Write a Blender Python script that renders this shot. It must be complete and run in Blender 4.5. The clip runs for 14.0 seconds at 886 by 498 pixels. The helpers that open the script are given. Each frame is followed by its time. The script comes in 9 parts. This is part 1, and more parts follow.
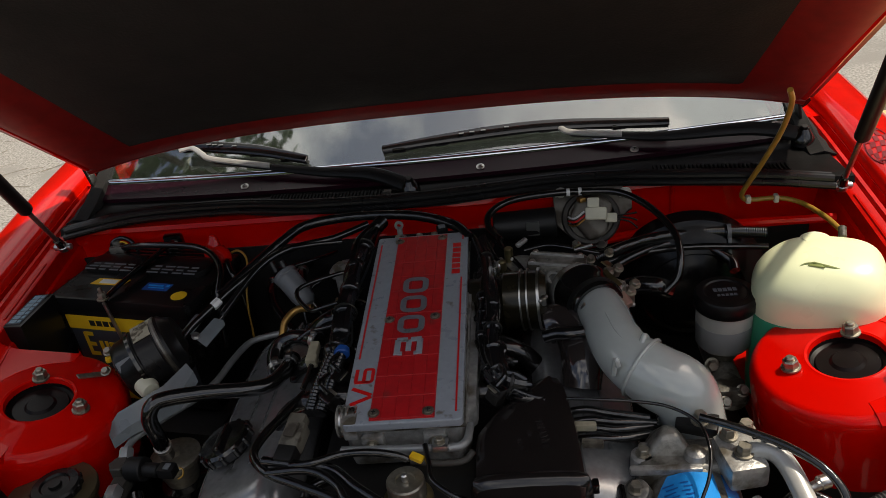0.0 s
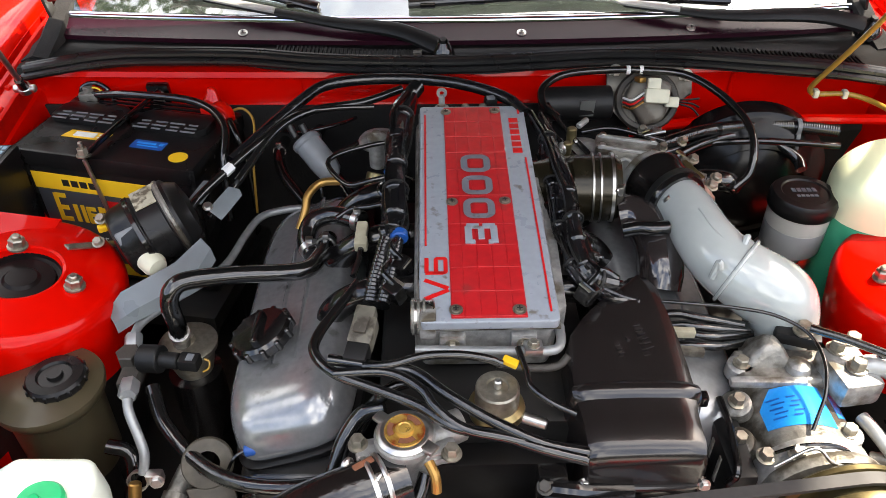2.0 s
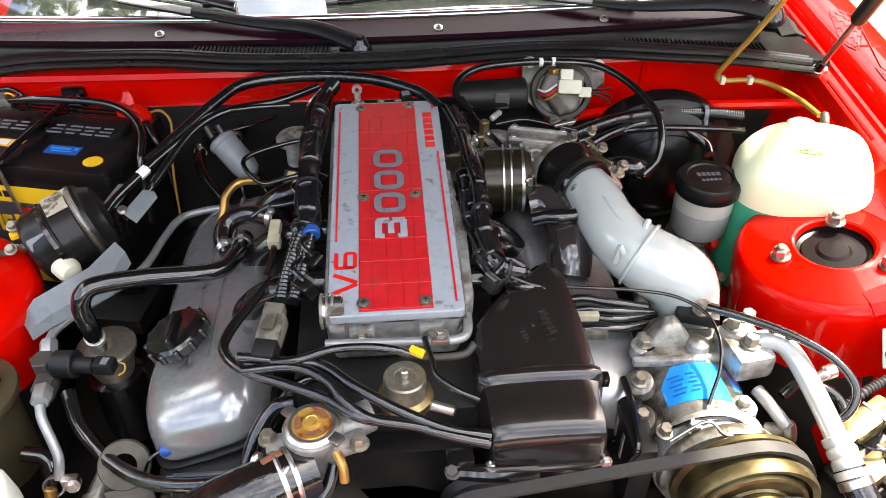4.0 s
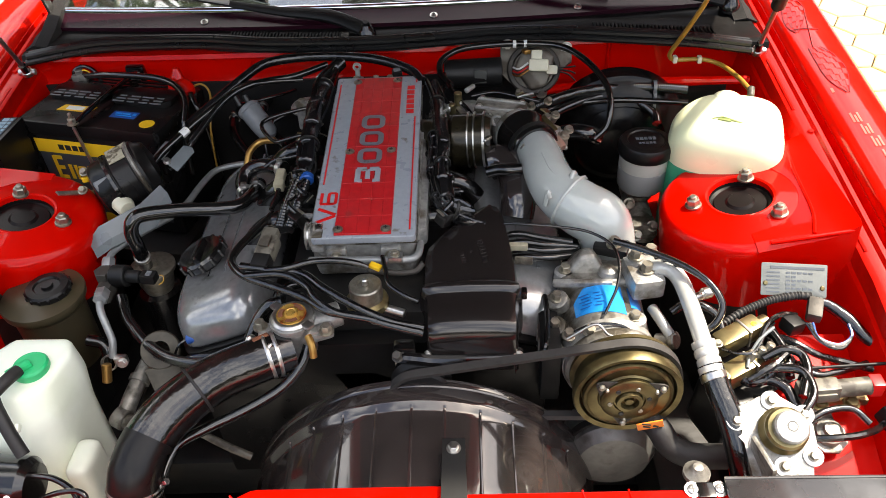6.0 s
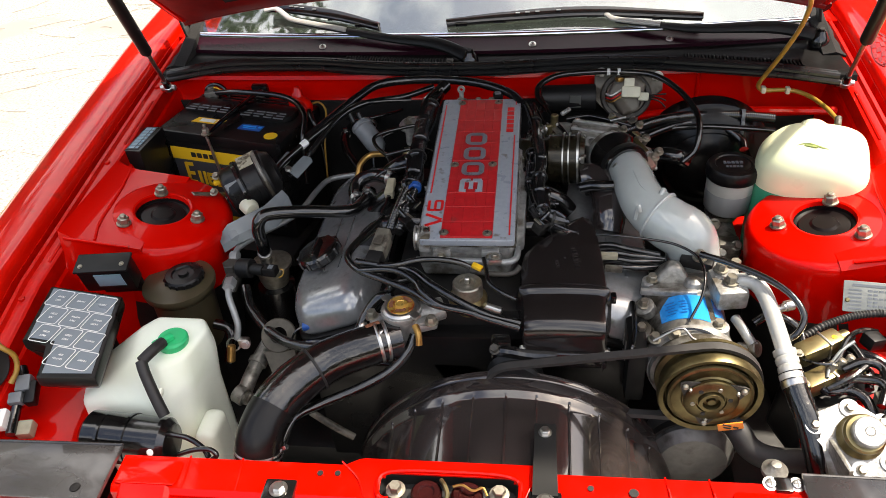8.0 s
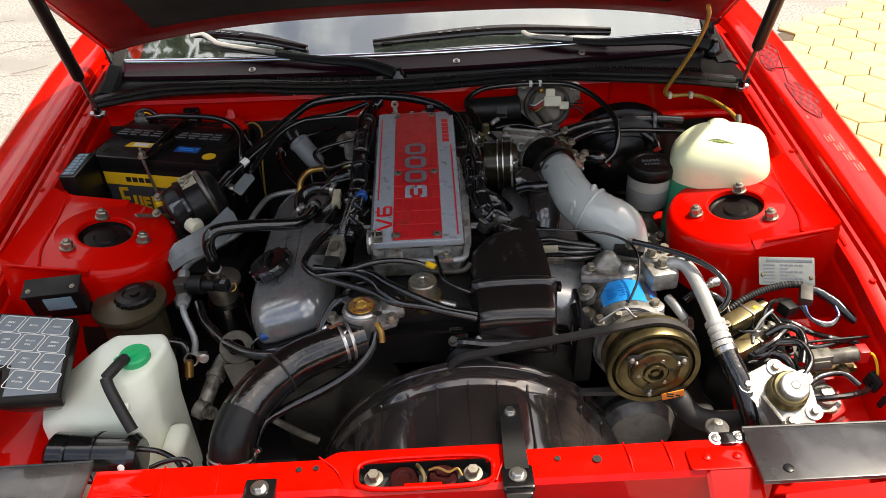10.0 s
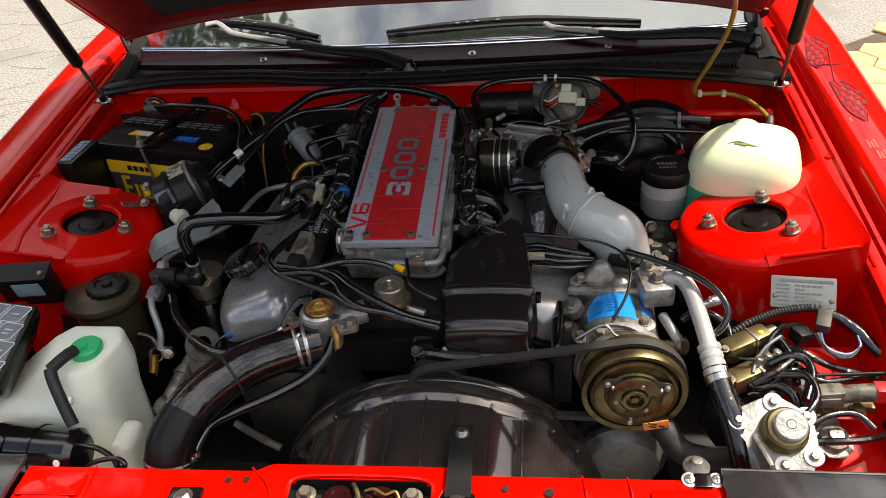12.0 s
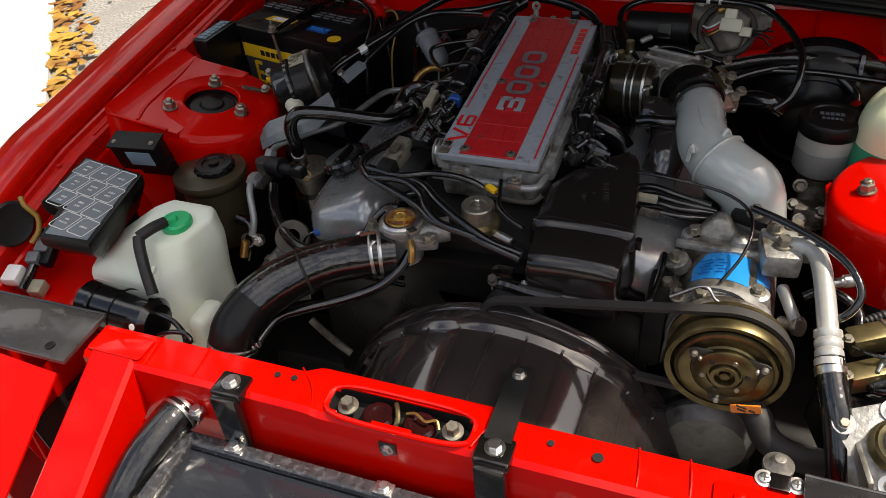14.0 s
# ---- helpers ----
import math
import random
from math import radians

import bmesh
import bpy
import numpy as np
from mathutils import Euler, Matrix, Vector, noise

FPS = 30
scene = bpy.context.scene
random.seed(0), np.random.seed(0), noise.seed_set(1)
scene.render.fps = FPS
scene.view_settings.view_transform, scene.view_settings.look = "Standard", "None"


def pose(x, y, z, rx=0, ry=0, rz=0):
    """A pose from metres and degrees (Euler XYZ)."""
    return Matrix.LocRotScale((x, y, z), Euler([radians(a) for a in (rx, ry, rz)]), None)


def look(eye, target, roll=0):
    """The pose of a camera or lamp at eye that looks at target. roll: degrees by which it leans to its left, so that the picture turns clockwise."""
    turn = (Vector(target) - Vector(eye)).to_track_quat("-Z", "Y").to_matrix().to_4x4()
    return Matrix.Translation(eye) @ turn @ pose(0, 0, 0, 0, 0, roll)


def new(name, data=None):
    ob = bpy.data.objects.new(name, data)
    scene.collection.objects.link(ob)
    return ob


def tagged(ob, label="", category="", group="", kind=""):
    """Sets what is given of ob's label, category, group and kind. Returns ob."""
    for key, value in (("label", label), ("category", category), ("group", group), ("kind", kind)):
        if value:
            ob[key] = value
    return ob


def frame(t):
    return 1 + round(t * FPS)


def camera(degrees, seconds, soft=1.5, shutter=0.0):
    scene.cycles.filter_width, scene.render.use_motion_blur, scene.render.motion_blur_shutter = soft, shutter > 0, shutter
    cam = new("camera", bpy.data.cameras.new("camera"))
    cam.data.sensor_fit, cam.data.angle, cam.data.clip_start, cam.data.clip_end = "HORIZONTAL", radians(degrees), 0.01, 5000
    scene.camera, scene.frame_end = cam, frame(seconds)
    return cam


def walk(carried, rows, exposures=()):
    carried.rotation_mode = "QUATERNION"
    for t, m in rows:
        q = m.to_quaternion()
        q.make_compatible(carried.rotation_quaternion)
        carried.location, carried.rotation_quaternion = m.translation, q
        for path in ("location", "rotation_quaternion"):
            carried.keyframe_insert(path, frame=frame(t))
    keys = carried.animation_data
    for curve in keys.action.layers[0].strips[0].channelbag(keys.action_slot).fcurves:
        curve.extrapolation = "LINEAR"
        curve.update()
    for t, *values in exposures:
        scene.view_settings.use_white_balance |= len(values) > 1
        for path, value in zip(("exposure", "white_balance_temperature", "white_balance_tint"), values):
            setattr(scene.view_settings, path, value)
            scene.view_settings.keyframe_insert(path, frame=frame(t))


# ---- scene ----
cam = camera(59.9, 14.0, soft=0.8)
METRES, EYE, TILT, LEAN, TURN = 1.5, 1.5, -84.0, 1.8, 8.7
PATH = [
    (0, (0.007, 0.011, 1.515), (-0.206, 1.753, 0.556), -8.1),
    (0.5, (-0.043, 0.074, 1.449), (-0.085, 1.696, 0.28), -5.4),
    (1, (-0.111, 0.082, 1.448), (-0.113, 1.653, 0.21), -2.8),
    (1.5, (-0.169, 0.108, 1.453), (-0.129, 1.685, 0.222), -1.2),
    (2, (-0.216, 0.125, 1.456), (-0.188, 1.697, 0.219), -0.2),
    (2.5, (-0.24, 0.129, 1.455), (-0.285, 1.694, 0.211), -0.3),
    (3, (-0.223, 0.128, 1.456), (-0.265, 1.68, 0.195), -1.2),
    (3.5, (-0.189, 0.122, 1.461), (-0.176, 1.669, 0.194), -1.4),
    (4, (-0.155, 0.108, 1.468), (-0.031, 1.663, 0.216), -0.1),
    (4.2, (-0.138, 0.101, 1.472), (0.009, 1.653, 0.22), -0.3),
    (6.3, (0.004, -0.147, 1.576), (-0.099, 1.391, 0.301), -3.4),
    (6.5, (0.014, -0.156, 1.581), (-0.115, 1.409, 0.342), -3.3),
    (7, (0.021, -0.181, 1.572), (-0.219, 1.41, 0.384), -3.5),
    (7.5, (0.007, -0.211, 1.565), (-0.316, 1.371, 0.385), -3.4),
    (8, (-0.048, -0.231, 1.595), (-0.293, 1.351, 0.396), -4.7),
    (8.5, (-0.09, -0.269, 1.6), (-0.162, 1.337, 0.411), -4.5),
    (8.7, (-0.1, -0.284, 1.601), (-0.124, 1.324, 0.412), -4.2),
    (10.8, (-0.122, -0.313, 1.587), (-0.116, 1.338, 0.457), -2.7),
    (11, (-0.103, -0.295, 1.577), (-0.112, 1.349, 0.439), -3.2),
    (11.5, (-0.012, -0.249, 1.562), (-0.103, 1.377, 0.401), -4.6),
    (12, (0.051, -0.232, 1.537), (-0.171, 1.402, 0.406), -5.0),
    (12.5, (0.02, -0.168, 1.529), (-0.32, 1.437, 0.385), -5.6),
    (13, (-0.007, -0.084, 1.532), (-0.393, 1.495, 0.367), -6.3),
    (13.5, (0.071, -0.089, 1.53), (-0.491, 1.464, 0.404), -5.2),
    (14, (0.137, -0.148, 1.475), (-0.485, 1.281, 0.222), -5.7),
]
EXPOSURES = [(0.0, 0.12, 7000, 10), (0.4, 0.9, 7000, 10), (1.0, 1.95, 7000, 10), (2.0, 2.3, 7000, 10), (3.0, 2.55, 7000, 10), (4.0, 2.65, 7000, 10), (6.5, 1.6, 7000, 10), (8.5, 1.47, 7000, 10), (11.0, 0.88, 7000, 10), (12.3, 0.84, 7000, 10), (13.0, 1.0, 7000, 10), (13.5, 0.75, 7000, 10), (14.0, 0.62, 7000, 10)]
walk(cam, [(t, look(eye, target, roll)) for t, eye, target, roll in PATH], EXPOSURES)

# ---- light ----
world = bpy.data.worlds.new("sky")
scene.world = world
world.use_nodes = True
_nt = world.node_tree
_sky = _nt.nodes.new("ShaderNodeTexSky")
_sky.sky_type, _sky.sun_disc = "NISHITA", False
SUN_EL, SUN_AZ = 60.0, 72.0   # height, and turn: high over the brake side
_sky.sun_elevation, _sky.sun_rotation = radians(SUN_EL), radians(SUN_AZ)
_sky.air_density, _sky.dust_density = 0.9, 4.0
_bg = _nt.nodes["Background"]
_bg.inputs["Strength"].default_value = 0.13
# broken white cloud over the blue
_co, _no, _mr, _mx = (_nt.nodes.new("ShaderNode" + k) for k in ("TexCoord", "TexNoise", "MapRange", "Mix"))
_no.inputs["Scale"].default_value, _no.inputs["Detail"].default_value, _no.inputs["Roughness"].default_value = 3.4, 7.0, 0.6
_mr.inputs["From Min"].default_value, _mr.inputs["From Max"].default_value = 0.45, 0.58
_mx.data_type = "RGBA"
_mx.inputs[7].default_value = (8.0, 8.1, 8.4, 1)
_mp = _nt.nodes.new("ShaderNodeMapping")
_mp.inputs["Location"].default_value = (3.1, 1.7, 0.4)
_nt.links.new(_co.outputs["Generated"], _mp.inputs["Vector"]), _nt.links.new(_mp.outputs["Vector"], _no.inputs["Vector"])
_nt.links.new(_no.outputs["Fac"], _mr.inputs["Value"])
_nt.links.new(_mr.outputs["Result"], _mx.inputs["Factor"])
_nt.links.new(_sky.outputs["Color"], _mx.inputs[6])
_nt.links.new(_mx.outputs[2], _bg.inputs["Color"])
sun_data = bpy.data.lights.new("sun", "SUN")
sun_data.energy, sun_data.angle, sun_data.color = 3.6, radians(2), (1.0, 0.93, 0.82)
sun = new("sun", sun_data)
_d = Vector((math.sin(radians(SUN_AZ)) * math.cos(radians(SUN_EL)), math.cos(radians(SUN_AZ)) * math.cos(radians(SUN_EL)), math.sin(radians(SUN_EL))))
sun.matrix_world = look(_d * 20, (0, 0, 0))


# ---- materials ----
def material(name, colour, rough=0.5, metal=0.0, coat=0.0, vary=0.12, grain=40.0, bump=0.0, bump_scale=120.0, stain=None, stain_at=0.62, stain_scale=9.0, spread=0.0, spec=0.5):
    """A painted, plastic or metal surface: two scales of tone, worn or dirty patches, fine relief."""
    m = bpy.data.materials.new(name)
    m.use_nodes = True
    n, l = m.node_tree.nodes, m.node_tree.links
    b = n["Principled BSDF"]
    b.inputs["Roughness"].default_value, b.inputs["Metallic"].default_value = rough, metal
    b.inputs["Coat Weight"].default_value, b.inputs["Coat Roughness"].default_value = coat, 0.05
    b.inputs["Specular IOR Level"].default_value = spec
    where = n.new("ShaderNodeTexCoord")
    big, fine = n.new("ShaderNodeTexNoise"), n.new("ShaderNodeTexNoise")
    big.inputs["Scale"].default_value, fine.inputs["Scale"].default_value = stain_scale, grain
    big.inputs["Detail"].default_value = fine.inputs["Detail"].default_value = 5.0
    l.new(where.outputs["Object"], big.inputs["Vector"]), l.new(where.outputs["Object"], fine.inputs["Vector"])
    tone = n.new("ShaderNodeMapRange")
    tone.inputs["From Min"].default_value, tone.inputs["From Max"].default_value = 0.3, 0.7
    tone.inputs["To Min"].default_value, tone.inputs["To Max"].default_value = 1 - vary, 1 + vary
    l.new(fine.outputs["Fac"], tone.inputs["Value"])
    mul = n.new("ShaderNodeMix")
    mul.data_type, mul.blend_type = "RGBA", "MULTIPLY"
    mul.inputs["Factor"].default_value = 1.0
    mul.inputs[6].default_value = (*colour, 1)
    l.new(tone.outputs["Result"], mul.inputs[7])
    out = mul.outputs[2]
    if spread:
        info = n.new("ShaderNodeObjectInfo")
        sp = n.new("ShaderNodeMapRange")
        sp.inputs["To Min"].default_value, sp.inputs["To Max"].default_value = 1 - spread, 1 + spread
        l.new(info.outputs["Random"], sp.inputs["Value"])
        m2 = n.new("ShaderNodeMix")
        m2.data_type, m2.blend_type = "RGBA", "MULTIPLY"
        m2.inputs["Factor"].default_value = 1.0
        l.new(out, m2.inputs[6]), l.new(sp.outputs["Result"], m2.inputs[7])
        out = m2.outputs[2]
    if stain:
        edge = n.new("ShaderNodeMapRange")
        edge.inputs["From Min"].default_value, edge.inputs["From Max"].default_value = stain_at - 0.04, stain_at + 0.06
        l.new(big.outputs["Fac"], edge.inputs["Value"])
        m3 = n.new("ShaderNodeMix")
        m3.data_type = "RGBA"
        l.new(edge.outputs["Result"], m3.inputs["Factor"]), l.new(out, m3.inputs[6])
        m3.inputs[7].default_value = (*stain, 1)
        out = m3.outputs[2]
    l.new(out, b.inputs["Base Color"])
    rr = n.new("ShaderNodeMapRange")
    rr.inputs["From Min"].default_value, rr.inputs["From Max"].default_value = 0.3, 0.7
    rr.inputs["To Min"].default_value, rr.inputs["To Max"].default_value = rough * 0.85, min(1.0, rough * 1.2)
    l.new(big.outputs["Fac"], rr.inputs["Value"]), l.new(rr.outputs["Result"], b.inputs["Roughness"])
    if bump:
        rel, bn = n.new("ShaderNodeTexNoise"), n.new("ShaderNodeBump")
        rel.inputs["Scale"].default_value, rel.inputs["Detail"].default_value = bump_scale, 4.0
        bn.inputs["Strength"].default_value, bn.inputs["Distance"].default_value = bump, 0.002
        l.new(where.outputs["Object"], rel.inputs["Vector"])
        l.new(rel.outputs["Fac"], bn.inputs["Height"]), l.new(bn.outputs["Normal"], b.inputs["Normal"])
    return m


RED = material("red_car_paint", (0.60, 0.0025, 0.0006), 0.4, coat=0.34, spec=0.05, vary=0.05, grain=14, bump=0.03, bump_scale=22)
RED_GLOSS = material("red_fender_paint", (0.56, 0.004, 0.001), 0.4, coat=0.8, spec=0.05, vary=0.08, grain=30, bump=0.12, bump_scale=34, stain=(0.42, 0.012, 0.006), stain_at=0.68, stain_scale=26)
RED_BEAM = material("red_beam_enamel", (0.60, 0.0025, 0.0006), 0.35, coat=0.5, spec=0.05, vary=0.05, grain=14, bump=0.08, bump_scale=30, stain=(0.50, 0.006, 0.002), stain_at=0.66, stain_scale=30)
RED_WORN = material("red_paint_scuffed", (0.50, 0.004, 0.0015), 0.4, coat=0.25, spec=0.1, vary=0.14, grain=60, stain=(0.28, 0.012, 0.008), stain_at=0.66, stain_scale=14)
# Body red darkened for the hood's underside: shade put into the colour.
DARK_RED = material("red_paint_shaded", (0.22, 0.004, 0.003), 0.55, vary=0.15)
LID_RED = material("ribbed_red_enamel", (0.44, 0.010, 0.014), 0.42, vary=0.12, grain=90, stain=(0.30, 0.02, 0.02), stain_at=0.68, stain_scale=30)
LID_GREY = material("satin_grey_enamel", (0.27, 0.295, 0.33), 0.3, vary=0.06, grain=120, stain=(0.13, 0.115, 0.10), stain_at=0.665, stain_scale=55)
CAST = material("cast_aluminium", (0.36, 0.355, 0.34), 0.38, metal=0.5, vary=0.28, grain=90, bump=0.45, bump_scale=200, stain=(0.14, 0.12, 0.09), stain_at=0.57, stain_scale=22)
CAST_DIRTY = material("oily_cast_aluminium", (0.24, 0.23, 0.205), 0.38, metal=0.5, vary=0.35, grain=70, bump=0.5, bump_scale=180, stain=(0.07, 0.06, 0.045), stain_at=0.53, stain_scale=26)
SILVER = material("silver_painted_steel", (0.29, 0.295, 0.30), 0.2, metal=0.6, vary=0.10, grain=120, bump=0.05, bump_scale=30, stain=(0.17, 0.17, 0.165), stain_at=0.68, stain_scale=40)
STEEL = material("plain_steel", (0.55, 0.54, 0.52), 0.3, metal=1.0, vary=0.12, grain=150)
ZINC = material("yellow_zinc_steel", (0.24, 0.20, 0.10), 0.34, metal=0.9, vary=0.2, grain=60, stain=(0.20, 0.14, 0.06), stain_at=0.62, stain_scale=30)
# Yellow zinc darkened for the pulley, its shade put into the colour.
PULLEY_ZINC = material("shaded_gold_zinc", (0.15, 0.122, 0.058), 0.36, metal=0.9, vary=0.25, grain=60, stain=(0.10, 0.075, 0.035), stain_at=0.58, stain_scale=35)
NUT = material("dull_zinc_nut", (0.33, 0.305, 0.25), 0.4, metal=0.85, vary=0.2, grain=150)
CHROME = material("chrome", (0.62, 0.65, 0.72), 0.06, metal=1.0, vary=0.02)
BLACK = material("gloss_black_plastic", (0.006, 0.0055, 0.0055), 0.17, coat=0.5, vary=0.2, grain=60, bump=0.16, bump_scale=70)
COVER = material("moulded_dark_brown_plastic", (0.011, 0.0088, 0.0085), 0.2, coat=0.35, vary=0.2, grain=60, bump=0.14, bump_scale=60)
SHROUD = material("dressed_black_plastic", (0.026, 0.0208, 0.0198), 0.12, coat=1.0, spec=0.5, vary=0.2, grain=30, bump=0.16, bump_scale=44, stain=(0.016, 0.014, 0.014), stain_at=0.6, stain_scale=18)
RUBBER = material("dressed_black_rubber", (0.006, 0.006, 0.006), 0.12, coat=0.75, vary=0.25, grain=80, bump=0.40, bump_scale=140)
HOSE_CRACKED = material("crackled_dressed_rubber", (0.008, 0.0065, 0.0062), 0.09, coat=0.6, vary=0.25, grain=80, bump=0.55, bump_scale=110)
BATTERY = material("satin_black_battery", (0.008, 0.0075, 0.0075), 0.28, spec=0.3, vary=0.2, grain=40, bump=0.1, bump_scale=120)
RUBBER_DULL = material("dull_black_rubber", (0.014, 0.0135, 0.0135), 0.6, vary=0.25, grain=80, bump=0.15, bump_scale=180)
BELT = material("belt_rubber", (0.032, 0.030, 0.029), 0.55, vary=0.12, grain=120)
# Near-black for oily iron, and for the deep shade low in the bay.
GRIME_SHADE = material("oily_shaded_black", (0.007, 0.0065, 0.006), 0.5, vary=0.4, grain=30, bump=0.3, bump_scale=60, stain=(0.018, 0.014, 0.01), stain_at=0.62, stain_scale=12)
MATTE = material("matte_black_steel", (0.008, 0.008, 0.008), 0.45, spec=0.3, vary=0.2)
INSUL = material("hood_felt_black", (0.0035, 0.003, 0.0027), 0.95, vary=0.3, grain=90, bump=0.4, bump_scale=240)
DUCT = material("grey_painted_duct", (0.42, 0.452, 0.437), 0.2, coat=1.0, vary=0.04, grain=40, bump=0.06, bump_scale=36, stain=(0.30, 0.30, 0.27), stain_at=0.7)
BRACKET = material("grey_painted_bracket", (0.145, 0.163, 0.17), 0.3, coat=0.3, vary=0.06, grain=60)
WHITE_TANK = material("milky_washer_tank", (0.84, 0.89, 0.77), 0.35, vary=0.06, grain=14, stain=(0.78, 0.84, 0.69), stain_at=0.64, stain_scale=7)
NOTCH = material("greenish_plastic_notch", (0.24, 0.29, 0.10), 0.35, vary=0.2)
YELLOW_TANK = material("aged_milky_tank", (0.83, 0.88, 0.58), 0.3, vary=0.05, grain=10, stain=(0.80, 0.78, 0.40), stain_at=0.66, stain_scale=9)
COOLANT = material("coolant_in_milky_tank", (0.05, 0.40, 0.22), 0.3, vary=0.1, grain=10)
GREEN = material("green_cap_plastic", (0.01, 0.48, 0.17), 0.35, vary=0.06)
BRAKE_TANK = material("cloudy_brake_fluid_plastic", (0.42, 0.42, 0.38), 0.35, vary=0.1, grain=20)
BRAKE_FLUID = material("brake_fluid_behind_plastic", (0.27, 0.28, 0.28), 0.35, vary=0.1, grain=20)
OLIVE = material("smoked_olive_plastic", (0.055, 0.044, 0.024), 0.35, vary=0.2, grain=20, stain=(0.05, 0.043, 0.026), stain_at=0.6)
YELLOW = material("yellow_label_ink", (0.80, 0.48, 0.02), 0.35, vary=0.03)
INK_RED = material("red_label_ink", (0.60, 0.01, 0.01), 0.35, vary=0.03)
INK_WHITE = material("white_label_ink", (0.75, 0.75, 0.73), 0.4, vary=0.03)
INK_DARK = material("dark_label_ink", (0.015, 0.015, 0.015), 0.4, vary=0.05)
BLUE = material("blue_label", (0.01, 0.25, 0.68), 0.3, coat=0.3, vary=0.03)
BLUE_INK = material("blue_connector", (0.008, 0.07, 0.30), 0.4, vary=0.1)
ORANGE = material("orange_label", (0.80, 0.22, 0.02), 0.4, vary=0.05)
FUSE_FACE = material("grey_fuse_label", (0.095, 0.108, 0.125), 0.35, vary=0.05)
LABEL_SLATE = material("slate_printed_label", (0.05, 0.053, 0.060), 0.3, vary=0.06)
LABEL_ICE = material("ice_blue_label", (0.22, 0.33, 0.40), 0.35, vary=0.06)
LID_LABEL = material("pale_blue_grey_lid_label", (0.17, 0.20, 0.23), 0.3, vary=0.05)
BOOSTER = material("satin_black_booster", (0.006, 0.0055, 0.0055), 0.22, spec=0.25, vary=0.15, grain=30)
TAPE = material("glossy_loom_tape", (0.007, 0.007, 0.008), 0.12, coat=0.7, vary=0.3, grain=50, bump=0.9, bump_scale=120)
CREAM = material("cream_plastic", (0.62, 0.60, 0.46), 0.4, vary=0.08, grain=40)
WORN_CREAM = material("grubby_cream_plastic", (0.34, 0.31, 0.22), 0.45, vary=0.2, grain=60)
BEIGE = material("dirty_beige_plastic", (0.13, 0.12, 0.095), 0.45, vary=0.25, grain=60, stain=(0.05, 0.042, 0.032), stain_at=0.55, stain_scale=50)
BRONZE = material("bronze_pipe", (0.42, 0.24, 0.07), 0.35, metal=0.85, vary=0.15)
YELLOW_HOSE = material("aged_clear_hose", (0.36, 0.20, 0.035), 0.3, vary=0.15, grain=30)
# Dull aluminium, darker than the bare pipe: shade is put into the colour.
DULL_SHADED_PIPE = material("dull_shaded_aluminium", (0.30, 0.31, 0.31), 0.38, metal=0.5, vary=0.15, grain=60)
WHITE_PIPE = material("bare_aluminium_pipe", (0.50, 0.50, 0.475), 0.34, metal=0.35, vary=0.08, grain=60)
TRIM_PLUM = material("plum_trim", (0.020, 0.004, 0.009), 0.22, spec=0.2, vary=0.08)
COWL = material("black_cowl_plastic", (0.007, 0.0066, 0.0066), 0.4, spec=0.12, vary=0.2, grain=50, bump=0.1)
SEAL = material("ribbed_black_seal", (0.007, 0.007, 0.0075), 0.28, vary=0.2)
GREY_PLATE = material("grey_fender_plastic", (0.022, 0.021, 0.022), 0.26, coat=0.5, vary=0.2, grain=16, bump=0.35, bump_scale=14, stain=(0.045, 0.045, 0.048), stain_at=0.6, stain_scale=11)
# Paler specks: wear, and whitish glints put into the colour.
FRAME = material("worn_glinting_frame", (0.035, 0.035, 0.039), 0.24, coat=1.0, vary=0.3, grain=80, bump=0.6, bump_scale=160, stain=(0.07, 0.07, 0.075), stain_at=0.56, stain_scale=120)
RADIATOR = material("black_radiator_tank", (0.02, 0.022, 0.028), 0.2, coat=0.5, vary=0.1)
PLATE = material("stamped_data_plate", (0.19, 0.198, 0.185), 0.4, metal=0.6, vary=0.1)
WORN_PLATE = material("dusty_brown_plate", (0.15, 0.135, 0.11), 0.5, metal=0.4, vary=0.25, grain=40, stain=(0.08, 0.065, 0.05), stain_at=0.55, stain_scale=30)
CUP = material("dull_black_cup", (0.008, 0.006, 0.006), 0.3, spec=0.12, vary=0.2)
SATIN = material("satin_black_moulding", (0.007, 0.0065, 0.0065), 0.3, spec=0.25, vary=0.2, grain=40, bump=0.1)
PEELING = material("peeling_paper_label", (0.42, 0.38, 0.28), 0.6, vary=0.25, grain=60, stain=(0.10, 0.08, 0.05), stain_at=0.53, stain_scale=70)
LIFT_IRON = material("dusty_tan_iron", (0.075, 0.066, 0.050), 0.55, metal=0.3, vary=0.3, grain=60, bump=0.25)
LATCH = material("dark_red_rubber", (0.020, 0.003, 0.003), 0.25, coat=0.4, vary=0.2)
ALLOY_DULL = material("dusty_alternator_alloy", (0.13, 0.13, 0.125), 0.45, metal=0.5, vary=0.3, grain=40, bump=0.2, stain=(0.05, 0.045, 0.04), stain_at=0.55, stain_scale=20)
OLIVE_BOOT = material("brassy_dark_boot", (0.022, 0.018, 0.010), 0.22, metal=0.4, vary=0.3, grain=60)
RUST = material("rusty_fitting", (0.16, 0.055, 0.025), 0.75, vary=0.3, grain=120, bump=0.2)
CAP_TOP = material("gold_radiator_cap", (0.55, 0.34, 0.08), 0.3, metal=0.6, vary=0.25, stain=(0.34, 0.07, 0.015), stain_at=0.54, stain_scale=60)
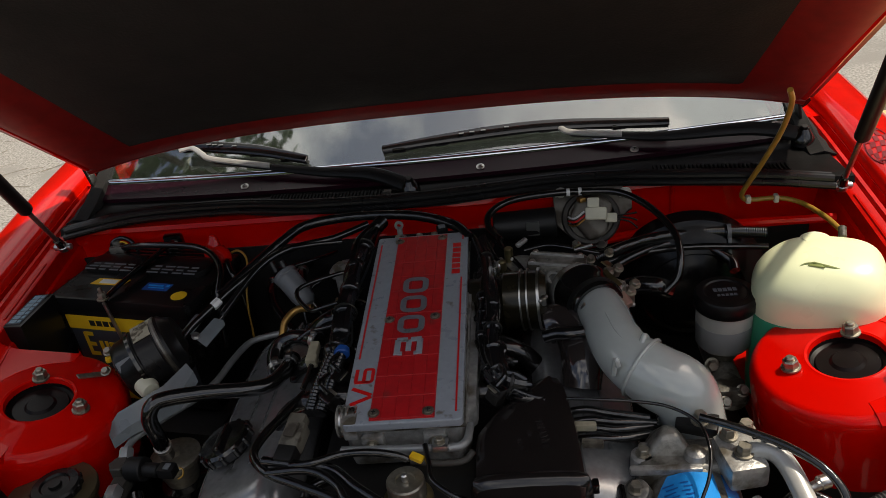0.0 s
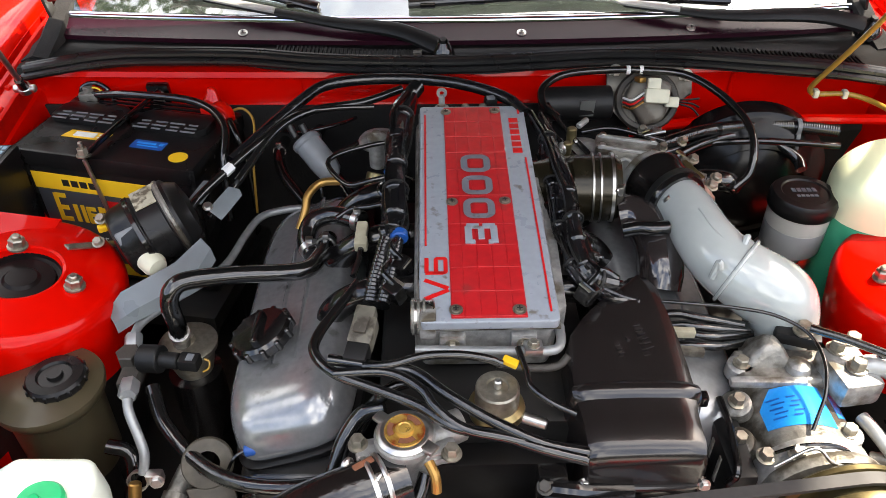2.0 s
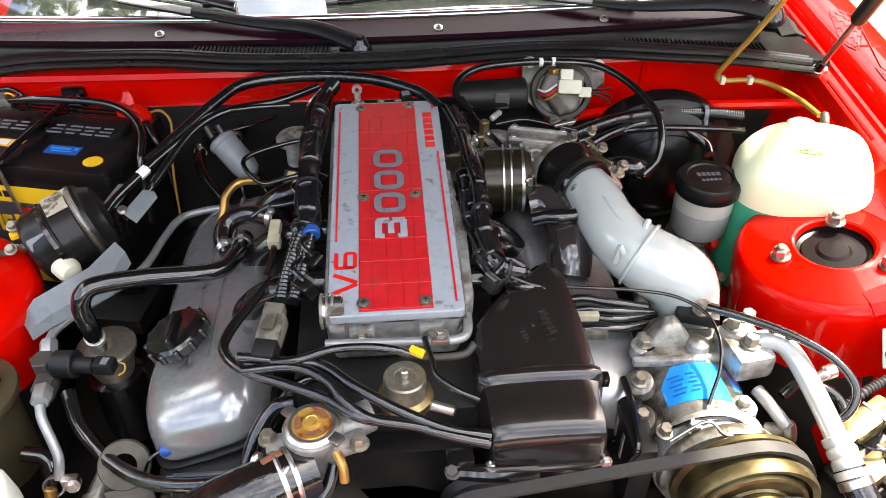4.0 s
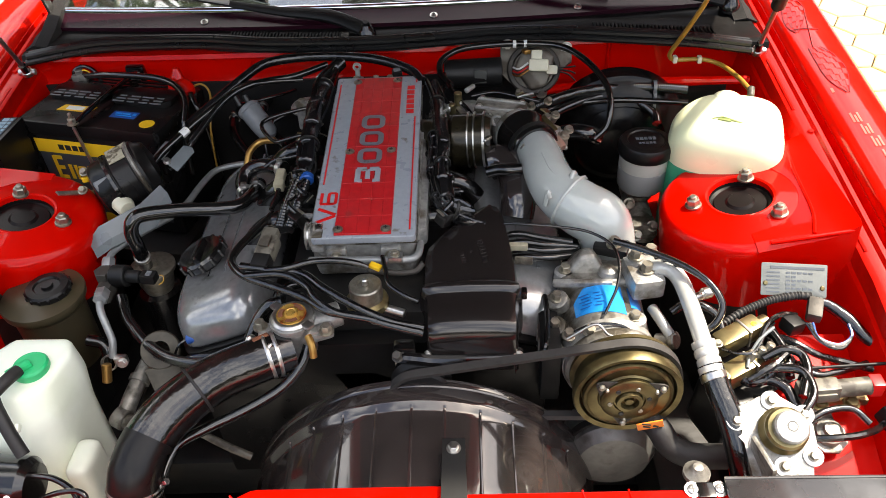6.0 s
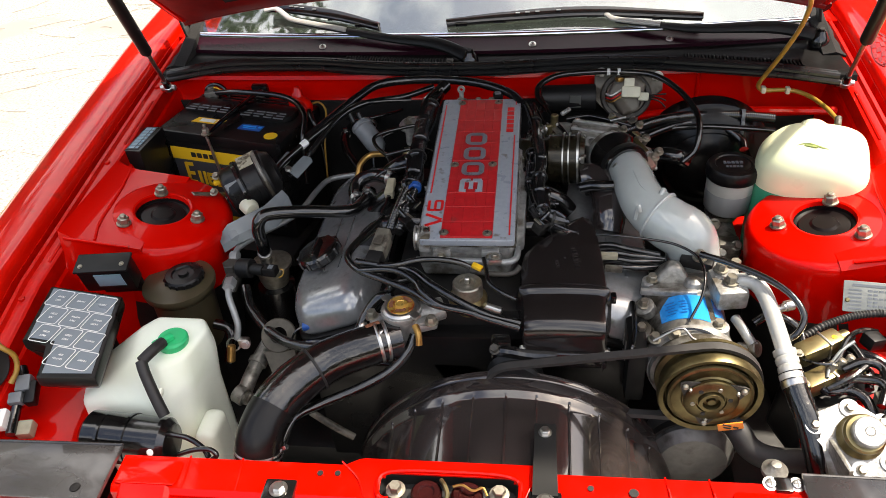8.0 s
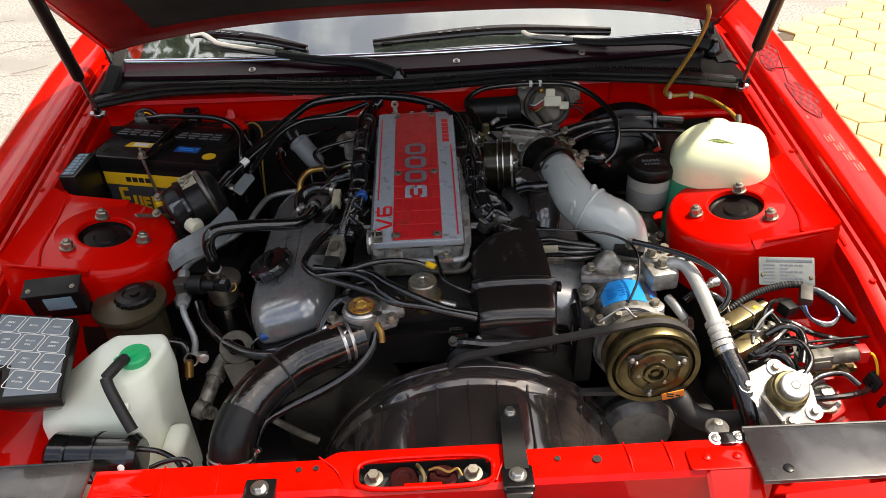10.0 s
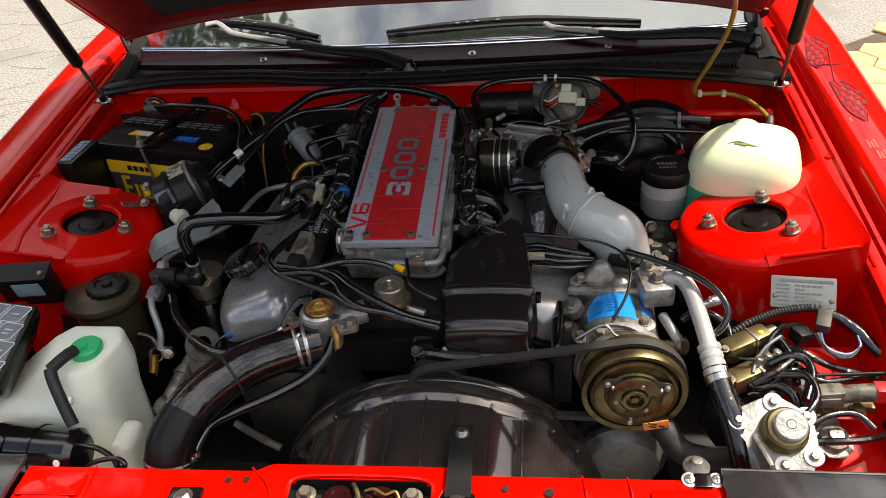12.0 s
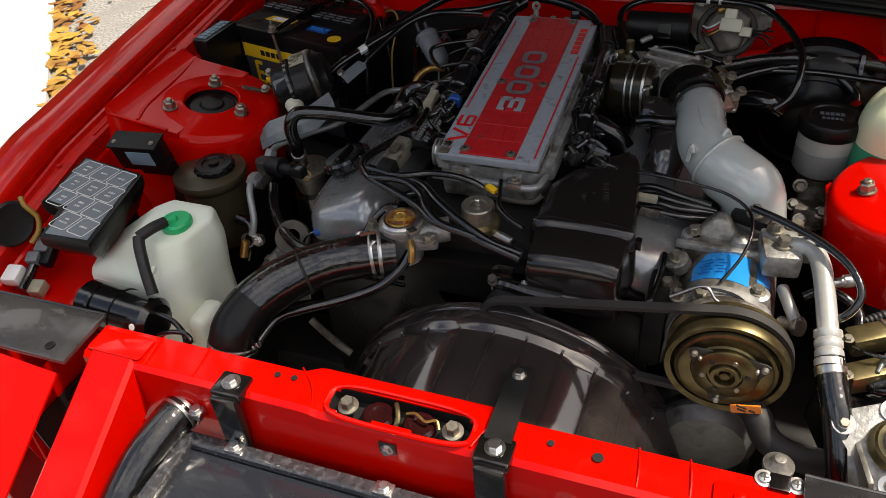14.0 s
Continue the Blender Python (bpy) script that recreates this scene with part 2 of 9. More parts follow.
DULL_IRON = material("dull_grey_iron", (0.055, 0.050, 0.043), 0.6, metal=0.3, vary=0.3, grain=60, bump=0.2)
COPPER_SLEEVE = material("pale_copper_sleeve", (0.48, 0.30, 0.24), 0.35, metal=0.6, vary=0.15, grain=80)
CAN_GREY = material("dusty_grey_can", (0.15, 0.16, 0.17), 0.4, vary=0.12)
FLAG = material("dark_fender_transfer", (0.19, 0.004, 0.006), 0.4, vary=0.15)
DRY_ORANGE = material("pale_fender_transfer", (0.68, 0.10, 0.07), 0.4, vary=0.1)


# ---- building helpers ----
def thing(name, label, category, at=(0, 0, 0), group="", kind=""):
    ob = new(name)
    ob.location = at
    ob.empty_display_size = 0.05
    return tagged(ob, label, category, group, kind)


def finish(bm, name, mat, smooth=35.0):
    bmesh.ops.recalc_face_normals(bm, faces=bm.faces)
    me = bpy.data.meshes.new(name)
    bm.to_mesh(me)
    bm.free()
    me.materials.append(mat)
    me.shade_smooth()
    if smooth:
        me.set_sharp_from_angle(angle=radians(smooth))
    return me


def part(name, bm, mat, parent, label=""):
    """One mesh under a thing or under a part; bm is in world metres."""
    ob = new(name, finish(bm, name, mat))
    if parent is not None:
        ob.parent = parent
        ob.matrix_parent_inverse = Matrix.Translation(-world_at(parent))
    return tagged(ob, label)


def world_at(ob):
    p = Vector(ob.location) if ob.type == "EMPTY" else Vector((0, 0, 0))
    return p


def structure(name, bm, mat, label, category):
    return tagged(new(name, finish(bm, name, mat)), label, category, "", "structure")


def merge(*bms):
    out = bms[0]
    for b in bms[1:]:
        me = bpy.data.meshes.new("t")
        b.to_mesh(me)
        b.free()
        out.from_mesh(me)
        bpy.data.meshes.remove(me)
    return out


def box(c, s, bevel=0.003, turn=(0, 0, 0), seg=2, taper=1.0):
    """A bevelled block with its centre at c; taper: how wide its top is to its foot."""
    bm = bmesh.new()
    bmesh.ops.create_cube(bm, size=1.0)
    for v in bm.verts:
        k = taper if v.co.z > 0 else 1.0
        v.co = Vector((v.co.x * s[0] * k, v.co.y * s[1] * k, v.co.z * s[2]))
    if bevel:
        bmesh.ops.bevel(bm, geom=bm.edges[:], offset=min(bevel, min(s) * 0.45), segments=seg, affect="EDGES", profile=0.6)
    bmesh.ops.transform(bm, matrix=pose(*c, *turn), verts=bm.verts)
    return bm


def aim(a, b):
    """The pose at a whose z runs towards b."""
    d = Vector(b) - Vector(a)
    return Matrix.Translation(a) @ d.to_track_quat("Z", "Y").to_matrix().to_4x4()


def lathe(m, prof, seg=32):
    """Turned about z; prof: rows of radius and height. m: its pose."""
    bm = bmesh.new()
    rings = []
    for r, h in prof:
        if r < 1e-5:
            rings.append([bm.verts.new((0, 0, h))])
        else:
            rings.append([bm.verts.new((r * math.cos(2 * math.pi * i / seg), r * math.sin(2 * math.pi * i / seg), h)) for i in range(seg)])
    for a, b in zip(rings, rings[1:]):
        for i in range(seg):
            j = (i + 1) % seg
            if len(a) == 1 and len(b) == 1:
                continue
            if len(a) == 1:
                bm.faces.new((a[0], b[i], b[j]))
            elif len(b) == 1:
                bm.faces.new((a[i], a[j], b[0]))
            else:
                bm.faces.new((a[i], a[j], b[j], b[i]))
    bmesh.ops.transform(bm, matrix=m, verts=bm.verts)
    return bm


def rod(a, b, r, r2=None, seg=20, edge=0.0015):
    """A round bar from a to b with softened ends."""
    r2 = r if r2 is None else r2
    h = (Vector(b) - Vector(a)).length
    e = min(edge, r * 0.4, r2 * 0.4, h * 0.3)
    return lathe(aim(a, b), [(0, 0), (r - e, 0), (r, e), (r2, h - e), (r2 - e, h), (0, h)], seg)


def smooth_path(pts, steps=6):
    p = [Vector(q) for q in pts]
    if len(p) < 3:
        return p
    p = [p[0] * 2 - p[1]] + p + [p[-1] * 2 - p[-2]]
    out = []
    for i in range(1, len(p) - 2):
        a, b, c, d = p[i - 1:i + 3]
        for k in range(steps):
            t = k / steps
            out.append(0.5 * (2 * b + (c - a) * t + (2 * a - 5 * b + 4 * c - d) * t * t + (3 * b - a - 3 * c + d) * t ** 3))
    out.append(p[-2])
    return out


def tube(pts, r, seg=12, steps=6, ribs=0.0, pitch=0.005, flat=1.0, ends=None):
    """A hose along pts. ribs: depth of its corrugation; ends: radii along it in place of r."""
    way = smooth_path(pts, steps)
    if ribs:
        fine, acc = [way[0]], 0.0
        for a, b in zip(way, way[1:]):
            n = max(1, int((b - a).length / (pitch / 2) + 0.5))
            fine += [a.lerp(b, (k + 1) / n) for k in range(n)]
        way = fine
    bm, prev, x = bmesh.new(), None, None
    n = len(way)
    for i, p in enumerate(way):
        d = (way[min(i + 1, n - 1)] - way[max(i - 1, 0)]).normalized()
        if x is None:
            x = d.orthogonal().normalized()
        x = (x - d * x.dot(d)).normalized()
        y = d.cross(x)
        rr = r
        if ends:
            f = i / (n - 1) * (len(ends) - 1)
            k = min(int(f), len(ends) - 2)
            rr = ends[k] + (ends[k + 1] - ends[k]) * (f - k)
        if ribs and i % 2:
            rr -= ribs
        ring = [bm.verts.new(p + (x * math.cos(2 * math.pi * j / seg) + y * math.sin(2 * math.pi * j / seg) * flat) * rr) for j in range(seg)]
        if prev:
            for j in range(seg):
                bm.faces.new((prev[j], prev[(j + 1) % seg], ring[(j + 1) % seg], ring[j]))
        else:
            bm.faces.new(ring[::-1])
        prev = ring
    bm.faces.new(prev)
    return bm


def prism(outline, low, high, m=None, bevel=0.003, seg=2, top=None):
    """An outline in x and y raised from low to high; top: another outline for its upper face."""
    bm = bmesh.new()
    top = top or outline
    a = [bm.verts.new((x, y, low)) for x, y in outline]
    b = [bm.verts.new((x, y, high)) for x, y in top]
    k = len(a)
    bm.faces.new(a[::-1]), bm.faces.new(b)
    for i in range(k):
        bm.faces.new((a[i], a[(i + 1) % k], b[(i + 1) % k], b[i]))
    if bevel:
        bmesh.ops.bevel(bm, geom=bm.edges[:], offset=bevel, segments=seg, affect="EDGES", profile=0.6)
    if m is not None:
        bmesh.ops.transform(bm, matrix=m, verts=bm.verts)
    return bm


def sheet(rows, thick=0.0, smooth_u=False):
    """A skin through rows of points; thick: its thickness, laid below it."""
    bm = bmesh.new()
    grid = [[bm.verts.new(p) for p in row] for row in rows]
    for a, b in zip(grid, grid[1:]):
        for i in range(len(a) - 1):
            bm.faces.new((a[i], a[i + 1], b[i + 1], b[i]))
    if thick:
        bmesh.ops.recalc_face_normals(bm, faces=bm.faces)
        bmesh.ops.solidify(bm, geom=bm.faces[:], thickness=thick)
    return bm


def loft(outline, levels, m=None, steps=3):
    """A closed body through copies of an outline: rows of height, scale, and shift in x and y; smoothed between the rows."""
    way = [Vector((z, k, 0)) for z, k, *_ in levels]
    shift = [Vector((*(r[2:4] if len(r) > 3 else (0, 0)), 0)) for r in levels]
    zs, sh = smooth_path(way, steps), smooth_path(shift, steps)
    bm, prev = bmesh.new(), None
    n = len(outline)
    for p, d in zip(zs, sh):
        ring = [bm.verts.new((x * p.y + d.x, y * p.y + d.y, p.x)) for x, y in outline]
        if prev:
            for i in range(n):
                bm.faces.new((prev[i], prev[(i + 1) % n], ring[(i + 1) % n], ring[i]))
        else:
            bm.faces.new(ring[::-1])
        prev = ring
    bm.faces.new(prev)
    if m is not None:
        bmesh.ops.transform(bm, matrix=m, verts=bm.verts)
    return bm


def soft_outline(rx, ry, power=3.0, n=40):
    """A rounded-square ring of points."""
    out = []
    for i in range(n):
        a = 2 * math.pi * i / n
        c, s = math.cos(a), math.sin(a)
        out.append((rx * math.copysign(abs(c) ** (2 / power), c), ry * math.copysign(abs(s) ** (2 / power), s)))
    return out


def round_rect(w, h, r, n=4):
    out = []
    for cx, cy, a in ((w / 2 - r, h / 2 - r, 0), (-w / 2 + r, h / 2 - r, 90), (-w / 2 + r, -h / 2 + r, 180), (w / 2 - r, -h / 2 + r, 270)):
        out += [(cx + r * math.cos(radians(a + 90 * i / n)), cy + r * math.sin(radians(a + 90 * i / n))) for i in range(n + 1)]
    return out


def disc_outline(r, n=24, sx=1.0, sy=1.0):
    return [(r * sx * math.cos(2 * math.pi * i / n), r * sy * math.sin(2 * math.pi * i / n)) for i in range(n)]


def frame_bm(w, h, line, r, low, high, m):
    """A thin rounded border."""
    bm = bmesh.new()
    a, b = round_rect(w, h, r), round_rect(w - 2 * line, h - 2 * line, max(0.0005, r - line))
    va = [bm.verts.new((x, y, high)) for x, y in a]
    vb = [bm.verts.new((x, y, high)) for x, y in b]
    k = len(va)
    for i in range(k):
        bm.faces.new((va[i], va[(i + 1) % k], vb[(i + 1) % k], vb[i]))
    if high - low > 0.001:
        bmesh.ops.solidify(bm, geom=bm.faces[:], thickness=high - low)
    bmesh.ops.transform(bm, matrix=m, verts=bm.verts)
    return bm


def letters(text, size, m, deep=0.0006, bold=0.0, wide=1.0):
    """Raised letters, centred on the pose m, as a bmesh."""
    cu = bpy.data.curves.new("letters", "FONT")
    cu.body, cu.size, cu.extrude, cu.offset = text, size, deep, bold
    cu.align_x, cu.align_y = "CENTER", "CENTER"
    cu.space_character = 1.05
    ob = bpy.data.objects.new("letters", cu)
    scene.collection.objects.link(ob)
    bpy.context.view_layer.update()
    me = bpy.data.meshes.new_from_object(ob.evaluated_get(bpy.context.evaluated_depsgraph_get()))
    bm = bmesh.new()
    bm.from_mesh(me)
    bpy.data.objects.remove(ob)
    bpy.data.curves.remove(cu)
    bpy.data.meshes.remove(me)
    bmesh.ops.transform(bm, matrix=m @ Matrix.Diagonal((wide, 1, 1, 1)), verts=bm.verts)
    return bm


def hexhead(at, up=(0, 0, 1), r=0.007, h=0.006, washer=1.35):
    """A hexagon bolt head or nut on its washer."""
    a = Vector(at)
    u = Vector(up).normalized()
    w = lathe(aim(a, a + u), [(0, 0), (r * washer, 0), (r * washer, h * 0.2), (r * 0.9, h * 0.25), (0, h * 0.25)], 20)
    b = lathe(aim(a + u * h * 0.2, a + u), [(0, 0), (r, 0), (r, h * 0.85), (r * 0.85, h), (0, h)], 6)
    return merge(w, b)


def screw(at, up=(0, 0, 1), r=0.006, h=0.003):
    """A cross-head screw with a washer."""
    a, u = Vector(at), Vector(up).normalized()
    m = aim(a, a + u)
    head = lathe(m, [(0, 0), (r * 1.3, 0), (r * 1.3, h * 0.3), (r * 0.85, h * 0.35), (r * 0.8, h * 0.8), (r * 0.45, h), (0, h)], 20)
    return head


def cross(at, up=(0, 0, 1), r=0.004):
    a, u = Vector(at), Vector(up).normalized()
    m = aim(a, a + u)
    bm = box((0, 0, 0), (r * 2, r * 0.45, 0.0012), 0)
    b2 = box((0, 0, 0), (r * 0.45, r * 2, 0.0013), 0)
    bm = merge(bm, b2)
    bmesh.ops.transform(bm, matrix=m, verts=bm.verts)
    return bm


def bars(rows, m, deep=0.0005):
    """Plain bars for writing: rows of x, y, width, height on the pose m."""
    out = bmesh.new()
    for x, y, w, h in rows:
        out = merge(out, box((x, y, 0), (w, h, deep * 2), 0))
    bmesh.ops.transform(out, matrix=m, verts=out.verts)
    return out


def hose(name, pts, r, mat, label, category="hose", clamps=(), **kw):
    """A hose of its own: skin, and steel clamps at fractions of its length."""
    p = [Vector(q) for q in pts]
    ob = thing(name, label, category, tuple(p[0]))
    part("skin", tube(p, r, **kw), mat, ob)
    way = smooth_path(p, 6)
    for f in clamps:
        i = min(int(f * (len(way) - 1)), len(way) - 2)
        a, d = way[i], (way[i + 1] - way[i]).normalized()
        part("clamp", merge(lathe(aim(a - d * 0.005, a + d), [(r * 0.9, 0), (r + 0.0015, 0), (r + 0.0015, 0.008), (r * 0.9, 0.008)], 20),
                            box(tuple(a + Vector((0, 0, r + 0.003))), (0.009, 0.008, 0.006), 0.001)), STEEL, ob, "steel hose clamp")
    return ob


def along(way, f):
    """Place and direction at a fraction of a way's length."""
    p = smooth_path([Vector(q) for q in way], 8)
    i = min(int(f * (len(p) - 1)), len(p) - 2)
    return p[i], (p[i + 1] - p[i]).normalized()


def ring_solid(rings, bevel=0.008, seg=3):
    """A moulded body through several rings of corners [(x, y, z), ...], edges rounded."""
    bm = bmesh.new()
    vs = [[bm.verts.new(p) for p in r] for r in rings]
    n = len(rings[0])
    for a, b in zip(vs, vs[1:]):
        for i in range(n):
            bm.faces.new((a[i], a[(i + 1) % n], b[(i + 1) % n], b[i]))
    bm.faces.new(list(reversed(vs[0]))), bm.faces.new(vs[-1])
    bmesh.ops.recalc_face_normals(bm, faces=bm.faces)
    if bevel:
        bmesh.ops.bevel(bm, geom=list(bm.edges), offset=bevel, segments=seg, profile=0.5, affect="EDGES", clamp_overlap=True)
    return bm


def loom(name, pts, r, label, seed, strands=5):
    """A bundle of sleeved wires with tape turns and ties."""
    ob = thing(name, label, "wiring loom", pts[0])
    rng = random.Random(seed)
    path = smooth_path([Vector(p) for p in pts], 5)
    for k in range(strands):
        a = 2 * math.pi * k / strands
        off = Vector((math.cos(a), 0.2 * math.sin(a), math.sin(a))) * r * 0.62
        line = [p + off + Vector((rng.uniform(-1, 1), rng.uniform(-1, 1), rng.uniform(-1, 1))) * r * 0.35 for p in path[::4]] + [path[-1] + off]
        part("wire_sleeve", tube(line, r * rng.uniform(0.30, 0.46), seg=8, steps=5), (RUBBER, TAPE, RUBBER, TAPE, MATTE)[k % 5], ob)
    part("tape_core", tube(path[::3] + [path[-1]], r * 0.85, seg=10, steps=4), TAPE, ob, "wrinkled black tape")
    n = len(path) - 1
    for q in range(3, n - 1, 4):
        a, b = path[q], path[q].lerp(path[q + 1], rng.uniform(0.5, 1.0))
        if (b - a).length < 1e-4:
            continue
        part("tape_turn", rod(a, b, r * 1.08, r * rng.uniform(0.9, 1.12), 14), TAPE, ob, "glossy black tape")
        if q % 3 == 0:
            part("tie", lathe(aim(a, b), [(r * 1.08, 0), (r * 1.2, 0), (r * 1.2, 0.003), (r * 1.08, 0.003)], 16), RUBBER_DULL, ob)
    return ob


# ---- ground ----
MID = -0.157    # the car's middle line


def build_ground():
    # Strong tone variation: brushed grain, plus dappled tree shade put into the colour.
    m = material("pale_concrete", (0.29, 0.28, 0.26), 0.85, vary=0.5, grain=70, bump=0.7, bump_scale=90, stain=(0.24, 0.232, 0.215), stain_at=0.55, stain_scale=1.6)
    bm = bmesh.new()
    s = 400.0
    vs = [bm.verts.new(p) for p in ((-s, -s, 0), (s, -s, 0), (s, s, 0), (-s, s, 0))]
    bm.faces.new(vs)
    structure("ground", bm, m, "pale sunlit concrete yard around the car", "ground")
    # kerb slab beyond the leaves
    slab = sheet([[(-3.0 - 0.85 * (y - 2.5) - w, y, 0.03) for w in (3.0, 0.0)] for y in (1.0, 2.5, 6.0)], 0.05)
    structure("kerb", slab, material("kerb_concrete", (0.58, 0.57, 0.53), 0.85, vary=0.08, grain=12, bump=0.4, bump_scale=70), "pale concrete kerb slab beside fallen leaves", "kerb")


def build_leaves():
    rng = random.Random(5)
    bm = bmesh.new()
    for i in range(950):
        y = rng.uniform(1.2, 6.0)
        edge = -3.0 - 0.85 * (y - 2.5)
        x = edge + abs(rng.gauss(0.02, 0.13))
        s = rng.uniform(0.025, 0.058)
        a = rng.uniform(0, 6.28)
        z = rng.uniform(0.004, 0.03)
        pts = [(-1, 0, 0), (-0.3, 0.42, 0.15), (0.5, 0.34, 0.1), (1, 0, 0.25), (0.5, -0.34, 0.05), (-0.3, -0.42, 0.12)]
        vs = [bm.verts.new((x + s * (p[0] * math.cos(a) - p[1] * math.sin(a)), y + s * (p[0] * math.sin(a) + p[1] * math.cos(a)), z + s * p[2])) for p in pts]
        bm.faces.new(vs)
    ob = new("fallen_leaves", finish(bm, "fallen_leaves", material("dry_leaf", (0.42, 0.24, 0.04), 0.7, vary=0.5, grain=6, stain=(0.22, 0.09, 0.02), stain_at=0.52, stain_scale=5)))
    tagged(ob, "drift of dry yellow and brown leaves along the kerb", "leaves", "", "stuff")
    bm = bmesh.new()
    for i in range(230):
        x, y = rng.uniform(-4.2, -1.15), rng.uniform(0.6, 6.5)
        if x < -3.0 - 0.85 * (y - 2.5):
            continue
        a, n = rng.uniform(-0.5, 0.9), rng.uniform(0.08, 0.38)
        b = a + rng.uniform(-0.4, 0.4)
        p = [(x, y, 0.004), (x + n / 2 * math.cos(a), y + n / 2 * math.sin(a), 0.006), (x + n / 2 * (math.cos(a) + math.cos(b)), y + n / 2 * (math.sin(a) + math.sin(b)), 0.004)]
        bm = merge(bm, tube(p, rng.uniform(0.0008, 0.0017), seg=4, steps=3))
    ob = new("fallen_twigs", finish(bm, "fallen_twigs", material("grey_twig", (0.27, 0.24, 0.19), 0.8, vary=0.3)))
    tagged(ob, "thin dry twigs and needles scattered on concrete", "twigs", "", "stuff")


def build_treeline():
    """Unseen ring of dark trees far round the yard, added to block low sky light."""
    rng = random.Random(11)
    bm = bmesh.new()
    n = 90
    rows = []
    for i in range(n + 1):
        a = 2 * math.pi * (i % n) / n
        h = 11.0 + 2.6 * noise.noise((math.cos(a) * 2.2, math.sin(a) * 2.2, 0.3)) + 1.2 * noise.noise((math.cos(a) * 7, math.sin(a) * 7, 2.0))
        h *= 0.42 + 0.58 * min(1.0, max(0.0, (math.sin(a) + 0.15) / 0.4))      # low before the car, so that front sky light reaches the bay
        row = []
        for k in range(7):
            r = 17 + 1.2 * noise.noise((math.cos(a) * 5, math.sin(a) * 5, k * 0.9)) - 0.25 * k
            row.append((r * math.cos(a), r * math.sin(a), h * k / 6))
        rows.append(row)
    ob = structure("backdrop", sheet(rows), material("far_tree_green", (0.035, 0.055, 0.018), 0.9, vary=0.5, grain=1.6, stain=(0.012, 0.02, 0.008), stain_at=0.5, stain_scale=0.9), "unseen ring of dark green trees, added to cut low sky light", "trees")


def build_tree():
    """Broad tree that leans over the yard, far to the rear on the battery side."""
    rng = random.Random(5)
    ob = thing("shade_tree", "tall leafy tree reaching over the yard", "tree", (-9.0, 7.5, 0.0))
    trunk = tube([(-9.0, 7.5, -0.05), (-8.9, 7.4, 2.0), (-8.5, 7.1, 4.5), (-7.9, 6.6, 7.0)], 0.3, seg=14, ends=[0.34, 0.27, 0.22, 0.16])
    bark = material("grey_brown_bark", (0.10, 0.075, 0.05), 0.85, vary=0.35, grain=9, bump=0.6, bump_scale=14)
    part("trunk", trunk, bark, ob, "grey-brown trunk")
    tips = [(-5.0, 4.2, 10.4), (-6.4, 3.6, 9.6), (-6.6, 6.4, 11.2), (-8.2, 4.6, 9.4), (-8.8, 8.2, 10.2)]
    for t in tips:
        t = Vector(t)
        a = Vector((-8.2, 6.9, 5.6)).lerp(Vector((-7.9, 6.6, 7.0)), rng.random())
        part("limb", tube([a, a.lerp(t, 0.45) + Vector((0, 0, 0.5)), t], 0.09, seg=8, ends=[0.13, 0.08, 0.03]), bark, ob)
    bm = bmesh.new()
    for t in tips:
        for k in range(420):
            d = Vector((rng.gauss(0, 1), rng.gauss(0, 1), rng.gauss(0, 0.6)))
            c = Vector(t) + d.normalized() * 1.5 * rng.random() ** 0.45
            u = Vector((rng.gauss(0, 1), rng.gauss(0, 1), rng.gauss(0, 0.5))).normalized() * rng.uniform(0.10, 0.2)
            w = u.cross(Vector((rng.gauss(0, 1), rng.gauss(0, 1), rng.gauss(0, 1)))).normalized() * u.length * 0.55
            bm.faces.new([bm.verts.new(c + q) for q in (-u, w, u, -w)])
    part("crown", bm, material("tree_leaf_green", (0.045, 0.085, 0.02), 0.5, vary=0.4, grain=2.0, spread=0.35), ob, "crown of many green leaves")
    return ob


build_tree()
build_ground()
build_leaves()
build_treeline()


# ---- car body ----
car = thing("car", "red two-door car with its hood propped open", "car", (MID, 1.0, 0.0))


def line_z(y):
    """Height of the fender's inner edge along the car."""
    ys, zs = (0.30, 0.40, 0.65, 0.95, 1.385, 1.7), (0.775, 0.805, 0.868, 0.908, 0.962, 0.985)
    return float(np.interp(y, ys, zs))


YS = [0.30 + 1.3 * i / 26 for i in range(27)]


def build_fender(side):
    """Wing panel: flange beside the gutter, crown, and the side down to the sill."""
    rows = []
    for y in YS:
        z = line_z(y)
        k = 1.0 - 0.10 * max(0.0, (0.55 - y) / 0.25) ** 1.5
        w = [(0.738, -0.020), (0.740, -0.006), (0.745, 0.0), (0.765, 0.006), (0.79, 0.008), (0.815, 0.004), (0.838, -0.010), (0.856, -0.032), (0.868, -0.070), (0.874, -0.15), (0.878, -0.30), (0.872, -0.62)]
        rows.append([(MID + side * a * k, y, z + b) for a, b in w])
    return part("fender", sheet(rows, 0.003), RED_GLOSS, car, "glossy red front fender")


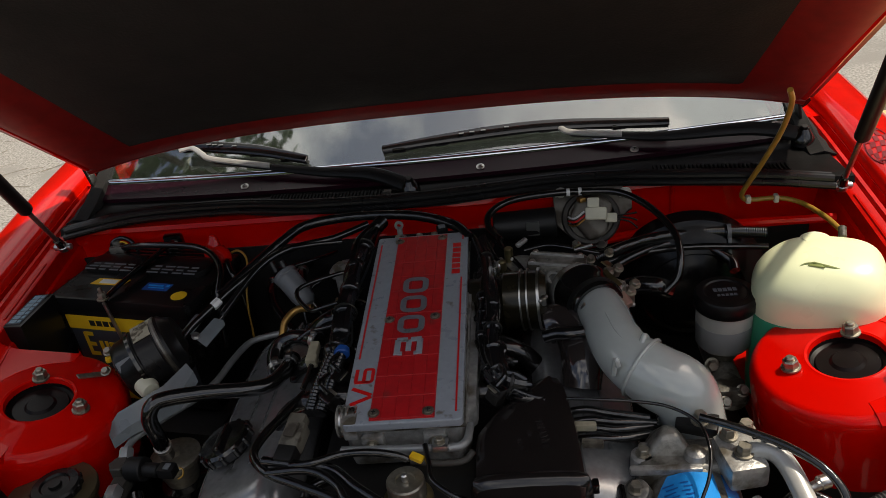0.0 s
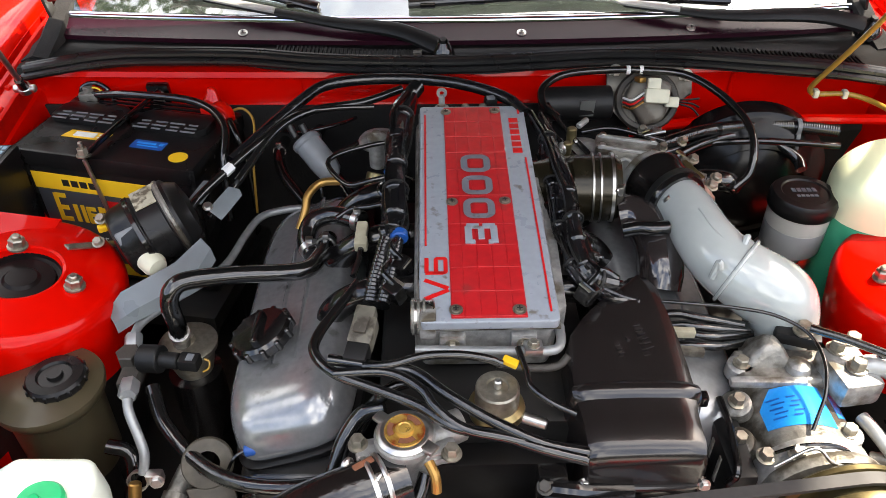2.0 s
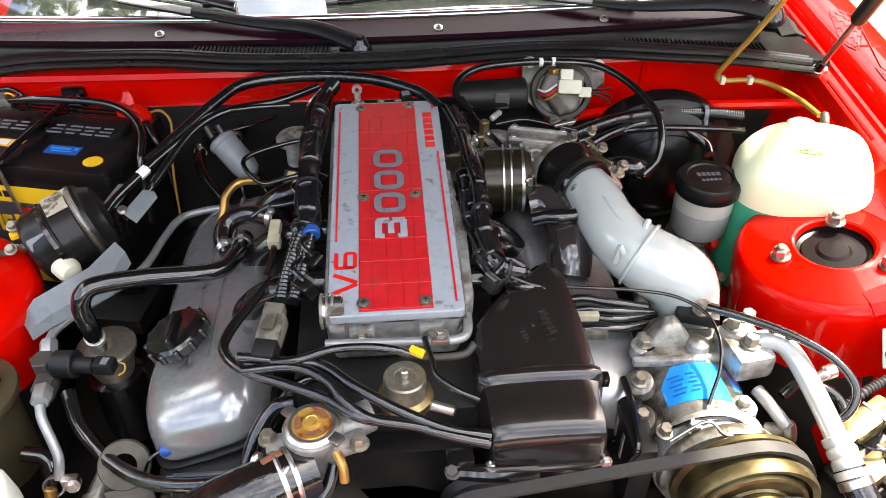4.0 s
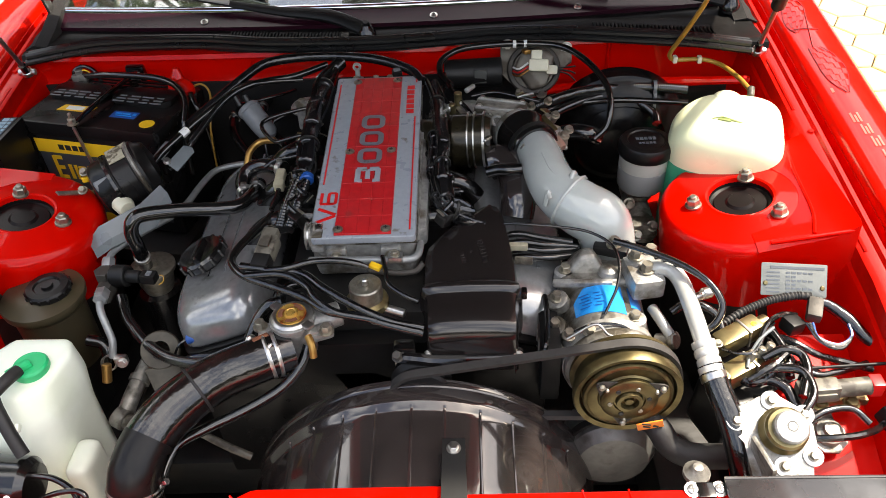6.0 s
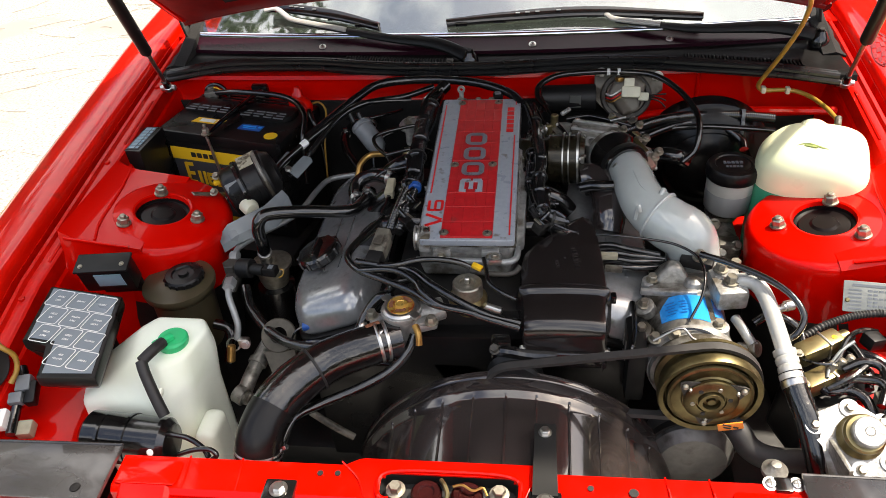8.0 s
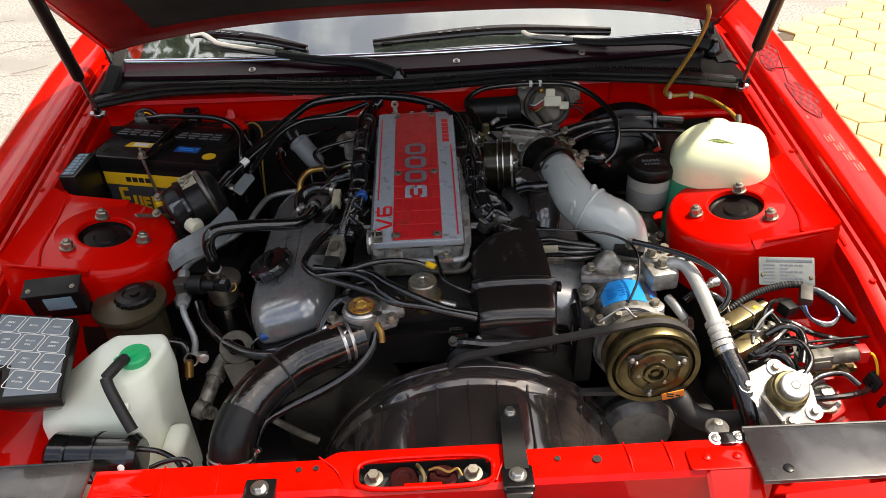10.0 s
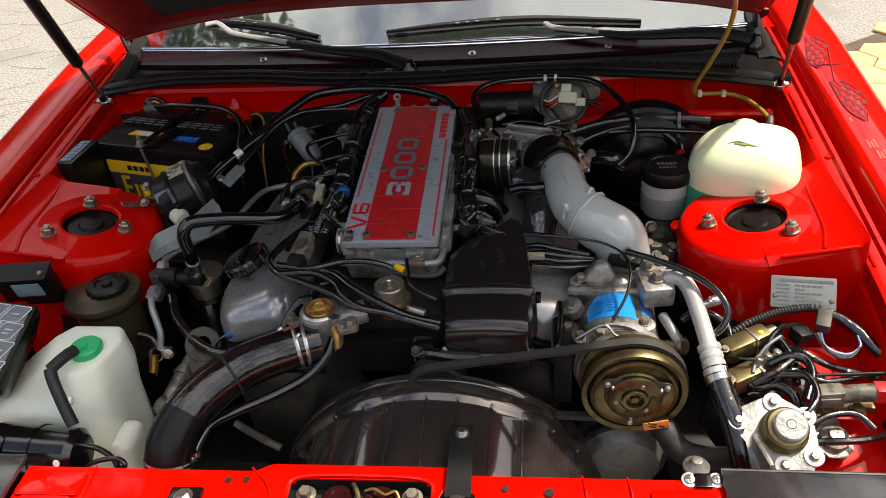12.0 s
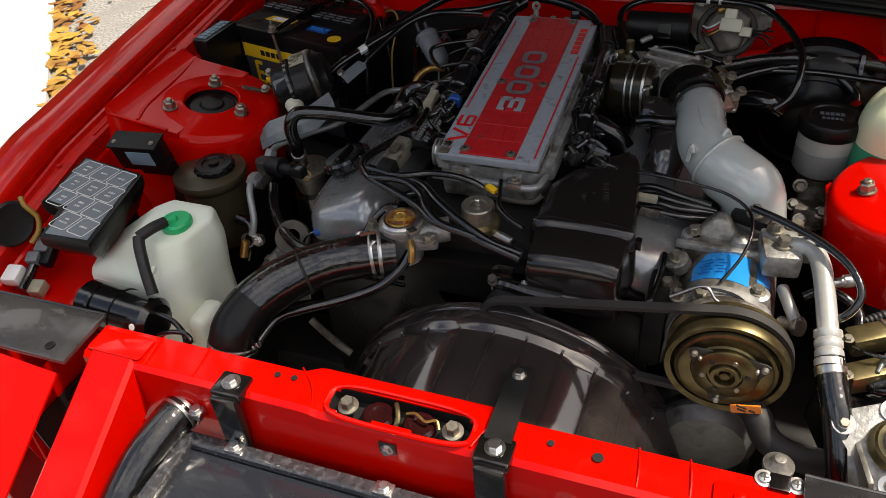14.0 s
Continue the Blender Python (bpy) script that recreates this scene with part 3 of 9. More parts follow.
def build_gutter(side):
    """Bolted rail inside the fender, with its raised rib."""
    rows = []
    for y in YS:
        z = line_z(y) - 0.012
        w = [(0.7385, -0.006), (0.737, -0.044), (0.724, -0.046), (0.7215, -0.008), (0.7195, -0.004), (0.7155, -0.004), (0.712, -0.010), (0.700, -0.010), (0.692, -0.014), (0.690, -0.05)]
        rows.append([(MID + side * a, y, z + b) for a, b in w])
    rail = part("fender_rail", sheet(rows, 0.002), RED_WORN, car, "scuffed red bolted fender rail")
    for y in (0.62, 0.96, 1.22):
        p = (MID + side * 0.706, y, line_z(y) - 0.0225)
        part("rail_bolt", hexhead(p, (0, 0, 1), 0.0055, 0.005), RED_WORN, rail)
    for y0, y1 in ((0.70, 0.88), (1.02, 1.17)):
        part("rail_rib", tube([(MID + side * 0.698, y0, line_z(y0) - 0.022), (MID + side * 0.698, y1, line_z(y1) - 0.022)], 0.003, seg=8), RED_WORN, rail)
    return rail


LEAN_IN = 10.0      # the towers and their shoulders fall towards the engine


def shoulder_z(a):
    """Height of the shoulder at a metres from the car's middle line."""
    return 0.852 + math.tan(radians(LEAN_IN)) * (a - 0.559)


def build_apron(side, tower):
    """Inner wall of the bay with the flat shoulder that runs into the strut tower."""
    tx, ty = tower
    rows = []
    for i in range(131):
        y = 0.30 + 1.3 * i / 130
        top = line_z(y) - 0.05
        dy = y - ty
        f = min(1.0, max(0.0, (0.132 - abs(dy)) / 0.014))       # 1 on the shoulder, 0 past it
        f = f * f * (3 - 2 * f)
        inner = 0.556 + math.sqrt(max(0.0, 0.090 ** 2 - dy * dy))
        g = shoulder_z
        z = g(inner)
        w = [(0.6915, max(top, g(0.692) + 0.014), 0.690, top), (0.686, g(0.686) + 0.010, 0.684, top - 0.004), (0.672, g(0.672) + 0.004, 0.677, top - 0.03), (0.656, g(0.656), 0.670, top - 0.06),
             ((inner + 0.656) / 2, g((inner + 0.656) / 2), 0.650, top - 0.12), (inner, z, 0.634, top - 0.18), (inner - 0.002, z - 0.03, 0.618, top - 0.24 if top - 0.24 < 0.74 else 0.70), (min(inner - 0.004, 0.60), 0.70, 0.602, 0.66), (0.580, 0.60, 0.596, 0.60)]
        rows.append([(MID + side * (a * f + c * (1 - f)), y, b * f + d * (1 - f)) for a, b, c, d in w])
    return part("inner_fender", sheet(rows, 0.002), RED, car, "red inner fender wall with pressed creases")


def build_tower(side, tower):
    """Strut tower: domed drum with a rolled edge, rimmed hole, strut cup and three nuts."""
    tx, ty = tower
    z = 0.852
    m = Matrix.Translation((tx, ty, z)) @ pose(0, 0, 0, 0, side * -LEAN_IN, 0) @ Matrix.Translation((0, 0, -z))
    drum = lathe(m, [(0.1250, 0.738), (0.1215, z - 0.022), (0.119, z - 0.012), (0.1135, z - 0.004), (0.107, z), (0.056, z + 0.001), (0.051, z + 0.003), (0.0475, z + 0.002), (0.0460, z - 0.004), (0.0460, z - 0.02)], 56)
    ob = part("strut_tower", drum, RED, car, "glossy red strut tower with rolled edge")
    # the drum's foot goes near-black: shade put into the colour
    part("tower_base", lathe(m, [(0.134, 0.45), (0.127, 0.70), (0.1250, 0.738)], 48), GRIME_SHADE, ob, "tower base in near-black, standing for shade")
    part("strut_cup", lathe(m, [(0.0462, z - 0.005), (0.045, z - 0.011), (0.040, z - 0.013), (0.038, z - 0.010), (0.022, z - 0.0095), (0.018, z - 0.006), (0, z - 0.0055)], 44), CUP, ob, "black rubber strut cup in the tower hole")
    return ob


def tower_nut(ob, p):
    a = Vector((p[0], p[1], shoulder_z(abs(p[0] - MID)) + 0.001))
    u = Vector((math.copysign(math.sin(radians(LEAN_IN)), MID - p[0]), 0, math.cos(radians(LEAN_IN))))
    part("tower_nut", merge(hexhead(a, u, 0.0100, 0.012, 1.25), rod(a + u * 0.010, a + u * 0.019, 0.0055)), NUT, ob, "dull zinc flange nut")


def build_lower_wall(side):
    # wall below the red apron, coloured near-black in place of shade
    rows = [[(MID + side * 0.594, y, 0.602), (MID + side * 0.580, y, 0.50), (MID + side * 0.56, y, 0.33)] for y in YS]
    return part("lower_wall", sheet(rows, 0.003), GRIME_SHADE, car, "lower wall in near-black, standing for shade")


TOWER_L, TOWER_R = (-0.721, 0.857), (0.409, 0.840)
for side, tw in ((-1, TOWER_L), (1, TOWER_R)):
    build_fender(side)
    build_gutter(side)
    build_apron(side, tw)
    build_lower_wall(side)
tower_l, tower_r = build_tower(-1, TOWER_L), build_tower(1, TOWER_R)
for p in ((-0.741, 0.903), (-0.766, 0.800), (-0.652, 0.842)):
    tower_nut(tower_l, p)
for p in ((0.338, 0.835), (0.428, 0.880), (0.448, 0.783)):
    tower_nut(tower_r, p)
# pressed creases on the shoulders
for side, ty in ((-1, TOWER_L[1]), (1, TOWER_R[1])):
    for way, r in (([(0.669, 0.115), (0.657, 0.04), (0.649, -0.06), (0.635, -0.112)], 0.0028), ([(0.575, -0.1165), (0.62, -0.1175), (0.66, -0.118), (0.684, -0.119)], 0.003)):
        part("shoulder_crease", tube([(MID + side * a, ty + dy, shoulder_z(a) + 0.0005) for a, dy in way], r, seg=8), RED, car)


COWL_X, COWL_Y = (-0.86, -0.69, -0.52, -0.456, -0.31, -0.12, 0.0, 0.12, 0.28, 0.42, 0.54), (1.248, 1.280, 1.278, 1.258, 1.240, 1.236, 1.254, 1.262, 1.231, 1.200, 1.185)


def cowl_y(x):
    """The front line of the cowl, bowed towards the front in the middle."""
    return float(np.interp(x, COWL_X, COWL_Y))


def build_firewall():
    """Red rear wall of the bay, with a lip, stiffening steps and a seam."""
    rows, low = [], []
    for i in range(31):
        x = MID - 0.70 + 1.40 * i / 30
        bow = 0.02 * math.cos((x - MID) / 0.7 * 1.5)
        top = 0.929
        rows.append([(x, max(1.267 - bow, cowl_y(x) + 0.006), top - 0.002), (x, 1.265 - bow, top), (x, 1.262 - bow, top - 0.008), (x, 1.268 - bow, 0.918), (x, 1.272 - bow, 0.885), (x, 1.266 - bow, 0.872 - (0.055 if x > 0.12 else 0.0))])
        low.append([(x, 1.262 - bow, 0.874 - (0.055 if x > 0.12 else 0.0)), (x, 1.256 - bow, 0.812), (x, 1.256 - bow, 0.75), (x, 1.24 - bow, 0.70), (x, 1.22, 0.35)])
    wall = part("firewall", sheet(rows, 0.003), RED, car, "red painted firewall")
    part("sound_mat", sheet(low, 0.006), INSUL, wall, "black sound mat on the lower firewall")
    for x in (0.27, -0.42):
        part("firewall_seam", tube([(x, 1.255, 0.92), (x, 1.258, 0.86), (x, 1.252, 0.80)], 0.004, seg=8), RED, wall)
    part("firewall_flange", tube([(0.10, 1.20, 0.842), (0.2, 1.195, 0.862), (0.35, 1.19, 0.868), (0.52, 1.18, 0.87)], 0.008, seg=8), RED, wall)


build_firewall()


def glass_y(x):
    u = (x - MID) / 0.70
    return 1.335 + 0.045 * u * u


def build_cowl():
    rows = []
    for i in range(41):
        x = MID - 0.70 + 1.40 * i / 40
        y0, y1 = cowl_y(x), glass_y(x)
        rows.append([(x, y0 - 0.004, 0.930), (x, y0, 0.941), (x, y0 + 0.015, 0.9425), (x, y0 + 0.03, 0.938), (x, (y0 + y1) / 2 + 0.01, 0.936), (x, y1 - 0.018, 0.937), (x, y1 - 0.010, 0.942), (x, y1 + 0.02, 0.944)])
    cowl = part("cowl_panel", sheet(rows, 0.003), COWL, car, "black plastic cowl panel below the windshield")
    for side in (-1, 1):
        a = [(0.665, 1.275), (0.722, 1.262), (0.728, 1.43), (0.672, 1.44)]
        part("cowl_corner", prism([(MID + side * x, y) for x, y in a], 0.918, 0.926, None, 0.002), COWL, cowl, "black plastic cowl corner beside the hinge")
        part("corner_upstand", sheet([[(MID + side * 0.664, y, 0.922), (MID + side * 0.668, y, z), (MID + side * 0.692, y, z + 0.004), (MID + side * 0.724, y, 0.930)] for y, z in ((1.29, 0.938), (1.34, 0.950), (1.39, 0.968), (1.45, 0.985))], 0.003), INSUL, cowl)
    # rubber seal with its ribs
    for off, z, r in ((0.0, 0.948, 0.0075), (0.013, 0.948, 0.006), (-0.010, 0.940, 0.006)):
        pts = [(MID - 0.685 + 1.35 * i / 12, cowl_y(MID - 0.685 + 1.35 * i / 12) + off - (0.012 if i in (0, 12) else 0), z - (0.006 if i in (0, 12) else 0)) for i in range(13)]
        part("cowl_seal", tube(pts, r, seg=10, steps=4), SEAL, cowl, "black rubber hood seal")
    # intake slots
    for x0, x1 in ((-0.465, -0.240), (0.24, 0.46)):
        n = int((x1 - x0) / 0.0065)
        part("grille_bed", box(((x0 + x1) / 2, cowl_y((x0 + x1) / 2) + 0.044, 0.9372), (x1 - x0, 0.030, 0.004), 0.001), MATTE, cowl)
        bm = bmesh.new()
        for i in range(n):
            x = x0 + (x1 - x0) * (i + 0.5) / n
            bm = merge(bm, box((x, cowl_y(x) + 0.044, 0.9415), (0.0028, 0.028, 0.006), 0))
        part("grille_slats", bm, COWL, cowl)
    part("cowl_cap", box((-0.235, cowl_y(-0.235) + 0.044, 0.944), (0.014, 0.012, 0.006), 0.002), BEIGE, cowl)
    # plum trim and chrome strip at the foot of the glass
    rows, rows2 = [], []
    for i in range(41):
        x = MID - 0.69 + 1.38 * i / 40
        y1 = glass_y(x)
        rows.append([(x, y1 - 0.014, 0.940), (x, y1 - 0.013, 0.947), (x, y1 + 0.012, 0.955), (x, y1 + 0.026, 0.962), (x, y1 + 0.027, 0.957)])
        rows2.append([(x, y1 + 0.0255, 0.9605), (x, y1 + 0.0260, 0.9655), (x, y1 + 0.0275, 0.9680), (x, y1 + 0.0300, 0.9698), (x, y1 + 0.0330, 0.9706), (x, y1 + 0.0360, 0.9702), (x, y1 + 0.0375, 0.9680)])
    part("screen_trim", sheet(rows, 0.002), TRIM_PLUM, car, "plum coloured trim strip with screws")
    part("screen_bead", sheet(rows2, 0.002), CHROME, car, "bright chrome bead")
    for x in (-0.523, -0.064, 0.22):
        p = (x, glass_y(x) + 0.002, 0.9525)
        s = part("trim_screw", screw(p, (0, -0.35, 1), 0.006, 0.004), STEEL, car)
        part("screw_cross", cross((p[0], p[1] - 0.0012, p[2] + 0.0038), (0, -0.35, 1), 0.003), INK_DARK, s)


build_cowl()


def build_windscreen():
    """Curved glass, dark dashboard and the frame that holds it."""
    rows, top = [], []
    for i in range(33):
        x = MID - 0.68 + 1.36 * i / 32
        u = (x - MID) / 0.68
        row = []
        for k in range(9):
            s = k / 8
            row.append((MID + (x - MID) * (1 - 0.14 * s), glass_y(x) + 0.031 + s * 0.805 + 0.06 * u * u * s, 0.9635 + 0.4025 * s - 0.01 * s * s))
        rows.append(row)
    glass = bpy.data.materials.new("windscreen_glass")
    glass.use_nodes = True
    b = glass.node_tree.nodes["Principled BSDF"]
    b.inputs["Base Color"].default_value = (0.42, 0.50, 0.47, 1)
    b.inputs["Roughness"].default_value, b.inputs["Transmission Weight"].default_value, b.inputs["IOR"].default_value = 0.01, 1.0, 1.52
    b.inputs["Coat Weight"].default_value, b.inputs["Coat IOR"].default_value = 1.0, 2.4
    ob = part("windshield", sheet(rows, 0.005), glass, car, "clean curved windshield glass reflecting the sky")
    ob.visible_shadow = False
    dash = [[(MID - 0.66 + 1.32 * i / 12, glass_y(MID - 0.66 + 1.32 * i / 12) + y, z) for y, z in ((0.06, 0.93), (0.20, 0.965), (0.42, 0.975), (0.50, 0.95), (0.55, 0.7))] for i in range(13)]
    part("dashboard", sheet(dash, 0.004), material("dark_dashboard", (0.010, 0.009, 0.009), 0.7, vary=0.2, grain=120, bump=0.2), car, "dark dashboard behind the glass")
    for side in (-1, 1):
        x = MID + side * 0.69
        pts = [(x + side * 0.012, 1.455, 0.968), (x + side * 0.008, 1.52, 1.01), (MID + side * 0.655, 1.80, 1.17), (MID + side * 0.60, 2.22, 1.365)]
        part("windshield_pillar", tube(pts, 0.024, seg=10, flat=0.6), COWL, car, "black trimmed windshield pillar")
        side_rows = [[(MID + side * 0.70, 1.42, 0.955), (MID + side * 0.84, 1.5, 0.93), (MID + side * 0.872, 1.55, 0.8), (MID + side * 0.875, 1.55, 0.25)],
                     [(MID + side * 0.70, 2.6, 0.98), (MID + side * 0.84, 2.6, 0.95), (MID + side * 0.872, 2.6, 0.8), (MID + side * 0.875, 2.6, 0.25)]]
        part("door", sheet(side_rows, 0.01), RED, car, "red door panel")
    roof = [[(MID - 0.60 + 1.20 * i / 10, 2.20 + 0.12 * k, 1.37 - 0.012 * abs(i - 5) ** 1.4 / 3 + 0.008 * k) for k in range(6)] for i in range(11)]
    part("roof", sheet(roof, 0.01), RED, car, "red roof panel")
    # the plain rest of the body, behind and below
    hatch = [[(MID - 0.60 + 1.20 * i / 10, 2.80 + 0.20 * k, 1.40 - 0.10 * k - 0.012 * k * k - 0.012 * abs(i - 5) ** 1.4 / 3) for k in range(5)] for i in range(11)]
    part("hatch", sheet(hatch, 0.01), RADIATOR, car, "dark glass hatch")
    tail = [[(MID - 0.86 + 1.72 * i / 8, 3.60 + y, z) for y, z in ((0.0, 0.86), (0.10, 0.82), (0.14, 0.60), (0.10, 0.32))] for i in range(9)]
    part("tail_panel", sheet(tail, 0.01), RED, car, "red tail panel")
    for side in (-1, 1):
        quarter = [[(MID + side * a * (1.0 - 0.012 * k), 2.58 + 0.26 * k, z + dz * k) for a, z, dz in ((0.66, 1.30, -0.105), (0.80, 0.97, -0.025), (0.872, 0.80, 0.0), (0.875, 0.25, 0.02))] for k in range(5)]
        part("quarter_panel", sheet(quarter, 0.01), RED, car, "red rear quarter panel")
        for y in (0.86, 3.15):
            wheel = part("wheel", lathe(pose(MID + side * 0.80, y, 0.31, 0, 90 * side, 0), [(0.0, 0.02), (0.17, 0.03), (0.19, 0.05), (0.205, 0.05), (0.21, 0.06), (0.29, 0.06), (0.31, 0.03), (0.31, -0.10), (0.28, -0.13), (0, -0.13)], 40), RUBBER_DULL, car, "black road wheel")
            part("rim", lathe(pose(MID + side * 0.8005, y, 0.31, 0, 90 * side, 0), [(0.0, 0.045), (0.05, 0.05), (0.17, 0.045), (0.195, 0.062), (0.200, 0.055)], 32), CAST, wheel, "cast alloy rim")


build_windscreen()


def hood_point(x, s, drop=0.0):
    """A point of the open hood's inner side: x across, s metres up from its hinge edge."""
    u = (x - MID) / 0.70
    y0, z0 = 1.372, 1.047 - 0.060 * abs(u) ** 3.0
    a = radians(39)
    return (x, y0 - s * math.cos(a) + drop * math.sin(a), z0 + s * math.sin(a) + drop * math.cos(a))


def build_hood():
    """Hood hinged at the cowl: outer skin, red inner frame with a rolled rim, felt pad."""
    xs = [MID - 0.70 + 1.40 * i / 28 for i in range(29)]
    ss = [0.0, 0.004, 0.02, 0.05, 0.10, 0.2, 0.35, 0.5, 0.7, 0.9, 1.0, 1.06]
    outer = [[hood_point(x, s, 0.030 + 0.02 * math.sin(min(1.0, s) * 3.0)) for s in ss] for x in xs]
    hood = part("hood", sheet(outer, 0.002), RED, car, "open red hood seen from below")
    inner = []
    for x in xs:
        u = abs(x - MID) / 0.70
        row = []
        for s in ss:
            d = 0.024
            if u > 0.93 or s < 0.01:
                d = 0.026
            elif 0.82 < u <= 0.93 or 0.01 <= s < 0.06:
                d = 0.004
            row.append(hood_point(x, s, d))
        inner.append(row)
    # frame and lip take the darkened red in place of shade
    part("inner_frame", sheet(inner, 0.002), DARK_RED, hood, "red inner frame of the hood, darkened as shade")
    pad = [[hood_point(MID - 0.555 + 1.11 * i / 20, 0.065 + 0.93 * k / 12, 0.010 + (0.01 if i in (0, 20) or k in (0, 12) else -0.003)) for k in range(13)] for i in range(21)]
    part("felt_pad", sheet(pad, 0.012), INSUL, hood, "black felt pad under the hood")
    for u in (-0.97, 0.97):
        x = MID + u * 0.70
        part("hood_rim", tube([hood_point(x, 0.01, 0.02), hood_point(x, 0.3, 0.022), hood_point(x, 1.05, 0.022)], 0.010, seg=8), RED, hood)
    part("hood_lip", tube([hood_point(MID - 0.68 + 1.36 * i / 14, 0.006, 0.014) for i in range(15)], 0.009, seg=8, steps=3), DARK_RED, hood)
    for side in (-1, 1):
        x = MID + side * 0.685
        part("hood_hinge", prism([(-0.012, 0), (0.012, 0), (0.012, 0.12), (-0.012, 0.12)], -0.003, 0.003, pose(x, 1.395, 0.945, 80, 0, 90), 0.002), GRIME_SHADE, hood, "dark hood hinge")


build_hood()


def build_stay(name, foot, top, label):
    """Gas stay: ball joint, bright rod and black cylinder."""
    ob = thing(name, label, "gas strut", foot, "gas struts of the hood")
    a, b = Vector(foot), Vector(top)
    d = (b - a).normalized()
    j = a + d * 0.150
    part("ball_joint", merge(lathe(Matrix.Translation(a), [(0, -0.011), (0.008, -0.008), (0.011, 0), (0.008, 0.008), (0, 0.011)], 20), rod(a - Vector((0.016, 0, 0)), a + Vector((0.016, 0, 0)), 0.006)), STEEL, ob, "steel ball joint")
    part("socket", rod(a, a + d * 0.03, 0.008, 0.0065), BLACK, ob)
    part("rod", rod(a + d * 0.028, j + d * 0.01, 0.0042), STEEL, ob, "bright steel rod")
    part("cylinder", merge(rod(j, b, 0.0115), rod(j - d * 0.006, j + d * 0.004, 0.0085)), MATTE, ob, "black painted cylinder")
    return ob


stay_l = build_stay("gas_strut", (-0.816, 1.180, 0.940), (-0.742, 0.930, 1.262), "black gas strut holding the hood, battery side")
stay_r = build_stay("gas_strut", (0.522, 1.178, 0.928), (0.468, 0.935, 1.262), "black gas strut holding the hood, brake side")


def build_support():
    """Radiator support: folded red cross beam with slots, seams and the latch recess."""
    xs = [-0.60 + 0.90 * i / 120 for i in range(121)]
    rows = []
    for x in xs:
        edge = 0.385 + 0.012 * min(1.0, max(0.0, (0.135 - abs(x + 0.160)) / 0.02))
        fall = min(1.0, max(0.0, (0.115 - abs(x + 0.157)) / 0.02))      # the lip dips before the latch
        rows.append([(x, edge + 0.002, 0.735), (x, edge, 0.770), (x, edge - 0.004, 0.775)] + [(x, edge - 0.004 - (edge - 0.338) * q / 9, 0.775 - 0.0002 * q - 0.004 * fall * q / 9) for q in range(1, 10)] + [(x, 0.328, 0.767 - 0.005 * fall), (x, 0.325, 0.695), (x, 0.327, 0.66)])
    bm = sheet(rows)
    cut = []
    for f in bm.faces:
        c = f.calc_center_median()
        if c.z > 0.75 and (abs((c.x + 0.157) / 0.088) ** 4 + abs((c.y - 0.354) / 0.0215) ** 4) < 1.0:
            cut.append(f)
    bmesh.ops.delete(bm, geom=cut, context="FACES")
    bmesh.ops.recalc_face_normals(bm, faces=bm.faces)
    bmesh.ops.solidify(bm, geom=bm.faces[:], thickness=0.003)
    beam = part("radiator_support", bm, RED_BEAM, car, "bright red radiator support beam")
    # latch pocket let into the beam
    rim = [(-0.157 + x, 0.354 + y) for x, y in soft_outline(0.091, 0.0240, 4.0, 48)]
    part("pocket_rim", tube([(x, y, 0.7745 - 0.09 * max(0.0, 0.372 - y)) for x, y in rim + rim[:1]], 0.0034, seg=8, steps=1), RED_BEAM, beam)
    rows = [[(-0.157 + (x + 0.157) * k, 0.354 + (y - 0.354) * k, z - 0.09 * max(0.0, 0.372 - y)) for x, y in rim + rim[:1]] for k, z in ((1.0, 0.774), (0.99, 0.760), (0.94, 0.748), (0.5, 0.746), (0.02, 0.746))]
    part("latch_pocket", sheet(rows), INK_DARK, beam, "dark latch pocket")
    for x in (-0.226, -0.093):
        part("latch_bolt", merge(lathe(pose(x, 0.357, 0.752), [(0.007, 0), (0.007, 0.010), (0, 0.010)], 16), hexhead((x, 0.357, 0.760), (0, -0.1, 1), 0.0085, 0.011, 1.5)), NUT, beam)
    for x in (-0.186, -0.134):
        part("latch_pad", lathe(pose(x, 0.355, 0.752), [(0, 0.008), (0.009, 0.008), (0.011, 0.011), (0.017, 0.011), (0.0205, 0.007), (0.021, 0.0), (0.0, 0.0)], 28), LATCH, beam, "black rubber latch bump stop")
    part("latch_spring", tube([(-0.168, 0.370, 0.768), (-0.162, 0.360, 0.770), (-0.158, 0.350, 0.766), (-0.160, 0.342, 0.760)], 0.003, seg=8), ZINC, beam)
    part("latch_wire", tube([(-0.152, 0.362, 0.766), (-0.140, 0.362, 0.770), (-0.126, 0.356, 0.768), (-0.114, 0.360, 0.769), (-0.108, 0.352, 0.764)], 0.0018, seg=6), BRONZE, beam)
    part("latch_tongue", box((-0.16, 0.3335, 0.770), (0.05, 0.008, 0.006), 0.002), RED_BEAM, beam)
    part("small_slot", box((-0.164, 0.3265, 0.742), (0.022, 0.004, 0.018), 0.002), INK_DARK, beam)
    part("slot_bolt", hexhead((-0.164, 0.3245, 0.742), (0, -1, 0), 0.006, 0.005), STEEL, beam)
    for x, y in ((-0.325, 0.366), (-0.302, 0.367), (0.02, 0.362), (0.072, 0.358)):
        part("beam_hole", lathe(pose(x, y, 0.7755), [(0.006 if x > 0.05 else 0.004, 0.0), (0.006 if x > 0.05 else 0.004, 0.0012), (0, 0.0012)], 16), INK_DARK, beam)
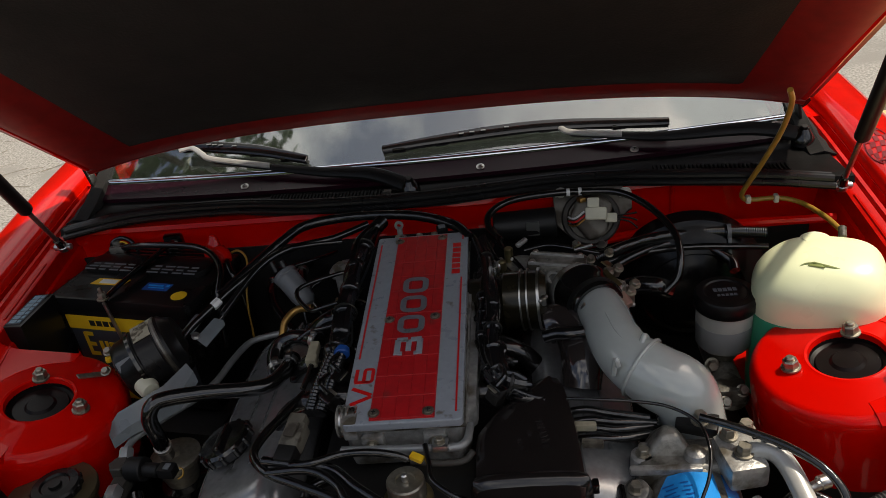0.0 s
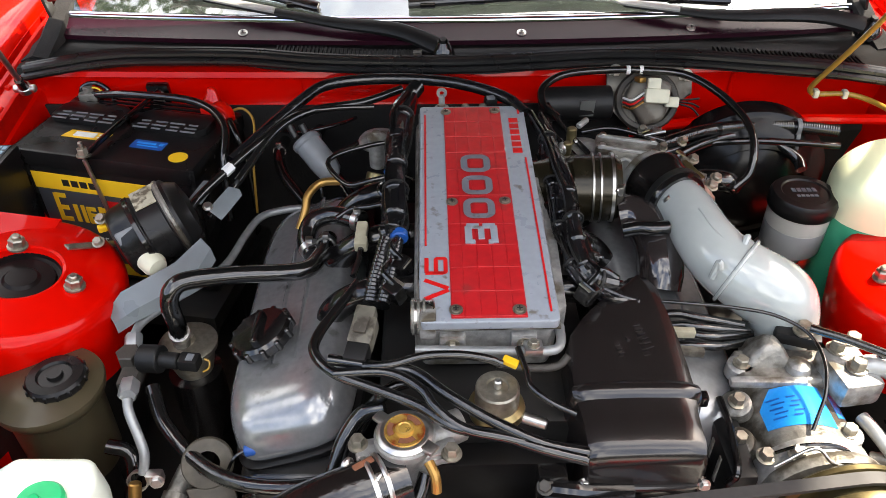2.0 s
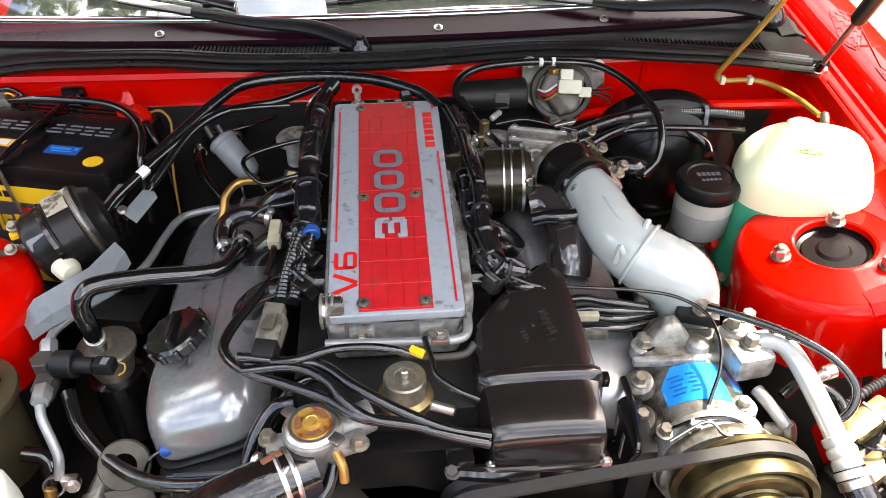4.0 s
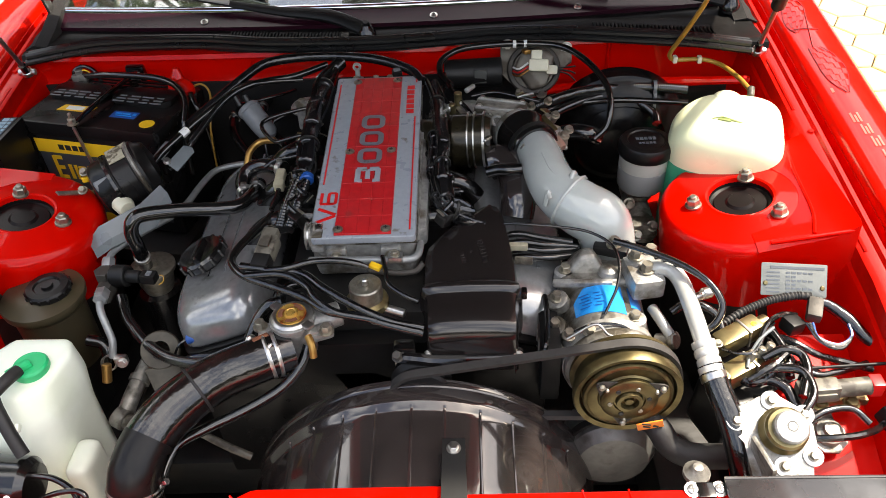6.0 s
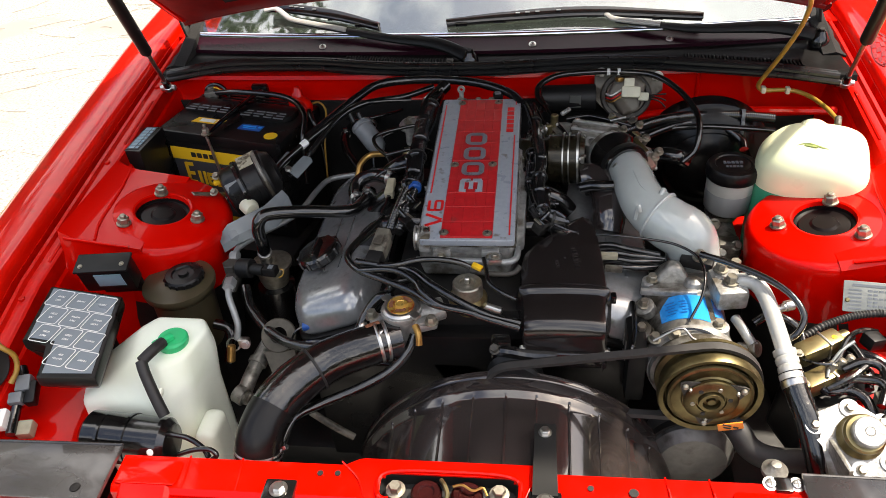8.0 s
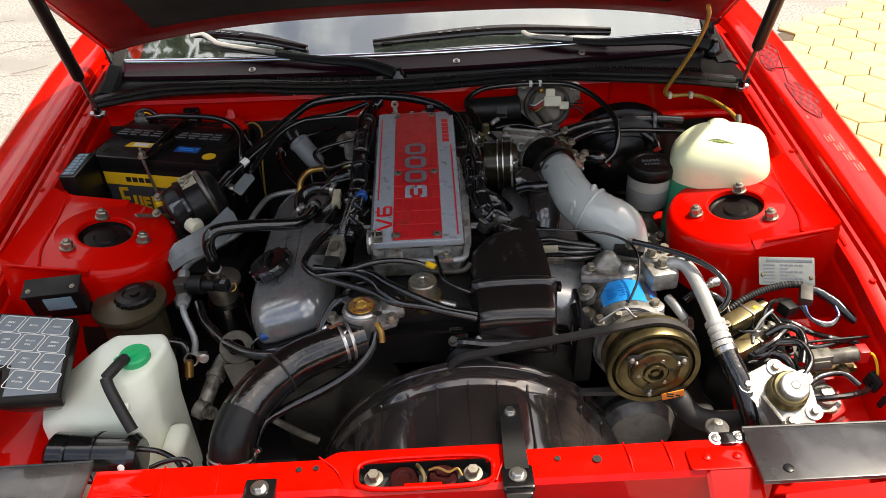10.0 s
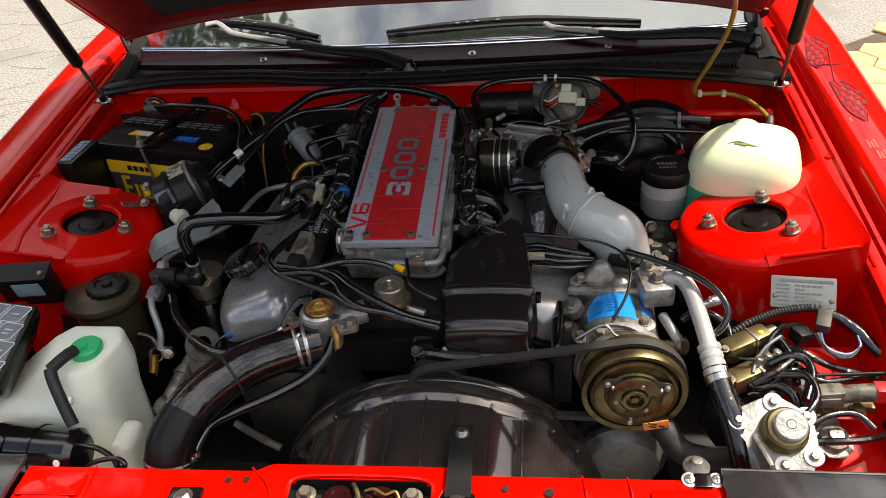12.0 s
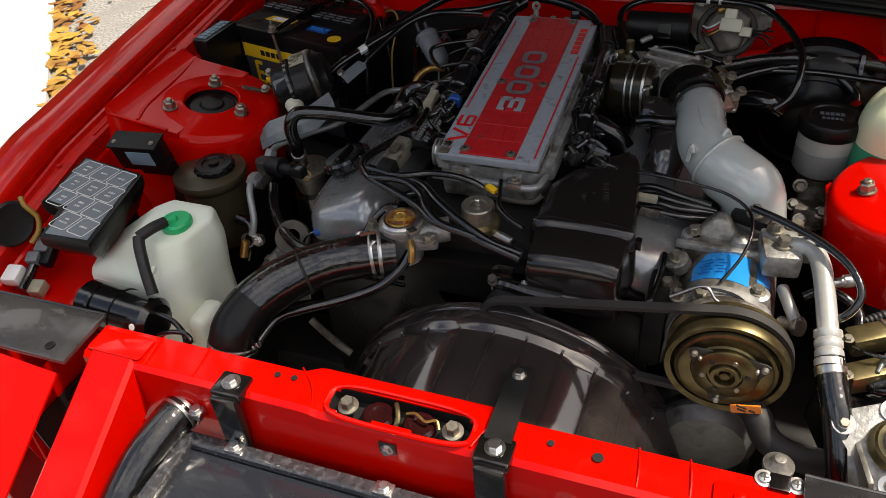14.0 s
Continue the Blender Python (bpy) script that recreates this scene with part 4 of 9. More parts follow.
    for x in (-0.435, -0.508, 0.112, 0.165):
        part("beam_seam", tube([(x, 0.384, 0.775), (x + 0.003, 0.36, 0.776), (x + 0.004, 0.335, 0.773)], 0.0013, seg=6), RED_BEAM, beam)
    part("beam_seam", tube([(-0.300, 0.386, 0.775), (-0.275, 0.362, 0.776), (-0.262, 0.335, 0.772)], 0.0013, seg=6), RED_BEAM, beam)
    part("beam_seam", tube([(-0.032, 0.386, 0.775), (-0.052, 0.362, 0.776), (-0.064, 0.335, 0.772)], 0.0013, seg=6), RED_BEAM, beam)
    part("corner_panel", prism(round_rect(0.085, 0.038, 0.006), 0.7755, 0.7775, pose(-0.555, 0.355, 0), 0.001), RED_BEAM, beam)
    part("corner_panel", prism(round_rect(0.090, 0.036, 0.006), 0.7755, 0.7775, pose(0.235, 0.348, 0), 0.001), RED_BEAM, beam)
    for x in (0.215, 0.255):
        part("panel_dimple", lathe(pose(x, 0.350, 0.779), [(0.006, 0), (0.004, 0.0012), (0, 0.0015)], 16), RED_BEAM, beam)
    # slanted members towards the lamps
    for side, x0, x1 in ((-1, -0.555, -0.545), (1, 0.245, 0.235)):
        m = [[(x0 - 0.035, 0.335, 0.772), (x0 - 0.030, 0.335, 0.777), (x0 + 0.030, 0.335, 0.777), (x0 + 0.036, 0.335, 0.772), (x0 + 0.036, 0.335, 0.70)],
             [(x1 - 0.035, 0.10, 0.652), (x1 - 0.030, 0.10, 0.657), (x1 + 0.030, 0.10, 0.657), (x1 + 0.036, 0.10, 0.652), (x1 + 0.036, 0.10, 0.60)]]
        part("lamp_member", sheet(m, 0.003), RED_BEAM, beam, "red pressed member running forward to the lamps")
    part("member_plug", lathe(pose(-0.553, 0.155, 0.686, -28), [(0.016, 0), (0.014, 0.003), (0, 0.004)], 24), GREY_PLATE, beam)
    return beam


build_support()
for side, x0, x1 in ((-1, -0.600, -0.905), (1, 0.270, 0.59)):
    dx = -1 if side < 0 else 1
    plate_l = [(x0, 0.300), (x0 + 0.004 * dx, 0.390), (x1, 0.385), (x1 + 0.02 * dx, 0.300)]
    bm = prism(plate_l if dx < 0 else plate_l, 0.780, 0.787, None, 0.002)
    strip = thing("lamp_cover_strip", "dark grey plastic strip between lamp and engine bay", "plastic trim", ((x0 + x1) / 2, 0.345, 0.787), "plastic strips behind the lamps")
    part("strip", bm, GREY_PLATE, strip)
    part("rolled_edge", tube([(x0 + 0.004 * dx, 0.3885, 0.7862), ((x0 + x1) / 2, 0.3865, 0.7865), (x1, 0.3835, 0.7862)], 0.0024, seg=8), GREY_PLATE, strip, "rolled rear edge")
    for f in (0.12, 0.86):
        part("push_pin", lathe(pose(x0 + (x1 - x0) * f, 0.318, 0.7868), [(0.007, 0), (0.0065, 0.0018), (0.003, 0.0026), (0, 0.0026)], 20), SATIN, strip, "black push pin")
    lid = [[(MID + side * (0.455 + 0.0 * k), 0.292 - 0.05 * k, 0.770 - 0.030 * k) for k in range(4)], [(MID + side * 0.60, 0.296 - 0.05 * k, 0.782 - 0.026 * k) for k in range(4)], [(MID + side * 0.73, 0.296 - 0.05 * k, 0.780 - 0.026 * k) for k in range(4)]]
    part("lamp_lid", sheet(lid, 0.004), RED, car, "red lamp lid panel")


# ---- hexagon paving beside the car ----
def build_paving():
    rng = random.Random(3)
    m = material("yellow_hexagon_paver", (0.62, 0.47, 0.22), 0.8, vary=0.14, grain=16, bump=0.4, bump_scale=90, stain=(0.52, 0.40, 0.21), stain_at=0.62, stain_scale=5, spread=0.10)
    bed = bmesh.new()
    vs = [bed.verts.new(p) for p in ((0.97, -0.27, 0.004), (4.58, -0.27, 0.004), (4.58, 5.84, 0.004), (2.55, 4.40, 0.004), (0.97, 3.31, 0.004))]
    bed.faces.new(vs)
    base = structure("paving", bed, material("dark_paver_joint", (0.10, 0.075, 0.05), 0.9, vary=0.2), "joint sand of the hexagon paving", "paving")
    R = 0.205 / math.sqrt(3) - 0.0035
    me = None
    tiles = []
    for i in range(-6, 26):
        for j in range(-24, 40):
            x, y = 2.004 + 0.1775 * i, 3.781 - 0.1025 * i - 0.205 * j
            if x < 1.0 or x > 4.6 or y < -0.3 or y > 3.36 + 0.69 * (x - 0.9) - 0.12:
                continue
            tiles.append((x, y))
    tiles.sort(key=lambda p: (p[0] - 1.9) ** 2 + (p[1] - 2.4) ** 2)
    for k, (x, y) in enumerate(tiles[:300]):
        if me is None:
            bm = bmesh.new()
            a = [bm.verts.new((R * math.cos(radians(60 * q)), R * math.sin(radians(60 * q)), 0.0)) for q in range(6)]
            b = [bm.verts.new((R * math.cos(radians(60 * q)), R * math.sin(radians(60 * q)), 0.010)) for q in range(6)]
            c = [bm.verts.new(((R - 0.005) * math.cos(radians(60 * q)), (R - 0.005) * math.sin(radians(60 * q)), 0.014)) for q in range(6)]
            for q in range(6):
                w = (q + 1) % 6
                bm.faces.new((a[q], a[w], b[w], b[q])), bm.faces.new((b[q], b[w], c[w], c[q]))
            bm.faces.new(c)
            me = finish(bm, "paver", m, 20)
        ob = new("paver", me)
        ob.matrix_world = pose(x, y, 0.004 + rng.uniform(-0.0015, 0.0015), rng.uniform(-0.4, 0.4), rng.uniform(-0.4, 0.4), 0)
        ob.parent = base
    bm = bmesh.new()
    for x, y in tiles[300:]:
        t = lathe(pose(x, y, 0.004), [(R, 0), (R, 0.010), (R - 0.005, 0.014), (0, 0.014)], 6)
        bm = merge(bm, t)
    ob = new("far_pavers", finish(bm, "far_pavers", m, 20))
    ob.parent = base
    tagged(ob, "more yellow hexagon pavers", "", "", "stuff")


# ---- engine ----
def build_engine():
    """Block, heads and the two stamped valve covers."""
    ob = thing("engine", "six-cylinder engine with oily block, coloured dark as shade", "engine", (MID, 0.85, 0.30))
    # block, valley and heads in near-black, filling the gaps with shade
    part("block", box((MID, 0.87, 0.60), (0.34, 0.52, 0.30), 0.02), GRIME_SHADE, ob)
    part("valley", box((MID, 0.87, 0.775), (0.24, 0.46, 0.09), 0.015), GRIME_SHADE, ob)
    part("front_cover", prism([(-0.40, 0.50), (0.09, 0.50), (0.10, 0.74), (-0.04, 0.79), (-0.28, 0.79), (-0.41, 0.75)], -0.03, 0.0, pose(0, 0.610, 0, 90, 0, 0), 0.006), SATIN, ob, "black plastic timing cover")
    for i in range(4):
        part("cover_rib", tube([(-0.425, 0.622, 0.752 - 0.014 * i), (-0.40, 0.617, 0.765 - 0.014 * i), (-0.33, 0.612, 0.770 - 0.014 * i), (-0.26, 0.610, 0.770 - 0.014 * i)], 0.004, seg=8), BLACK, ob)
    for side in (-1, 1):
        cx = MID + side * 0.215
        m = pose(cx, 0.865, 0.768, 0, side * 20, 0)
        part("cylinder_head", box((cx - side * 0.03, 0.87, 0.70), (0.15, 0.46, 0.13), 0.012, (0, side * 24, 0)), GRIME_SHADE, ob)
        ring = soft_outline(0.075, 0.222, 4.5, 48)
        outline = [(x * (1.0 if y > -0.12 else 1.0 + 0.08 * (-0.12 - y) / 0.10), y) for x, y in ring]
        vc = part("valve_cover", loft(outline, [(-0.002, 0.99), (0.004, 1.0), (0.014, 0.985), (0.030, 0.95), (0.042, 0.89), (0.049, 0.80), (0.0515, 0.66), (0.052, 0.3)], m, 4), SILVER, ob, "silver stamped valve cover")
        for x in (-0.012, 0.016):
            part("pressed_rib", tube([m @ Vector((x, -0.13, 0.049)), m @ Vector((x, 0.02, 0.050)), m @ Vector((x, 0.19, 0.049))], 0.005, seg=8, flat=0.6), SILVER, vc)
        part("cover_flange", prism([(x * 1.07, y * 1.03) for x, y in outline], -0.010, -0.003, m, 0.002), SATIN, vc)
        for y in (-0.12, 0.10):
            p = m @ Vector((0.004, y, 0.049))
            part("cover_dimple", lathe(aim(p, m @ Vector((0.004, y, 1))), [(0.007, 0), (0.005, 0.002), (0, 0.0025)], 16), SILVER, vc)
        if side < 0:
            a = m @ Vector((-0.022, -0.092, 0.046))
            b = m @ Vector((-0.022, -0.092, 0.30))
            u = (b - a).normalized()
            cap = part("oil_cap", merge(lathe(aim(a, b), [(0, 0), (0.024, 0), (0.026, 0.010), (0.036, 0.014), (0.038, 0.018), (0.038, 0.026), (0.034, 0.030), (0, 0.031)], 36)), BLACK, vc, "black ribbed oil filler cap")
            for q in range(12):
                an = 2 * math.pi * q / 12
                x, y = u.orthogonal().normalized(), u.cross(u.orthogonal().normalized())
                d = x * math.cos(an) + y * math.sin(an)
                part("grip", rod(a + u * 0.014 + d * 0.037, a + u * 0.028 + d * 0.037, 0.004, seg=8), BLACK, cap)
            part("cap_bar", box((0, 0, 0), (0.05, 0.010, 0.010), 0.003), BLACK, cap).matrix_local = aim(a + u * 0.032, b)
    return ob


engine = build_engine()

# the lid's own pose: flat across, rising 4 degrees to the rear
LID = pose(-0.157, 0.912, 0.9165, 4.3, 0, 0)


def lid_pose(x, y, z=0.0, turn=90):
    return LID @ pose(x - (-0.157), y - 0.912, z, 0, 0, turn)


def build_plenum():
    ob = thing("intake_plenum", "cast aluminium intake plenum with grey and red ribbed lid", "intake plenum", (-0.157, 0.912, 0.84))
    body = part("body", prism([(-0.070, -0.202), (0.066, -0.202), (0.078, -0.18), (0.080, 0.05), (0.066, 0.205), (-0.070, 0.205), (-0.080, 0.18), (-0.080, -0.18)], -0.078, -0.010, LID, 0.008, 3), CAST, ob, "raw cast aluminium plenum body")
    part("shoulder", prism([(0.060, -0.19), (0.088, -0.17), (0.090, -0.06), (0.082, 0.06), (0.060, 0.08)], -0.050, -0.016, LID, 0.006), CAST, body)
    part("front_boss", rod((-0.240, 0.728, 0.890), (-0.214, 0.728, 0.890), 0.0185, seg=28), STEEL, body, "round steel plug with rings")
    for i in range(3):
        part("boss_ring", lathe(aim((-0.239 + 0.006 * i, 0.728, 0.890), (0, 0.728, 0.890)), [(0.017, 0), (0.0200, 0), (0.0200, 0.003), (0.017, 0.003)], 28), CAST_DIRTY, body)
    part("boss_flat", box((-0.222, 0.716, 0.892), (0.018, 0.02, 0.03), 0.003), CAST, body)
    for x in (-0.196, -0.120):
        part("front_lug", box((x, 0.711, 0.872), (0.028, 0.016, 0.022), 0.004), CAST, body)
        part("lug_bolt", hexhead((x, 0.703, 0.872), (0, -1, 0), 0.006, 0.005), NUT, body)
    part("gasket", prism([(-0.076, -0.206), (0.076, -0.206), (0.076, 0.208), (-0.076, 0.208)], -0.014, -0.009, LID, 0.001), CAST_DIRTY, body)
    lid = part("lid", prism(round_rect(0.148, 0.416, 0.006), -0.010, 0.002, LID, 0.002, 3), LID_GREY, ob, "grey enamelled lid with paint chips")
    # red panel made of raised fields between fine grooves
    part("panel_bed", prism([(-0.040, -0.203), (0.040, -0.203), (0.040, 0.203), (-0.040, 0.203)], 0.002, 0.0032, LID, 0.0005), LID_RED, lid, "red ribbed panel")
    xs = [-0.0395, -0.0255, -0.0085, 0.0085, 0.0255, 0.0395]
    ys = [-0.202, -0.165, -0.128, -0.091, -0.054, 0.0, 0.054, 0.091, 0.128, 0.165, 0.202]
    for a, b in zip(xs, xs[1:]):
        for c, d in zip(ys, ys[1:]):
            part("rib_field", prism([(a + 0.0005, c + 0.0006), (b - 0.0005, c + 0.0006), (b - 0.0005, d - 0.0006), (a + 0.0005, d - 0.0006)], 0.0030, 0.0040, LID, 0.0003, 1), LID_RED, lid)
    # the numerals 3000: squared, rounded figures
    three = lid_pose(-0.1585, 0.840, 0.0)
    part("numeral", merge(*[box((x, y, 0.0049), (w, h, 0.0020), 0.0008) for x, y, w, h in ((-0.002, 0.0150, 0.030, 0.0085), (0.001, 0.0, 0.022, 0.0075), (-0.002, -0.0150, 0.030, 0.0085), (0.0132, 0.0095, 0.0085, 0.0150), (0.0132, -0.0095, 0.0085, 0.0150), (-0.0145, 0.0105, 0.0065, 0.0060), (-0.0145, -0.0105, 0.0065, 0.0060))]), LID_GREY, lid, "raised grey numeral 3").data.transform(three)
    for y in (0.8855, 0.931, 0.9765):
        part("numeral", frame_bm(0.0385, 0.0385, 0.0088, 0.0125, 0.0039, 0.0059, lid_pose(-0.1585, y, 0.0)), LID_GREY, lid, "raised grey numeral 0")
    vee = merge(box((-0.0078, 0, 0.0024), (0.0050, 0.0290, 0.0008), 0, (0, 0, 27)), box((0.0078, 0, 0.0025), (0.0050, 0.0290, 0.0008), 0, (0, 0, -27)))
    bmesh.ops.transform(vee, matrix=lid_pose(-0.2120, 0.752, 0.0), verts=vee.verts)
    part("letter", vee, INK_RED, lid, "red printed V")
    six = merge(frame_bm(0.0280, 0.0155, 0.0046, 0.005, 0.0020, 0.0028, pose(0, -0.0052, 0)), box((-0.0117, 0.002, 0.0024), (0.0046, 0.020, 0.0008), 0), box((0.001, 0.0107, 0.0024), (0.0230, 0.0046, 0.0008), 0))
    bmesh.ops.transform(six, matrix=lid_pose(-0.2120, 0.789, 0.0), verts=six.verts)
    part("letter", six, INK_RED, lid, "red printed 6")
    part("maker_mark", bars([(-0.036 + 0.0145 * i, 0.0, 0.0105, 0.0125) for i in range(6)], lid_pose(-0.1005, 1.045, 0.0024)), INK_RED, lid, "red maker's mark as plain bars")
    part("pin_stripe", bars([(0, 0, 0.275, 0.0022)], lid_pose(-0.2235, 0.960, 0.0024)), INK_RED, lid)
    part("pin_stripe", bars([(0, 0, 0.018, 0.0022)], lid_pose(-0.2235, 0.722, 0.0024)), INK_RED, lid)
    part("pin_stripe", bars([(0, 0, 0.275, 0.0022)], lid_pose(-0.0915, 0.855, 0.0024)), INK_RED, lid)
    part("pin_stripe", bars([(0, 0, 0.014, 0.0022)], lid_pose(-0.0915, 1.105, 0.0024)), INK_RED, lid)
    for x, y in ((-0.194, 1.102), (-0.125, 1.104), (-0.191, 0.900), (-0.126, 0.901), (-0.192, 0.720), (-0.125, 0.719)):
        p = LID @ Vector((x + 0.157, y - 0.912, 0.0038))
        s = part("lid_screw", screw(p, (0, -0.075, 1), 0.0058, 0.0028), NUT, lid)
        part("screw_cross", cross(p + Vector((0, 0, 0.0026)), (0, -0.075, 1), 0.003), INK_DARK, s)
    part("rear_hook", merge(rod((-0.199, 1.140, 0.912), (-0.199, 1.142, 0.940), 0.0045), lathe(pose(-0.199, 1.140, 0.920), [(0.010, 0), (0.0105, 0.002), (0.005, 0.003)], 20), lathe(pose(-0.199, 1.142, 0.944, 90, 0, 0), [(0.0035, -0.002), (0.0075, -0.002), (0.0075, 0.002), (0.0035, 0.002), (0.0035, -0.002)], 20)), CAST, ob, "bright lifting hook")
    part("rear_plug", box((-0.128, 1.140, 0.930), (0.018, 0.014, 0.012), 0.003, (10, 0, 12)), MATTE, ob)
    part("plug_clip", box((-0.128, 1.138, 0.9375), (0.012, 0.008, 0.003), 0.001, (10, 0, 12)), CAN_GREY, ob)
    # bolts at the rear edge
    for x in (-0.20, -0.165, -0.14):
        part("rear_bolt", hexhead((x, 1.126, 0.926), (0, 0.2, 1), 0.0055, 0.006), NUT, ob)
    return ob


build_plenum()


def build_runner(name, pts, r, mat, label):
    return hose(name, pts, r, mat, label, "intake runner", seg=16)


for y in (0.80, 0.90, 1.0):
    build_runner("intake_runner", [(-0.225, y, 0.868), (-0.268, y - 0.004, 0.872), (-0.305, y - 0.006, 0.862), (-0.335, y - 0.004, 0.835), (-0.342, y, 0.80)], 0.0165, BLACK, "gloss black intake runner bending down to the head")
    build_runner("intake_runner", [(-0.085, y, 0.862), (-0.045, y, 0.862), (-0.012, y, 0.845), (0.01, y, 0.815), (0.015, y, 0.79)], 0.0165, BLACK, "gloss black intake runner bending down to the head")


def build_throttle():
    """Throttle housing on the plenum's side, ribbed black boot and clamp bands."""
    ob = thing("throttle_unit", "aluminium throttle body with linkage and clamp bands", "throttle body", (0.02, 1.02, 0.80))
    part("neck", lathe(aim((-0.085, 0.988, 0.880), (0.035, 0.976, 0.886)), [(0, 0), (0.036, 0), (0.038, 0.02), (0.043, 0.026), (0.038, 0.034), (0.043, 0.042), (0.038, 0.050), (0.044, 0.058), (0.044, 0.112), (0.038, 0.120), (0, 0.12)], 40), OLIVE_BOOT, ob, "dark brassy ribbed boot")
    for i, x in enumerate((-0.004, 0.006, 0.021)):
        part("clamp_band", lathe(aim((x, 0.979, 0.885), (1, 0.88, 0.935)), [(0.042, 0), (0.0465, 0), (0.0465, 0.0022 if i < 2 else 0.004), (0.042, 0.0022)], 36), STEEL, ob, "bright clamp band")
    part("clamp_screw", merge(box((0.026, 0.942, 0.905), (0.008, 0.010, 0.014), 0.002), rod((0.020, 0.936, 0.907), (0.032, 0.950, 0.907), 0.003)), STEEL, ob)
    a, b = Vector((0.052, 1.060, 0.876)), Vector((0.090, 0.965, 0.887))
    part("housing", lathe(aim(a, b), [(0, 0), (0.034, 0), (0.038, 0.006), (0.038, 0.060), (0.042, 0.064), (0.042, 0.075), (0, 0.075)], 36), CAST, ob, "cast throttle housing")
    part("lid", prism(round_rect(0.088, 0.050, 0.010), 0.0, 0.018, pose(0.052, 1.030, 0.902, -3, 3, -12), 0.004), CAST_DIRTY, ob)
    for y in (-0.020, 0.012):
        part("lid_rib", box((0, 0, 0), (0.080, 0.004, 0.005), 0.001), CAST, ob).matrix_local = Matrix.Translation(-Vector(ob.location)) @ pose(0.052, 1.030, 0.921, -3, 3, -12) @ pose(0, y, 0)
    for x, y in ((-0.034, -0.016), (0.034, -0.016), (0.034, 0.016), (-0.034, 0.016)):
        p = pose(0.052, 1.030, 0.920, -3, 3, -12) @ Vector((x, y, 0))
        part("lid_screw", hexhead(p, (0, 0, 1), 0.0045, 0.004), STEEL, ob)
    part("dome", lathe(pose(-0.002, 1.055, 0.872), [(0.034, 0), (0.034, 0.018), (0.028, 0.030), (0.012, 0.037), (0, 0.038)], 32), CAST, ob)
    part("fast_idle_unit", box((-0.026, 1.045, 0.888), (0.034, 0.044, 0.038), 0.006, (0, 0, 20)), CAST_DIRTY, ob)
    part("idle_screw", merge(rod((-0.03, 1.03, 0.905), (-0.03, 1.03, 0.925), 0.006), rod((-0.02, 1.06, 0.900), (-0.02, 1.06, 0.93), 0.007)), ZINC, ob)
    for p, s in (((0.117, 0.988, 0.908), (0.016, 0.012, 0.012)), ((0.128, 0.973, 0.902), (0.012, 0.014, 0.014)), ((0.108, 1.008, 0.908), (0.012, 0.016, 0.010))):
        part("linkage", box(p, s, 0.003, (15, 10, 40)), STEEL, ob)
    part("lever", prism([(-0.02, -0.006), (0.018, -0.008), (0.022, 0.004), (-0.014, 0.010)], 0, 0.003, pose(0.124, 0.978, 0.910, 20, 10, -50), 0.001), ZINC, ob)
    # return spring, rods, stops and nipples round the linkage
    for c, ax, rr, n, ln in (((0.128, 0.985, 0.900), (0.6, -0.7, 0.1), 0.007, 7, 0.024), ((0.022, 1.062, 0.905), (1, 0.2, 0.1), 0.006, 6, 0.022), ((-0.040, 1.015, 0.918), (0.2, 1, -0.1), 0.005, 7, 0.024)):
        M2 = aim(c, Vector(c) + Vector(ax))
        coil = [M2 @ Vector((rr * math.cos(2 * math.pi * i / 8), rr * math.sin(2 * math.pi * i / 8), ln * i / (8 * n))) for i in range(8 * n + 1)]
        part("return_spring", tube(coil, 0.0012, seg=6, steps=1), STEEL, ob)
    rng = random.Random(21)
    for k in range(14):
        p = Vector((rng.uniform(-0.045, 0.140), rng.uniform(0.995, 1.09), 0.0))
        p.z = 0.905 + rng.uniform(-0.006, 0.014) - 0.12 * max(0.0, p.x - 0.08)
        q = p + Vector((rng.uniform(-0.03, 0.03), rng.uniform(-0.03, 0.03), rng.uniform(-0.008, 0.010)))
        kind = k % 4
        if kind == 0:
            part("link_rod", rod(p, q, 0.0024), STEEL, ob)
        elif kind == 1:
            part("stop_screw", hexhead(p, (rng.uniform(-0.5, 0.5), -0.5, 1), 0.0055, 0.008), NUT, ob)
        elif kind == 2:
            part("nipple", rod(p, q, 0.0045), CAST, ob)
        else:
            part("link_plate", prism([(-0.014, -0.005), (0.012, -0.007), (0.015, 0.004), (-0.010, 0.008)], 0, 0.0025, pose(p.x, p.y, p.z, rng.uniform(-40, 40), rng.uniform(-40, 40), rng.uniform(0, 180)), 0.0008), ZINC if k % 8 == 3 else CAST_DIRTY, ob)
    part("pulley_quadrant", lathe(aim((0.146, 0.968, 0.884), (0.19, 0.95, 0.90)), [(0, 0), (0.014, 0), (0.016, 0.002), (0.013, 0.004), (0.016, 0.006), (0.014, 0.008), (0, 0.008)], 28), NUT, ob, "zinc cable quadrant")
    for a1, b1, r1, mat in (((0.114, 1.020, 0.894), (0.132, 1.002, 0.888), 0.0075, COPPER_SLEEVE), ((0.138, 0.962, 0.893), (0.148, 0.944, 0.884), 0.0075, COPPER_SLEEVE), ((0.128, 1.006, 0.892), (0.150, 0.986, 0.886), 0.0048, STEEL), ((0.140, 1.030, 0.884), (0.144, 1.022, 0.900), 0.0055, NUT), ((0.150, 0.982, 0.884), (0.160, 0.974, 0.900), 0.0050, NUT), ((0.118, 0.996, 0.884), (0.156, 0.952, 0.878), 0.0036, STEEL)):
        part("linkage_rod", rod(a1, b1, r1), mat, ob)
